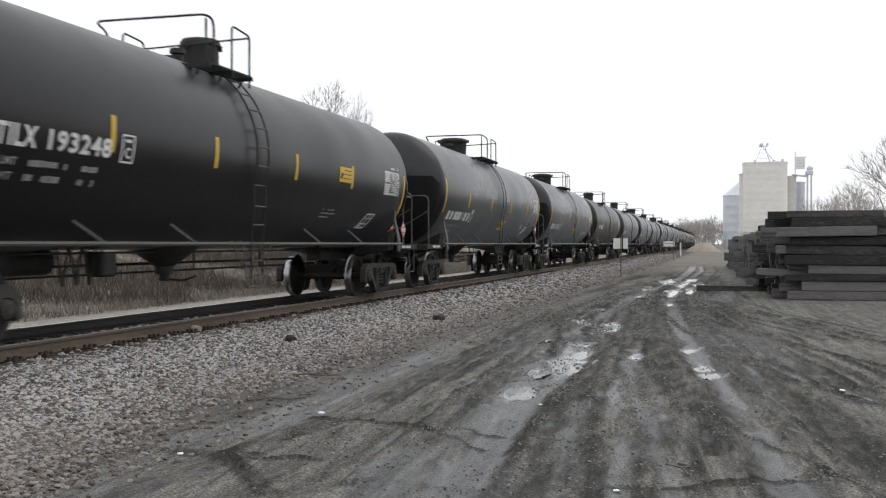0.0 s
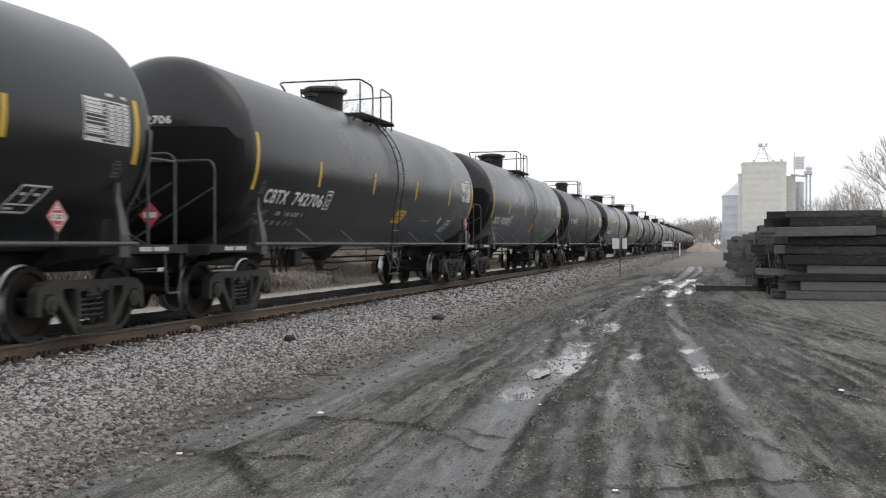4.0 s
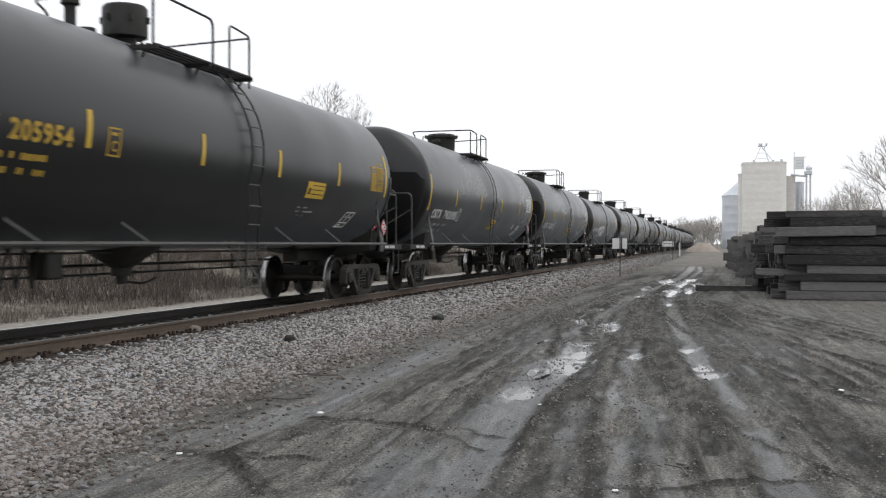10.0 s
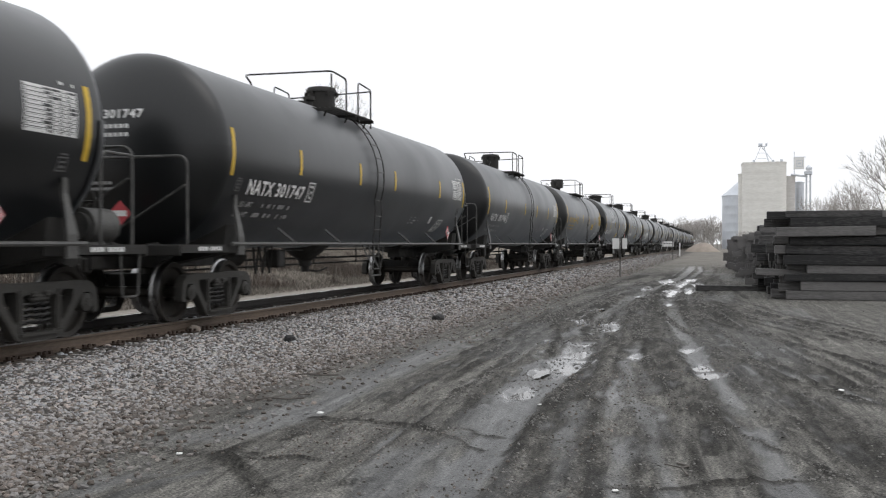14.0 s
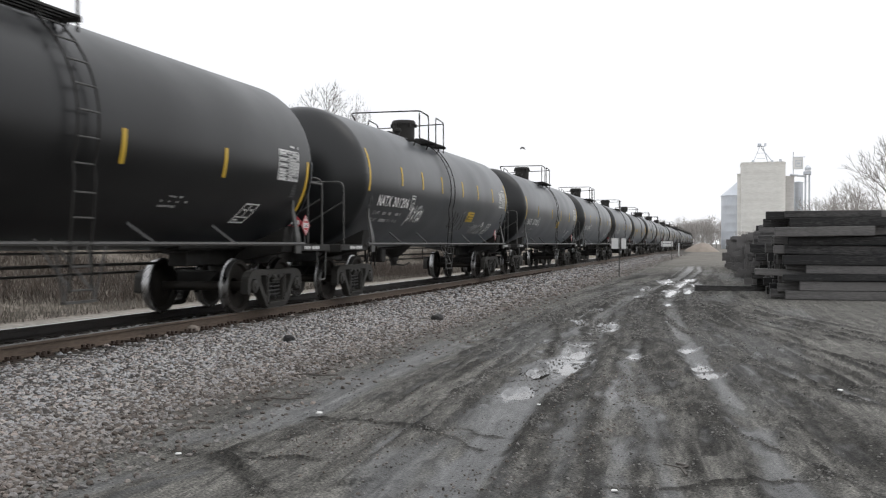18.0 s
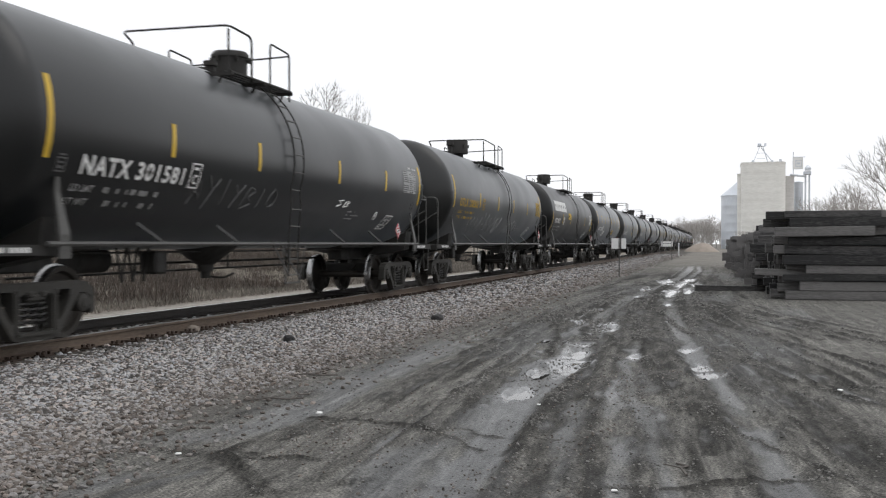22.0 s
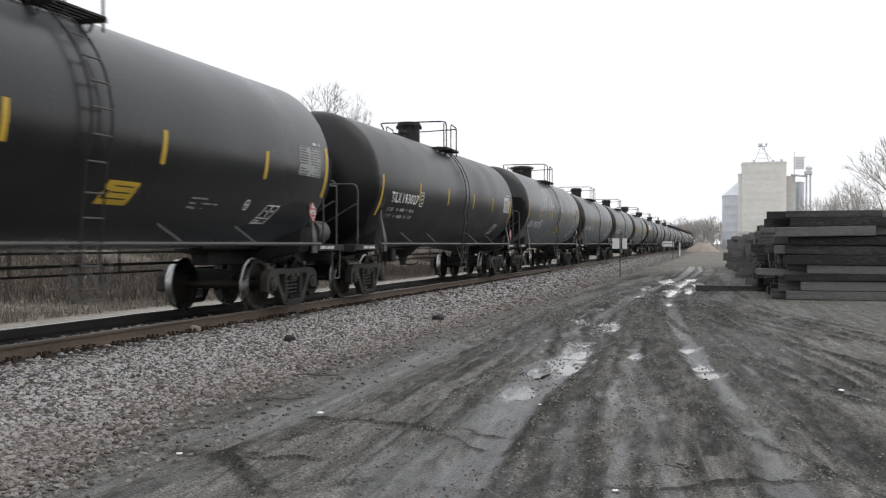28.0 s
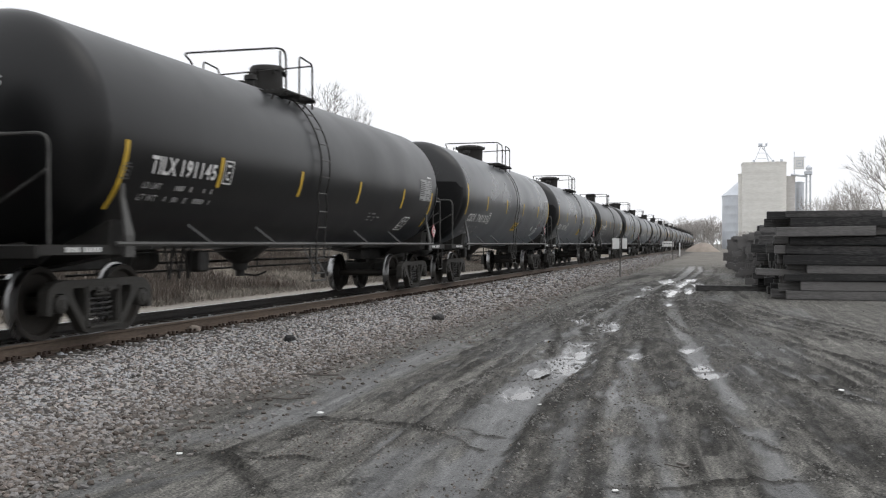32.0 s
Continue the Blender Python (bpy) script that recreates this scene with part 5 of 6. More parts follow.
def ground_material():
    """Mud with wet ruts, running into grit by the track and dead grass on the bank."""
    m = material("wet_mud_ground", 0.9, 0, (0.116, 0.115, 0.111), (0.208, 0.206, 0.198), 0.7, 1.0, 45, rough_var=0.08, depth=0.025)
    n, l = m.node_tree.nodes, m.node_tree.links
    b = n["Principled BSDF"]
    ramp = b.inputs["Base Color"].links[0].from_socket
    rough = b.inputs["Roughness"].links[0].from_socket

    def soaked(name, colour, tint):
        at = n.new("ShaderNodeAttribute")
        at.attribute_name = name
        x = n.new("ShaderNodeMix")
        x.data_type, x.blend_type = "RGBA", "MULTIPLY"
        l.new(at.outputs["Fac"], x.inputs[0])
        l.new(colour, x.inputs[6])
        x.inputs[7].default_value = (*tint, 1)
        return at, x

    # long streaks dragged along the wheel tracks
    tc, mp = n.new("ShaderNodeTexCoord"), n.new("ShaderNodeMapping")
    mp.inputs["Scale"].default_value = (6.0, 0.3, 1)
    across, place, lane = n.new("ShaderNodeAttribute"), n.new("ShaderNodeSeparateXYZ"), n.new("ShaderNodeCombineXYZ")
    across.attribute_name = "across"
    l.new(tc.outputs["Object"], place.inputs[0])
    l.new(across.outputs["Fac"], lane.inputs["X"])
    l.new(place.outputs["Y"], lane.inputs["Y"])
    l.new(lane.outputs[0], mp.inputs["Vector"])
    st = n.new("ShaderNodeTexNoise")
    st.inputs["Scale"].default_value, st.inputs["Detail"].default_value, st.inputs["Distortion"].default_value = 1.0, 6, 0.5
    l.new(mp.outputs[0], st.inputs["Vector"])
    sr = n.new("ShaderNodeValToRGB")
    sr.color_ramp.elements[0].position, sr.color_ramp.elements[0].color = 0.38, (0.62, 0.62, 0.62, 1)
    sr.color_ramp.elements[1].position, sr.color_ramp.elements[1].color = 0.62, (1.05, 1.05, 1.05, 1)
    l.new(st.outputs["Fac"], sr.inputs[0])
    drag = n.new("ShaderNodeMix")
    drag.data_type, drag.blend_type = "RGBA", "MULTIPLY"
    drag.inputs[0].default_value = 0.85
    l.new(ramp, drag.inputs[6])
    l.new(sr.outputs[0], drag.inputs[7])
    # finer scratches and smears within the streaks
    mp2, st2, sr2, dx = n.new("ShaderNodeMapping"), n.new("ShaderNodeTexNoise"), n.new("ShaderNodeValToRGB"), n.new("ShaderNodeMix")
    mp2.inputs["Scale"].default_value = (15.0, 2.2, 1)
    l.new(lane.outputs[0], mp2.inputs["Vector"])
    st2.inputs["Scale"].default_value, st2.inputs["Detail"].default_value, st2.inputs["Distortion"].default_value = 1.0, 5, 1.2
    l.new(mp2.outputs[0], st2.inputs["Vector"])
    sr2.color_ramp.elements[0].position, sr2.color_ramp.elements[0].color = 0.36, (0.55, 0.54, 0.53, 1)
    sr2.color_ramp.elements[1].position, sr2.color_ramp.elements[1].color = 0.62, (1.22, 1.2, 1.16, 1)
    l.new(st2.outputs["Fac"], sr2.inputs[0])
    dx.data_type, dx.blend_type = "RGBA", "MULTIPLY"
    dx.inputs[0].default_value = 0.8
    l.new(drag.outputs[2], dx.inputs[6])
    l.new(sr2.outputs[0], dx.inputs[7])
    drag = dx
    # fine grit
    gr, gm, gx = n.new("ShaderNodeTexNoise"), n.new("ShaderNodeValToRGB"), n.new("ShaderNodeMix")
    gr.inputs["Scale"].default_value, gr.inputs["Detail"].default_value = 55, 5
    l.new(tc.outputs["Object"], gr.inputs["Vector"])
    gm.color_ramp.elements[0].position, gm.color_ramp.elements[0].color = 0.38, (0.5, 0.5, 0.5, 1)
    gm.color_ramp.elements[1].position, gm.color_ramp.elements[1].color = 0.66, (1.45, 1.43, 1.38, 1)
    l.new(gr.outputs["Fac"], gm.inputs[0])
    gx.data_type, gx.blend_type = "RGBA", "MULTIPLY"
    gx.inputs[0].default_value = 1.0
    l.new(drag.outputs[2], gx.inputs[6])
    l.new(gm.outputs[0], gx.inputs[7])
    drag = gx
    churned, first = soaked("churn", drag.outputs[2], (0.28, 0.277, 0.273))
    at, dark = soaked("wet", first.outputs[2], (0.74, 0.78, 0.84))
    sep = n.new("ShaderNodeSeparateXYZ")
    co = n.new("ShaderNodeTexCoord")
    l.new(co.outputs["Object"], sep.inputs[0])

    def band(lo, hi, first, last, src):
        r = n.new("ShaderNodeMapRange")
        r.inputs["From Min"].default_value, r.inputs["From Max"].default_value = lo, hi
        r.inputs["To Min"].default_value, r.inputs["To Max"].default_value = first, last
        l.new(src, r.inputs["Value"])
        return r.outputs[0]

    def over(colour, fac, col):
        x = n.new("ShaderNodeMix")
        x.data_type = "RGBA"
        l.new(fac, x.inputs[0])
        l.new(colour, x.inputs[6])
        l.new(col, x.inputs[7])
        return x.outputs[2]

    def speckle(scale, a, c):
        t = n.new("ShaderNodeTexNoise")
        t.inputs["Scale"].default_value, t.inputs["Detail"].default_value = scale, 5
        l.new(co.outputs["Object"], t.inputs["Vector"])
        r = n.new("ShaderNodeValToRGB")
        r.color_ramp.elements[0].position, r.color_ramp.elements[0].color = 0.35, (*a, 1)
        r.color_ramp.elements[1].position, r.color_ramp.elements[1].color = 0.65, (*c, 1)
        l.new(t.outputs["Fac"], r.inputs[0])
        return r.outputs[0]

    grit = speckle(30, (0.045, 0.04, 0.035), (0.14, 0.13, 0.12))
    straw = speckle(2.5, (0.12, 0.103, 0.084), (0.25, 0.222, 0.186))
    pale = speckle(6, (0.2, 0.185, 0.165), (0.36, 0.335, 0.3))
    c = over(dark.outputs[2], band(-4.75, -4.15, 1, 0, sep.outputs["X"]), grit)
    # the lot is mixed towards a paler colour with distance
    far_mud = speckle(0.5, (0.13, 0.12, 0.105), (0.24, 0.225, 0.2))
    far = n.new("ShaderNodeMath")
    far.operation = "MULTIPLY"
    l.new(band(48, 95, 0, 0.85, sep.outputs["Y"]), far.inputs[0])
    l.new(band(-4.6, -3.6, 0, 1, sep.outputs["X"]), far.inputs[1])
    c = over(c, far.outputs[0], far_mud)
    c = over(c, band(-10.3, -10.9, 0, 1, sep.outputs["X"]), pale)
    c = over(c, band(-12.3, -12.9, 0, 1, sep.outputs["X"]), straw)
    c = over(c, band(9.0, 22.0, 0, 1, sep.outputs["X"]), straw)
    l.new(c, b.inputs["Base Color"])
    gloss = n.new("ShaderNodeMix")
    l.new(at.outputs["Fac"], gloss.inputs[0])
    l.new(rough, gloss.inputs[2])
    gloss.inputs[3].default_value = 0.45
    # only the wet mud shines
    sheen = n.new("ShaderNodeMapRange")
    l.new(at.outputs["Fac"], sheen.inputs["Value"])
    sheen.inputs["To Min"].default_value, sheen.inputs["To Max"].default_value = 0.12, 0.5
    l.new(sheen.outputs[0], b.inputs["Specular IOR Level"])
    # standing water in the deepest hollows
    film, shine = n.new("ShaderNodeAttribute"), n.new("ShaderNodeMix")
    film.attribute_name = "pool"
    l.new(film.outputs["Fac"], shine.inputs[0])
    l.new(gloss.outputs[0], shine.inputs[2])
    shine.inputs[3].default_value = 0.09
    l.new(shine.outputs[0], b.inputs["Roughness"])
    bump = b.inputs["Normal"].links[0].from_node
    calm = n.new("ShaderNodeMapRange")
    l.new(film.outputs["Fac"], calm.inputs["Value"])
    calm.inputs["To Min"].default_value, calm.inputs["To Max"].default_value = 0.7, 0.08
    l.new(calm.outputs[0], bump.inputs["Strength"])
    return m


ground = fast_mesh("ground", verts, quads, ground_material(), smooth=True)
at = ground.data.attributes.new("wet", "FLOAT", "POINT")
at.data.foreach_set("value", wet.ravel().astype(np.float32))
churn = np.clip(churn * (1 - 0.4 * wet) + 0.2 * smooth01((crumb - 0.4) / 0.3) * (1 - wet), 0, 1) * mudness * near
at = ground.data.attributes.new("pool", "FLOAT", "POINT")
at.data.foreach_set("value", (pool * near).ravel().astype(np.float32))
at = ground.data.attributes.new("across", "FLOAT", "POINT")
at.data.foreach_set("value", U.ravel().astype(np.float32))
at = ground.data.attributes.new("churn", "FLOAT", "POINT")
at.data.foreach_set("value", churn.ravel().astype(np.float32))
tagged(ground, "grey rutted mud lot beside the track bank of dead grass", "ground", kind="structure")


def heights(x, y):
    """The ground's height at arrays of places."""
    ax, ay, z = np.array(xs), np.array(ys), ground_z
    j = np.clip(np.searchsorted(ax, x) - 1, 0, nx - 2)
    i = np.clip(np.searchsorted(ay, y) - 1, 0, ny - 2)
    u, v = (x - ax[j]) / (ax[j + 1] - ax[j]), (y - ay[i]) / (ay[i + 1] - ay[i])
    return (1 - u) * (1 - v) * z[i, j] + u * (1 - v) * z[i, j + 1] + (1 - u) * v * z[i + 1, j] + u * v * z[i + 1, j + 1]


def height(x, y):
    return float(heights(np.array([x]), np.array([y]))[0])


# ---- ballast stones ----
rng = np.random.default_rng(4)
t_ = (1 + 5 ** 0.5) / 2
ICO_V = np.array([(-1, t_, 0), (1, t_, 0), (-1, -t_, 0), (1, -t_, 0), (0, -1, t_), (0, 1, t_), (0, -1, -t_), (0, 1, -t_), (t_, 0, -1), (t_, 0, 1), (-t_, 0, -1), (-t_, 0, 1)]) / 1.902
ICO_F = np.array([(0, 11, 5), (0, 5, 1), (0, 1, 7), (0, 7, 10), (0, 10, 11), (1, 5, 9), (5, 11, 4), (11, 10, 2), (10, 7, 6), (7, 1, 8), (3, 9, 4), (3, 4, 2), (3, 2, 6), (3, 6, 8), (3, 8, 9), (4, 9, 5), (2, 4, 11), (6, 2, 10), (8, 6, 7), (9, 8, 1)])


def stones(px, py, pz, size):
    n = len(px)
    v = ICO_V[None] * rng.uniform(0.66, 1.2, (n, 12, 1))
    v = v * (size[:, None] * np.stack([rng.uniform(0.8, 1.35, n), rng.uniform(0.7, 1.1, n), rng.uniform(0.5, 0.85, n)], -1))[:, None]
    a = rng.uniform(0, 2 * np.pi, n)
    c, s = np.cos(a)[:, None], np.sin(a)[:, None]
    v = np.stack([v[..., 0] * c - v[..., 1] * s, v[..., 0] * s + v[..., 1] * c, v[..., 2]], -1)
    tilt = rng.uniform(-0.6, 0.6, n)
    c, s = np.cos(tilt)[:, None], np.sin(tilt)[:, None]
    v = np.stack([v[..., 0], v[..., 1] * c - v[..., 2] * s, v[..., 1] * s + v[..., 2] * c], -1)
    v += np.stack([px, py, pz], -1)[:, None]
    f = ICO_F[None] + (np.arange(n) * 12)[:, None, None]
    return v.reshape(-1, 3), f.reshape(-1, 3)


def scatter(n, y0, y1, x0, x1, smin, smax):
    px = rng.uniform(x0, x1, n)
    py = np.exp(rng.uniform(math.log(y0), math.log(y1), n))
    keep = (px < np.interp(py, (4, 5.5, 6.7, 8, 10, 16, 24, 37), (-4.15, -4.25, -4.5, -4.78, -4.66, -4.75, -4.75, -4.45)) + 0.22 * rng.standard_normal(n)) | (rng.random(n) < 0.03)
    rails = (np.abs(np.abs(px + D) - 0.755) < 0.10)
    keep &= ~rails
    px, py = px[keep], py[keep]
    pz = heights(px, py)
    size = rng.uniform(smin, smax, len(px))
    return px, py, pz + size * 0.2, size


sets = [scatter(86000, 4.0, 26, -7.75, -3.6, 0.015, 0.034), scatter(20000, 22, 140, -7.75, -3.9, 0.03, 0.058), scatter(5000, 9, 90, -11.0, -7.75, 0.025, 0.05)]
allv, allf, base = [], [], 0
for s_ in sets:
    v, f = stones(*s_)
    allv.append(v)
    allf.append(f + base)
    base += len(v)
ballast = fast_mesh("ballast_stones", np.concatenate(allv), np.concatenate(allf), STONE)
tagged(ballast, "pale grey crushed stone ballast beside the rails", "ballast", kind="stuff")

# crumbs of mud and small stones trodden into the lot
n_ = 40000
cx, cy = rng.uniform(-4.6, 4.5, n_), np.exp(rng.uniform(math.log(4.8), math.log(40), n_))
cz = heights(cx, cy)
patchy = fbm(cx + cy * 0.06, cy * 0.22, 1.4, 4, 31) + 0.2 * rng.standard_normal(n_) > 0.3
cx, cy, cz = cx[patchy], cy[patchy], cz[patchy]
v, f = stones(cx, cy, cz, rng.uniform(0.3, 1.0, len(cx)) ** 3 * 0.0012 * (6 + cy * 0.4))
# clods thrown up along the ruts
ex, ey = [], []
for w, deep, soak, line in RUTS[:16]:
    for (ax, ay), (bx, by) in zip(line, line[1:]):
        if ay < 32:
            m_ = int(80 * math.hypot(bx - ax, by - ay) * min(1, 9 / ay))
            u_ = rng.random(m_)
            side_ = np.where(rng.random(m_) < 0.5, -1, 1) * (1.15 * w + 0.03) + 0.045 * rng.standard_normal(m_)
            ex.append(ax + (bx - ax) * u_ + side_ * (by - ay) / math.hypot(bx - ax, by - ay))
            ey.append(ay + (by - ay) * u_ - side_ * (bx - ax) / math.hypot(bx - ax, by - ay))
for w, tall, line in CHURNS:
    for (ax, ay), (bx, by) in zip(line, line[1:]):
        if ay < 26:
            gap = math.hypot(bx - ax, by - ay)
            m_ = int(2600 * w * gap * min(1, 8 / ay))
            u_, side_ = rng.random(m_), 0.75 * w * rng.standard_normal(m_)
            ex.append(ax + (bx - ax) * u_ + side_ * (by - ay) / gap)
            ey.append(ay + (by - ay) * u_ - side_ * (bx - ax) / gap)
ex, ey = np.concatenate(ex), np.concatenate(ey)
held = (fbm(ex, ey, 1.2, 3, 63) > -0.1) & (ey > 4.6)
ex, ey = ex[held], ey[held]
v2, f2 = stones(ex, ey, heights(ex, ey), rng.uniform(0.3, 1.0, len(ex)) ** 2.5 * 0.0021 * (5 + ey * 0.4))
v, f = np.concatenate([v, v2]), np.concatenate([f, f2 + len(v)])
tagged(fast_mesh("mud_crumbs", v, f, CLOD), "brown crumbs of mud and grit on the lot", "grit", kind="stuff")

# pebbles strayed over the near mud
n_ = 16000
cx, cy = -4.4 + 4.6 * rng.random(n_) ** 1.5, np.exp(rng.uniform(math.log(4.8), math.log(14), n_))
stray = fbm(cx, cy * 0.5, 1.1, 4, 93) + 0.25 * rng.standard_normal(n_) > 0.22
cx, cy = cx[stray], cy[stray]
size = 0.0045 + 0.011 * rng.random(len(cx)) ** 3
v, f = stones(cx, cy, heights(cx, cy) + 0.3 * size, size)
tagged(fast_mesh("stray_pebbles", v, f, STONE), "small pale pebbles strewn over the mud", "pebbles", kind="stuff")

# ---- puddles ----
for px, py, rx, ry in PUDDLES:
    bm = bmesh.new()
    rim = []
    z = float(np.median(heights(px + rx * 0.6 * np.cos(np.arange(24)), py + ry * 0.6 * np.sin(np.arange(24))))) + 0.004
    for k in range(40):
        a = k * math.pi / 20
        q = 1.2 + 0.6 * noise.noise((math.cos(a) * 1.7 + px * 7, math.sin(a) * 1.7 + py, 0.3)) + 0.5 * noise.noise((math.cos(a) * 5 + px * 5, math.sin(a) * 5 + py, 0.9))
        rim.append(bm.verts.new((px + rx * q * math.cos(a), py + ry * q * math.sin(a), z)))
    low = [bm.verts.new((v.co.x, v.co.y, z - 0.06)) for v in rim]
    bm.faces.new(rim)
    for k in range(40):
        bm.faces.new((rim[k], low[k], low[(k + 1) % 40], rim[(k + 1) % 40]))
    tagged(part("puddle", bm, WATER), "shallow muddy puddle lying in a wheel rut", "puddle", "puddles on the lot")

# ---- small things lying about ----
def lump_of(name, x, y, r, mat, label, category, squash=0.6, seed=0):
    bm = bmesh.new()
    bmesh.ops.create_icosphere(bm, subdivisions=2, radius=r)
    for v in bm.verts:
        v.co *= 1 + 0.35 * noise.noise(v.co * (2.2 / r) + Vector((seed, 0, 0)))
        v.co.z *= squash
    ob = tagged(part(name, bm, mat), label, category)
    ob.matrix_world = pose(x, y, height(x, y) + r * squash * 0.6, 0, 0, 37 * seed)
    return ob


lump_of("pale_rock", -7.93, 14.2, 0.10, GRAVEL, "pale rock lying against the rail", "rock", 0.75, 1)
lump_of("dark_clump", -5.99, 13.5, 0.09, OLDTIE, "black clump of rotten wood on the ballast", "debris", 0.7, 2)
lump_of("dark_clump", -5.14, 18.5, 0.12, OLDTIE, "black clump of rotten wood on the ballast", "debris", 0.7, 3)
for x, y, r, k in ((-3.44, 8.41, 0.035, 4), (-1.6, 9.31, 0.022, 5), (-3.75, 6.5, 0.025, 6), (-0.6, 6.2, 0.02, 7), (1.2, 10.8, 0.03, 8)):
    lump_of("litter", x, y, r, SIGNM, "small white scrap of litter on the mud", "litter", 0.35, k)
for x, y, a, long in ((-4.06, 8.8, 20, 0.55), (-3.9, 9.1, 75, 0.4), (-4.4, 10.5, 10, 0.6), (-0.2, 6.9, 95, 0.3)):
    bm = bmesh.new()
    tube(bm, [(-long / 2, 0, 0.01), (-long * 0.1, 0.03, 0.03), (long * 0.2, -0.02, 0.025), (long / 2, 0.05, 0.02)], 0.009, 5)
    tube(bm, [(-long * 0.1, 0.03, 0.03), (long * 0.15, 0.14, 0.035)], 0.006, 4)
    tagged(part("twig", bm, BARK), "thin dead twig lying on the ground", "twig", "twigs").matrix_world = pose(x, y, height(x, y), 0, 0, a)

# ---- pile of old ties ----
pile = tagged(empty("tie_pile", pose(2.9, 34, 0)), "tall uneven stack of old black railway ties", "tie pile")
tie_mesh = None
bm_far = bmesh.new()
rnd = random.Random(8)
bundle = []
for j in range(150):
    y = 28.7 + j * 0.275
    if j % 7 == 0:
        bundle = [rnd.uniform(-0.3, 0.3), rnd.choice((0, 0, -1))]
    top = (10 if j < 9 else 9 if j < 60 else 8) + (bundle[1] if j > 8 else 0)
    front = j < 3
    shift = 1.72 - (y - 28.7) * 0.016 + bundle[0] * (j > 8)
    level, tall = 0.0, 0.24 * top + (0.02 if j < 2 else rnd.uniform(-0.15, 0.1))
    for i in range(14):
        thick = rnd.choice((0.18, 0.232, 0.232, 0.26))
        z, level = level + thick / 2 + 0.006, level + thick + 0.006
        long = rnd.choice((2.5, 2.8, 3.1, 3.3) if front and level < tall - 0.3 else (2.4, 2.6, 2.6, 2.75, 2.9))
        x0 = shift + rnd.uniform(-0.28, 0.28) - (0.35 if rnd.random() < 0.12 else 0) + (0.35 if rnd.random() < 0.1 else 0)
        if level > tall:
            break
        if front:
            x0 += rnd.uniform(-0.1, 0.3)
        tip = rnd.uniform(-0.35, 0.35) if rnd.random() < 0.6 else rnd.uniform(-1.8, 1.8)
        m = pose(x0 + long / 2 - 2.9, y + (rnd.uniform(-0.16, 0.1) if front else rnd.uniform(-0.08, 0.08)) - 34, z, 0, tip, rnd.uniform(-0.8, 0.8)) @ Matrix.Diagonal((long / 2.6, 1, thick / 0.232, 1))
        if j < 31:
            if tie_mesh is None:
                bm = bmesh.new()
                box(bm, 0, 0, 0, 2.6, 0.25, 0.232, bevel=0.014)
                tie_mesh = part("tie", bm, OLDTIE, pile)
                tie_mesh.matrix_local = m
            else:
                share("tie", tie_mesh, pile, m)
        else:
            box(bm_far, 0, 0, 0, 2.6, 0.25, 0.232, m)
far_ties = part("stacked_timber", bm_far, OLDTIE, pile)
far_ties["kind"] = "stuff"
bm = bmesh.new()
box(bm, 0, 0, 0.09, 2.5, 0.23, 0.18, bevel=0.012)
loose = tagged(part("loose_tie", bm, OLDTIE), "single dark railway tie lying on the mud", "railway tie")
loose.matrix_world = pose(0.55, 33.4, height(0.55, 33.4), 0, 1.0, 14)

# ---- signs ----


def sign(x, y, w, h, top, posts):
    g = height(x, y)
    ob = tagged(empty("track_sign", pose(x, y, g)), "small blank white trackside sign on a thin post", "sign", "trackside signs")
    for dx in posts:
        bm = bmesh.new()
        box(bm, dx, -0.022, (top - g) / 2 - 0.1, 0.05, 0.03, top - g + 0.2)
        part("post", bm, PIPE, ob, "grey steel post")
    bm = bmesh.new()
    box(bm, 0, 0, top - g - h / 2, w, 0.012, h, bevel=0.003)
    panel = part("panel", bm, SIGNM, ob, "blank white panel")
    if len(posts) == 1:
        # the post's flange shows on the face of the small sign
        bm = bmesh.new()
        box(bm, posts[0] + 0.07, -0.012, top - g - h / 2, 0.05, 0.012, h + 0.04)
        part("face_strap", bm, FRAME, panel, "dark upright strap")
    else:
        bm = bmesh.new()
        for k in range(5):
            box(bm, -0.32 + k * 0.16, -0.009, top - g - h * 0.42, 0.11, 0.006, 0.09)
        tagged(part("panel_writing", bm, STAMP, panel, "grey writing"), kind="stuff")
    return panel


sign(-4.32, 46.5, 0.66, 0.48, 1.76, (0.02,))
sign(-4.55, 97.6, 1.08, 0.5, 1.75, (-0.45, 0.45))
g_ = height(-4.4, 124.4)
marker = tagged(empty("marker_post", pose(-4.4, 124.4, g_)), "short white marker post beside the track", "marker post")
bm = bmesh.new()
box(bm, 0, 0, 0.75, 0.16, 0.05, 1.7, bevel=0.015)
part("stake", bm, SIGNM, marker)
bm = bmesh.new()
box(bm, 0, -0.03, 1.3, 0.13, 0.012, 0.3)
part("face_plate", bm, TIN, marker, "pale grey plate")

# ---- grain elevator ----
elev = tagged(empty("grain_elevator", pose(13.6, 314.7, 0, 0, 0, 0)), "tall pale concrete grain elevator with steel bins", "grain elevator")


def bin_of(name, x, y, r, h, cone, mat, label, n=40):
    bm = bmesh.new()
    prof = [(r, -0.5)]
    z = 0.0
    while z < h - 1:
        prof += [(r, z), (r + 0.012, z + 0.1), (r + 0.012, z + 0.3), (r, z + 0.4)]
        z += 2.6
    prof += [(r, h), (r + 0.15, h), (r + 0.15, h + 0.25), (0, h + 0.25 + cone)]
    lathe(bm, prof, pose(x, y, 0), n)
    return part(name, bm, mat, elev, label, True)


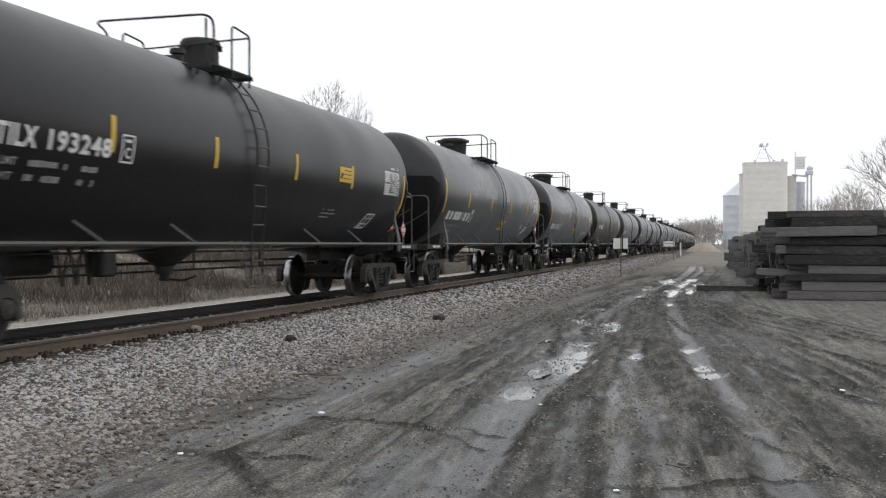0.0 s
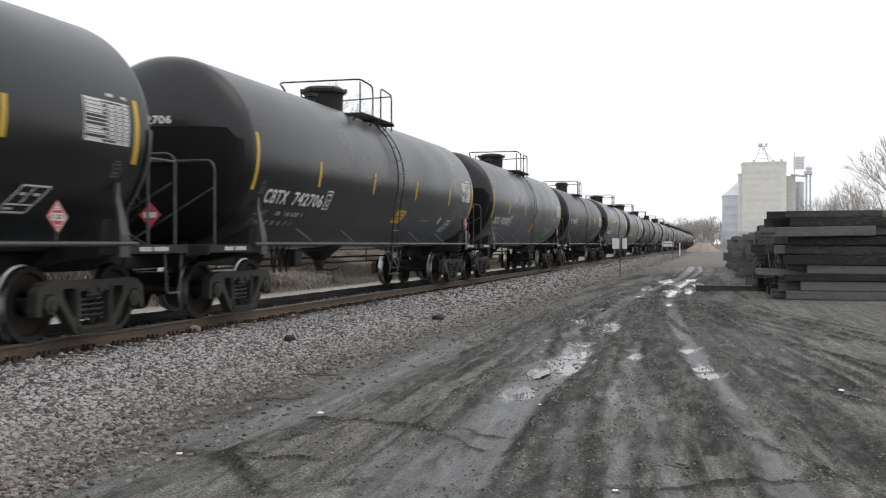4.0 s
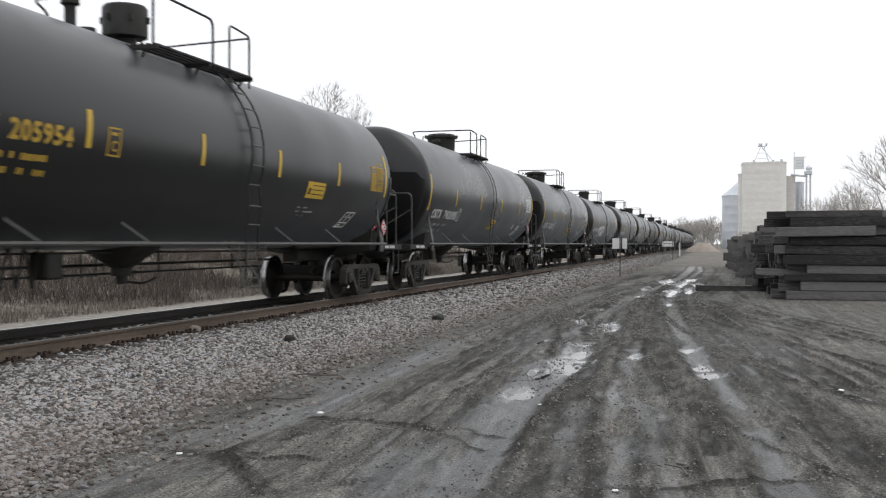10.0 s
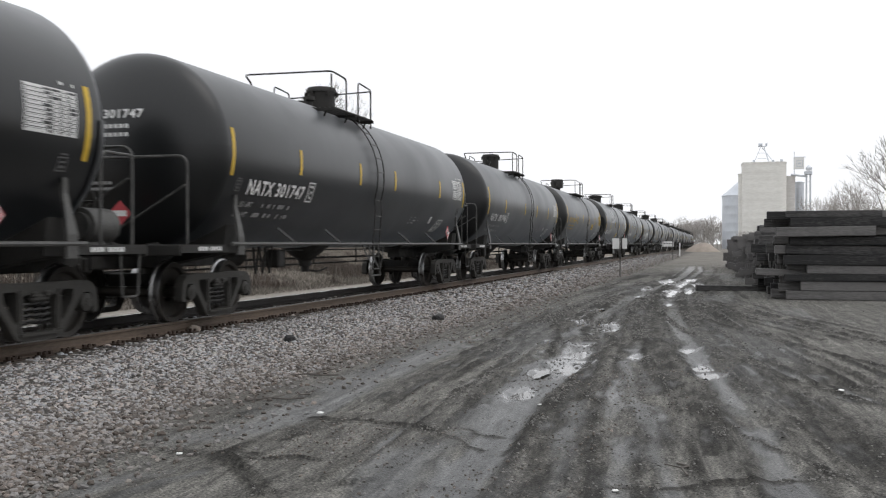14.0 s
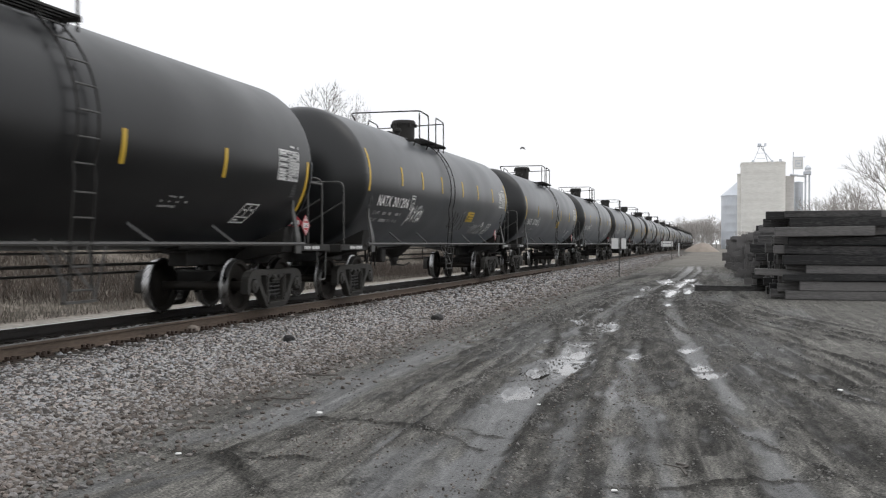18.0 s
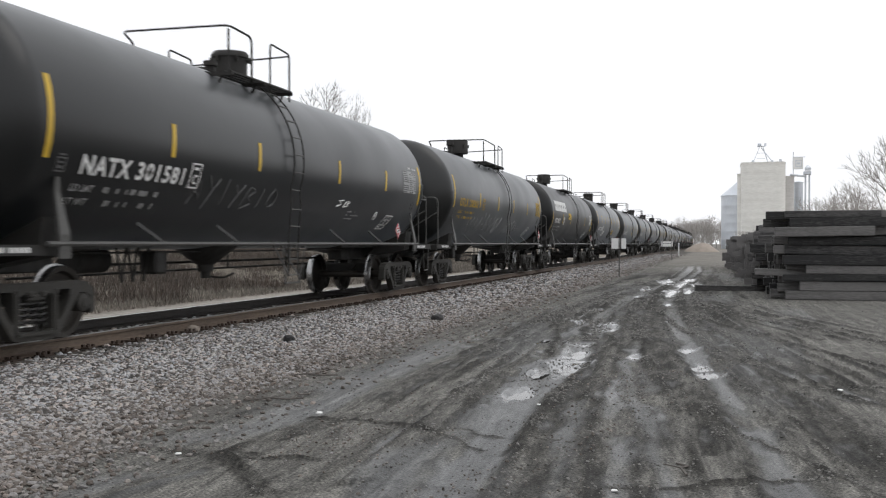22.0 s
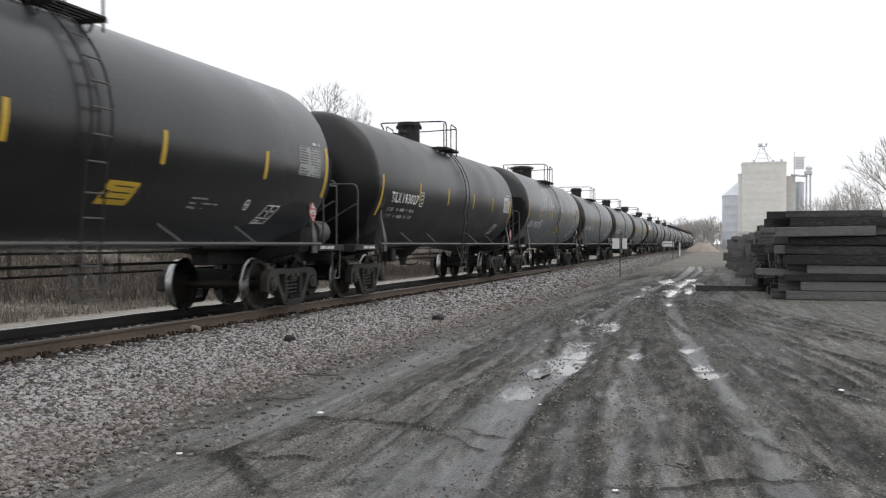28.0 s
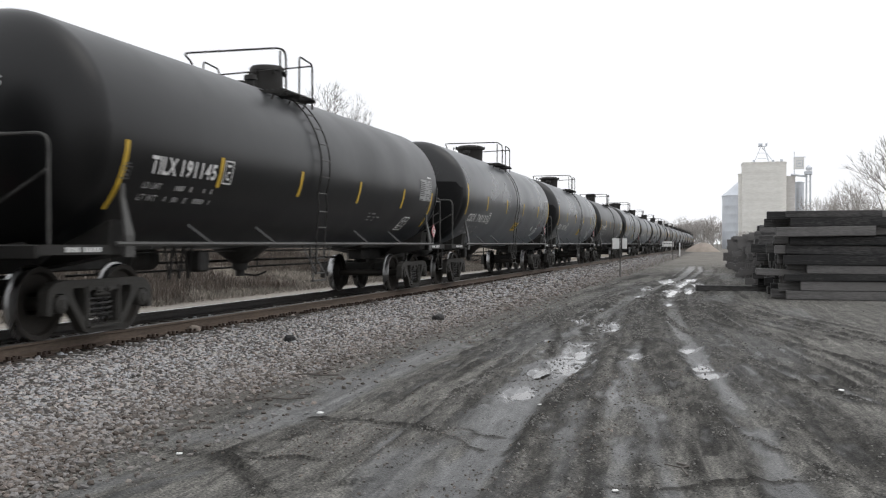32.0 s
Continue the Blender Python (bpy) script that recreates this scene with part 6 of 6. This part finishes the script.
# the main house: slip-formed walls with eased corners and faint pour lines
bm = bmesh.new()
ring_ = []
for cx_, cy_, a0 in ((4.15, 4.4, 0), (-4.15, 4.4, 90), (-4.15, -4.4, 180), (4.15, -4.4, 270)):
    ring_ += [(cx_ + 2.1 * math.cos(radians(a0 + d)) - 0.35, cy_ + 2.1 * math.sin(radians(a0 + d)) + 1.5) for d in range(0, 91, 15)]
levels_ = [-0.5] + [z + d for z in steps(0.0, 24.6, 12) for d in (0.0, 0.06, 1.0, 1.06)] + [25.2]
grow = [0.0] + [d for _ in range(12) for d in (0.0, 0.006, 0.006, 0.0)] + [0.0]
loops_ = [[bm.verts.new((x * (1 + e / 6), 1.5 + (y - 1.5) * (1 + e / 6), z)) for x, y in ring_] for z, e in zip(levels_, grow)]
for a, b in zip(loops_, loops_[1:]):
    for i in range(len(ring_)):
        bm.faces.new((a[i], a[(i + 1) % len(ring_)], b[(i + 1) % len(ring_)], b[i]))
bm.faces.new(loops_[-1])
house = part("main_house", bm, CONCRETE, elev, "pale concrete house of bins", True)
bm = bmesh.new()
loops_ = [[bm.verts.new((x * k - 0.35 * (1 - k), 1.5 + (y - 1.5) * k, z)) for x, y in ring_] for k, z in ((1.02, 25.2), (1.02, 25.6), (0.98, 25.62), (0.98, 25.25))]
for a, b in zip(loops_, loops_[1:]):
    for i in range(len(ring_)):
        bm.faces.new((a[i], a[(i + 1) % len(ring_)], b[(i + 1) % len(ring_)], b[i]))
part("parapet", bm, CONCRETE, house)
bin_of("narrow_silo", -6.6, 3.5, 1.0, 22.5, 0.2, CONCRETE, "")
bin_of("steel_bin", -6.9, 9, 5.4, 16.1, 4.8, TIN, "blue-grey corrugated bin")
bin_of("side_silo", 6.8, 5, 2.1, 21.6, 0.1, SIDE_CONCRETE, "browner concrete silo")
bin_of("side_silo", 10.4, 9, 1.3, 20.0, 0.4, TIN, "")
bm = bmesh.new()
for x, y in ((-1, -1), (1, -1), (1, 1), (-1, 1)):
    rod(bm, (x * 2.2 - 1, y * 1.6, 25.5), (x * 0.5 - 0.8, y * 0.5, 30.4), 0.09)
for z in (27.0, 28.6):
    box(bm, -0.9, 0, z, 2.4, 0.12, 0.12)
rod(bm, (-0.8, 0, 30.2), (2.6, 0, 25.6), 0.14)
part("leg_frame", bm, TIN, elev)
bm = bmesh.new()
box(bm, -0.8, 0, 30.6, 2.4, 1.4, 0.22)
box(bm, -1.3, 0, 31.1, 1.1, 1.0, 0.8, bevel=0.1)
rod(bm, (0.4, 0, 30.8), (0.4, 0, 31.5), 0.3, 10)
part("leg_head", bm, TIN, elev)
for x, h in ((-3.2, 1.0), (2.2, 0.9), (4.6, 1.1)):
    bm = bmesh.new()
    box(bm, x, -1, 25.5 + h / 2, 0.7, 0.7, h, bevel=0.05)
    part("roof_vent", bm, TIN, elev)
bm = bmesh.new()
for x in (11.9, 13.0):
    rod(bm, (x, 3, -0.5), (x, 3, 22.6), 0.28)
for z in range(2, 22, 3):
    box(bm, 12.45, 3, z, 1.1, 0.1, 0.1)
part("leg_tower", bm, TIN, elev)
bm = bmesh.new()
box(bm, 12.4, 3, 22.6, 2.2, 1.4, 1.0, bevel=0.1)
lathe(bm, [(0.9, 23.4), (0.9, 24.2), (0.3, 24.9), (0, 24.9)], pose(12.6, 3, 0), 14)
part("tower_head", bm, TIN, elev)
bm = bmesh.new()
rod(bm, (7.5, 3, 22.2), (12.2, 3, 21.6), 0.3)
part("spout", bm, TIN, elev)
bm = bmesh.new()
box(bm, 9.9, 5, 25.7, 3.0, 0.2, 3.6)
board = part("sign_board", bm, SIGNM, elev, "white board")
bm = bmesh.new()
for x, z, sx, sz in ((10.1, 26.6, 1.7, 0.16), (10.1, 24.7, 1.7, 0.16), (9.3, 25.65, 0.16, 2.0), (10.9, 25.65, 0.16, 2.0), (10.1, 25.65, 0.8, 0.5)):
    box(bm, x, 4.88, z, sx, 0.03, sz)
part("board_mark", bm, TIN, board, "grey-blue outline mark")
bm = bmesh.new()
rod(bm, (8.6, 5, 21.6), (8.6, 5, 29.2), 0.12)
rod(bm, (8.6, 5, 27.6), (12.0, 5, 27.6), 0.1)
part("board_frame", bm, TIN, elev)

# ---- gravel heap far down the lot ----
bm = bmesh.new()
lathe(bm, [(3.2, -0.4), (2.3, 0.6), (1.2, 1.4), (0.4, 1.75), (0, 1.8)], Matrix.Diagonal((1.15, 1, 1, 1)), 40)
for v in bm.verts:
    v.co += 0.35 * noise.noise_vector(v.co * 0.4)
heap = tagged(part("heap_of_gravel", bm, GRAVEL, None, "", True), "pale heap of gravel at the lot's far end", "gravel heap")
heap.matrix_world = pose(-2.8, 196, 0)


# ---- bare trees ----
def tree_mesh(name, seed, tall, levels=5, twig=0.012, spread=0.5, bark=BARK):
    """A bare tree: tapered limbs that fork down to thin twigs."""
    r_ = random.Random(seed)
    stem, crown = ([], []), ([], [])

    def limb(p, d, length, r, level):
        vs, fs = stem if level < 2 else crown
        n = 5 if r > 0.05 else 3
        segs = 3 if level < 2 else 2
        pts, q = [p], Vector(p)
        dd = Vector(d)
        for k in range(segs):
            dd = (dd + Vector((r_.uniform(-1, 1), r_.uniform(-1, 1), r_.uniform(-0.3, 0.7))) * 0.16).normalized()
            q = q + dd * (length / segs)
            pts.append(Vector(q))
        base = len(vs)
        for k, c in enumerate(pts):
            rr = r * (1 - 0.45 * k / segs)
            a = dd.orthogonal().normalized()
            b = dd.cross(a)
            for i in range(n):
                t = 2 * math.pi * i / n
                vs.append(tuple(c + rr * (math.cos(t) * a + math.sin(t) * b)))
        for k in range(segs):
            for i in range(n):
                fs.append((base + k * n + i, base + k * n + (i + 1) % n, base + (k + 1) * n + (i + 1) % n, base + (k + 1) * n + i))
        if level >= levels:
            return
        kids = r_.choice((2, 3, 3)) if level else 4
        for i in range(kids):
            t = 2 * math.pi * (i + r_.random() * 0.7) / kids
            a = dd.orthogonal().normalized()
            b = dd.cross(a)
            nd = (dd + (math.cos(t) * a + math.sin(t) * b) * r_.uniform(spread * 0.6, spread * 1.5)).normalized()
            limb(pts[-1], nd, length * r_.uniform(0.62, 0.85), max(r * 0.55, twig), level + 1)
        if level and level < levels:
            for k in range(2):
                c = pts[1 + k % (len(pts) - 1)]
                nd = (dd + Vector((r_.uniform(-1, 1), r_.uniform(-1, 1), r_.uniform(-0.2, 0.8))) * 0.9).normalized()
                limb(c, nd, length * 0.5, max(r * 0.3, twig), min(level + 2, levels))

    limb(Vector((0, 0, -0.3)), Vector((0, 0, 1)), tall * 0.3, tall * 0.017, 0)
    out = []
    for kind, (vs, fs) in ((name, stem), ("twig_crown", crown)):
        me = bpy.data.meshes.new(kind)
        me.from_pydata(vs, [], fs)
        me.materials.append(bark)
        out.append(me)
    return out


# the last two stand farther off, in bark paled for haze
TREES = [tree_mesh("bare_tree", 11 + k, 10.0, 6 if k < 2 else 5, 0.012 if k < 2 else 0.016, 0.55 if k < 2 else 0.36, BARK if k < 2 else HALF_HAZED_BARK if k < 3 else HAZED_BARK) for k in range(4)]


def tree(x, y, tall, kind, turn, wide=1.0):
    ob = new("bare_tree", TREES[kind][0])
    new("crown", TREES[kind][1]).parent = ob
    ob.matrix_world = pose(x, y, height(x, y), 0, 0, turn) @ Matrix.Diagonal((wide * tall / 10, wide * tall / 10, tall / 10, 1))
    return tagged(ob, "leafless grey tree with fine bare twigs", "tree", "bare trees")


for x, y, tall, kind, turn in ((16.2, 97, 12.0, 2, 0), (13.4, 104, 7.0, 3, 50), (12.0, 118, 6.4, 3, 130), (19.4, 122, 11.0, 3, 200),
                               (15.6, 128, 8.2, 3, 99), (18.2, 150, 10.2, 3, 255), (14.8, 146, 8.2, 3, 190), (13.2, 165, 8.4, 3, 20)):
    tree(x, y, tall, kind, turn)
tree(-29.0, 70, 10.9, 0, 20, 0.85)
tree(-26.6, 71, 10.4, 1, 140, 0.42)


# far woods: thin bare stems, their bark colour lightened to stand for haze
def woods(name, x0, x1, y0, y1, n, tall, seed, label):
    r_ = random.Random(seed)
    vs, fs = [], []
    src = []
    for stem, crown in WOOD:
        n0 = len(stem.vertices)
        src.append((np.array([v.co[:] for m in (stem, crown) for v in m.vertices]),
                    [tuple(p.vertices) for p in stem.polygons] + [tuple(k + n0 for k in p.vertices) for p in crown.polygons]))
    for i in range(n):
        v, f = src[i % len(src)]
        a = r_.uniform(0, 6.28)
        s = tall * r_.uniform(0.65, 1.1) / 10
        x, y = r_.uniform(x0, x1), r_.uniform(y0, y1)
        rot = np.array([[math.cos(a), -math.sin(a), 0], [math.sin(a), math.cos(a), 0], [0, 0, 1]])
        base = len(vs)
        vs.extend(((v * s) @ rot.T + np.array([x, y, height(x, y)])).tolist())
        fs.extend([tuple(base + q for q in p) for p in f])
    ob = from_arrays(name, vs, fs, HAZED_BARK)
    return tagged(ob, label, "woods", kind="stuff")


WOOD = [tree_mesh("wood_tree", 40 + k, 10.0, 4, 0.022, 0.42) for k in range(3)]
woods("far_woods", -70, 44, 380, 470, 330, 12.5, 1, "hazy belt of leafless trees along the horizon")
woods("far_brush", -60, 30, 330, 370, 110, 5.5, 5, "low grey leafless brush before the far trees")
# added out of view, to darken what the tank sides reflect
woods("roadside_woods", 32, 60, -70, 55, 50, 13, 6, "unseen belt of leafless trees added to darken the tanks' reflections")
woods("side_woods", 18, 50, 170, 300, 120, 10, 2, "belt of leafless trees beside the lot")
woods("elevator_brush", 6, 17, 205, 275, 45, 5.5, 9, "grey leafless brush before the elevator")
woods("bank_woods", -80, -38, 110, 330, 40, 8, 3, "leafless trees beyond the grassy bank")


# dead grass on the bank across the track
def grass(n, x0, x1, y0, y1, h0, h1, seed):
    r = np.random.default_rng(seed)
    px, py = r.uniform(x0, x1, n), r.uniform(y0, y1, n)
    pz = heights(px, py)
    h = r.uniform(h0, h1, n)
    a = r.uniform(0, np.pi, n)
    w = r.uniform(0.006, 0.016, n)
    lean = r.normal(0, 0.5, (n, 2)) * h[:, None]
    dx, dy = np.cos(a) * w, np.sin(a) * w
    v = np.stack([np.stack([px - dx, py - dy, pz - 0.05], -1), np.stack([px + dx, py + dy, pz - 0.05], -1), np.stack([px + lean[:, 0], py + lean[:, 1], pz + h], -1)], 1)
    return v.reshape(-1, 3), np.arange(3 * n).reshape(-1, 3)


v1, f1 = grass(120000, -21, -12.7, 5, 75, 0.03, 0.17, 7)
bank_grass = fast_mesh("dead_grass", v1, f1, GRASS)
tagged(bank_grass, "short dead brown grass on the bank", "grass", kind="stuff")
v1, f1 = grass(90000, -22, -13.0, 5, 75, 0.1, 0.45, 17)
clump = fbm(v1[2::3, 0], v1[2::3, 1] * 0.6, 0.45, 3, 71) > 0.05
v1 = v1.reshape(-1, 3, 3)[clump].reshape(-1, 3)
brush = fast_mesh("bramble", v1, np.arange(len(v1)).reshape(-1, 3), BRAMBLE)
tagged(brush, "low brown bramble clumps among the dead grass", "brush", kind="stuff")


# ---- a bird that flies up from behind the train ----
FEATHER = material("grey_brown_feathers", 0.8, 0, (0.035, 0.032, 0.03), (0.09, 0.082, 0.075), 20, 0.1, 80)
BIRD_PATH = [(0, (-11.24, 53.94, 1.72)), (17.6, (-11.24, 53.94, 2.49)), (17.7, (-11.21, 53.95, 4.96)), (17.8, (-11.12, 53.98, 6.35)), (17.9, (-10.55, 54.13, 6.63)), (18, (-10.22, 54.22, 6.75)), (18.1, (-9.69, 54.37, 7.53)), (18.2, (-9.51, 54.42, 9.5)), (18.3, (-9.63, 54.38, 10.92)), (18.4, (-9.96, 54.29, 11.91)), (18.5, (-10.73, 54.08, 13.09)), (18.6, (-11.6, 53.85, 14.04)), (18.7, (-12.58, 53.58, 14.79)), (18.8, (-13.65, 53.29, 15.62)), (19, (-15.8, 52.7, 17.17)), (19.3, (-19.38, 51.72, 18.87)), (32, (-160, 20, 60))]
bird = tagged(empty("bird", pose(*BIRD_PATH[0][1])), "small dark bird with spread wings flying up", "bird")
bm = bmesh.new()
lathe(bm, [(0, -0.11), (0.03, -0.09), (0.05, -0.03), (0.052, 0.02), (0.035, 0.07), (0.03, 0.09), (0.034, 0.11), (0.02, 0.135), (0.004, 0.16), (0, 0.165)], pose(0, 0, 0, -90), 14)
part("body", bm, FEATHER, bird, "", True)
bm = bmesh.new()
vs = [bm.verts.new(p) for p in ((-0.015, -0.09, 0), (0.015, -0.09, 0), (0.04, -0.2, 0), (-0.04, -0.2, 0))]
bm.faces.new(vs)
bmesh.ops.solidify(bm, geom=bm.faces[:], thickness=0.006)
part("tail", bm, FEATHER, bird)
WINGS = []
for side in (-1, 1):
    bm = bmesh.new()
    vs = [bm.verts.new((side * x, y, 0)) for x, y in ((0, 0.05), (0.09, 0.07), (0.2, 0.03), (0.23, -0.02), (0.15, -0.04), (0.08, -0.06), (0, -0.05))]
    bm.faces.new(vs)
    bmesh.ops.solidify(bm, geom=bm.faces[:], thickness=0.006)
    wing = part("wing", bm, FEATHER, bird)
    wing.matrix_local = pose(side * 0.035, 0, 0.02)
    WINGS.append((side, wing))


# ---- what moves ----
def motions():
    """The train rolls away along the track and its wheels turn."""
    for k, car, ahead in CARS:
        walk(car, [(t, along(travel(t) - CAR * k + ahead, 0, RAIL)) for t in range(33)])
    actions = {}
    for k, car, ahead in CARS:
        for truck in car.children:
            if not truck.name.startswith("truck"):
                continue
            for w in truck.children:
                if not w.name.startswith("wheelset"):
                    continue
                y = 0.889 if w.location.y > 0 else -0.889
                if y not in actions:
                    walk(w, [(f / FPS, pose(0, y, 0.457, -math.degrees(travel(f / FPS) / 0.457))) for f in range(961)])
                    actions[y] = w
                else:
                    src = actions[y].animation_data
                    w.rotation_mode = "QUATERNION"
                    data = w.animation_data_create()
                    data.action = src.action
                    data.action_slot = src.action_slot
    walk(bird, [(t, pose(*p, 20, 0, 60)) for t, p in BIRD_PATH])
    beats = [0] + [17.5 + 0.05 * k for k in range(37)] + [32]
    for side, wing in WINGS:
        walk(wing, [(t, pose(side * 0.035, 0, 0.02, 0, -side * (5 + 38 * math.sin(i * math.pi / 2)), 0)) for i, t in enumerate(beats)])


motions()
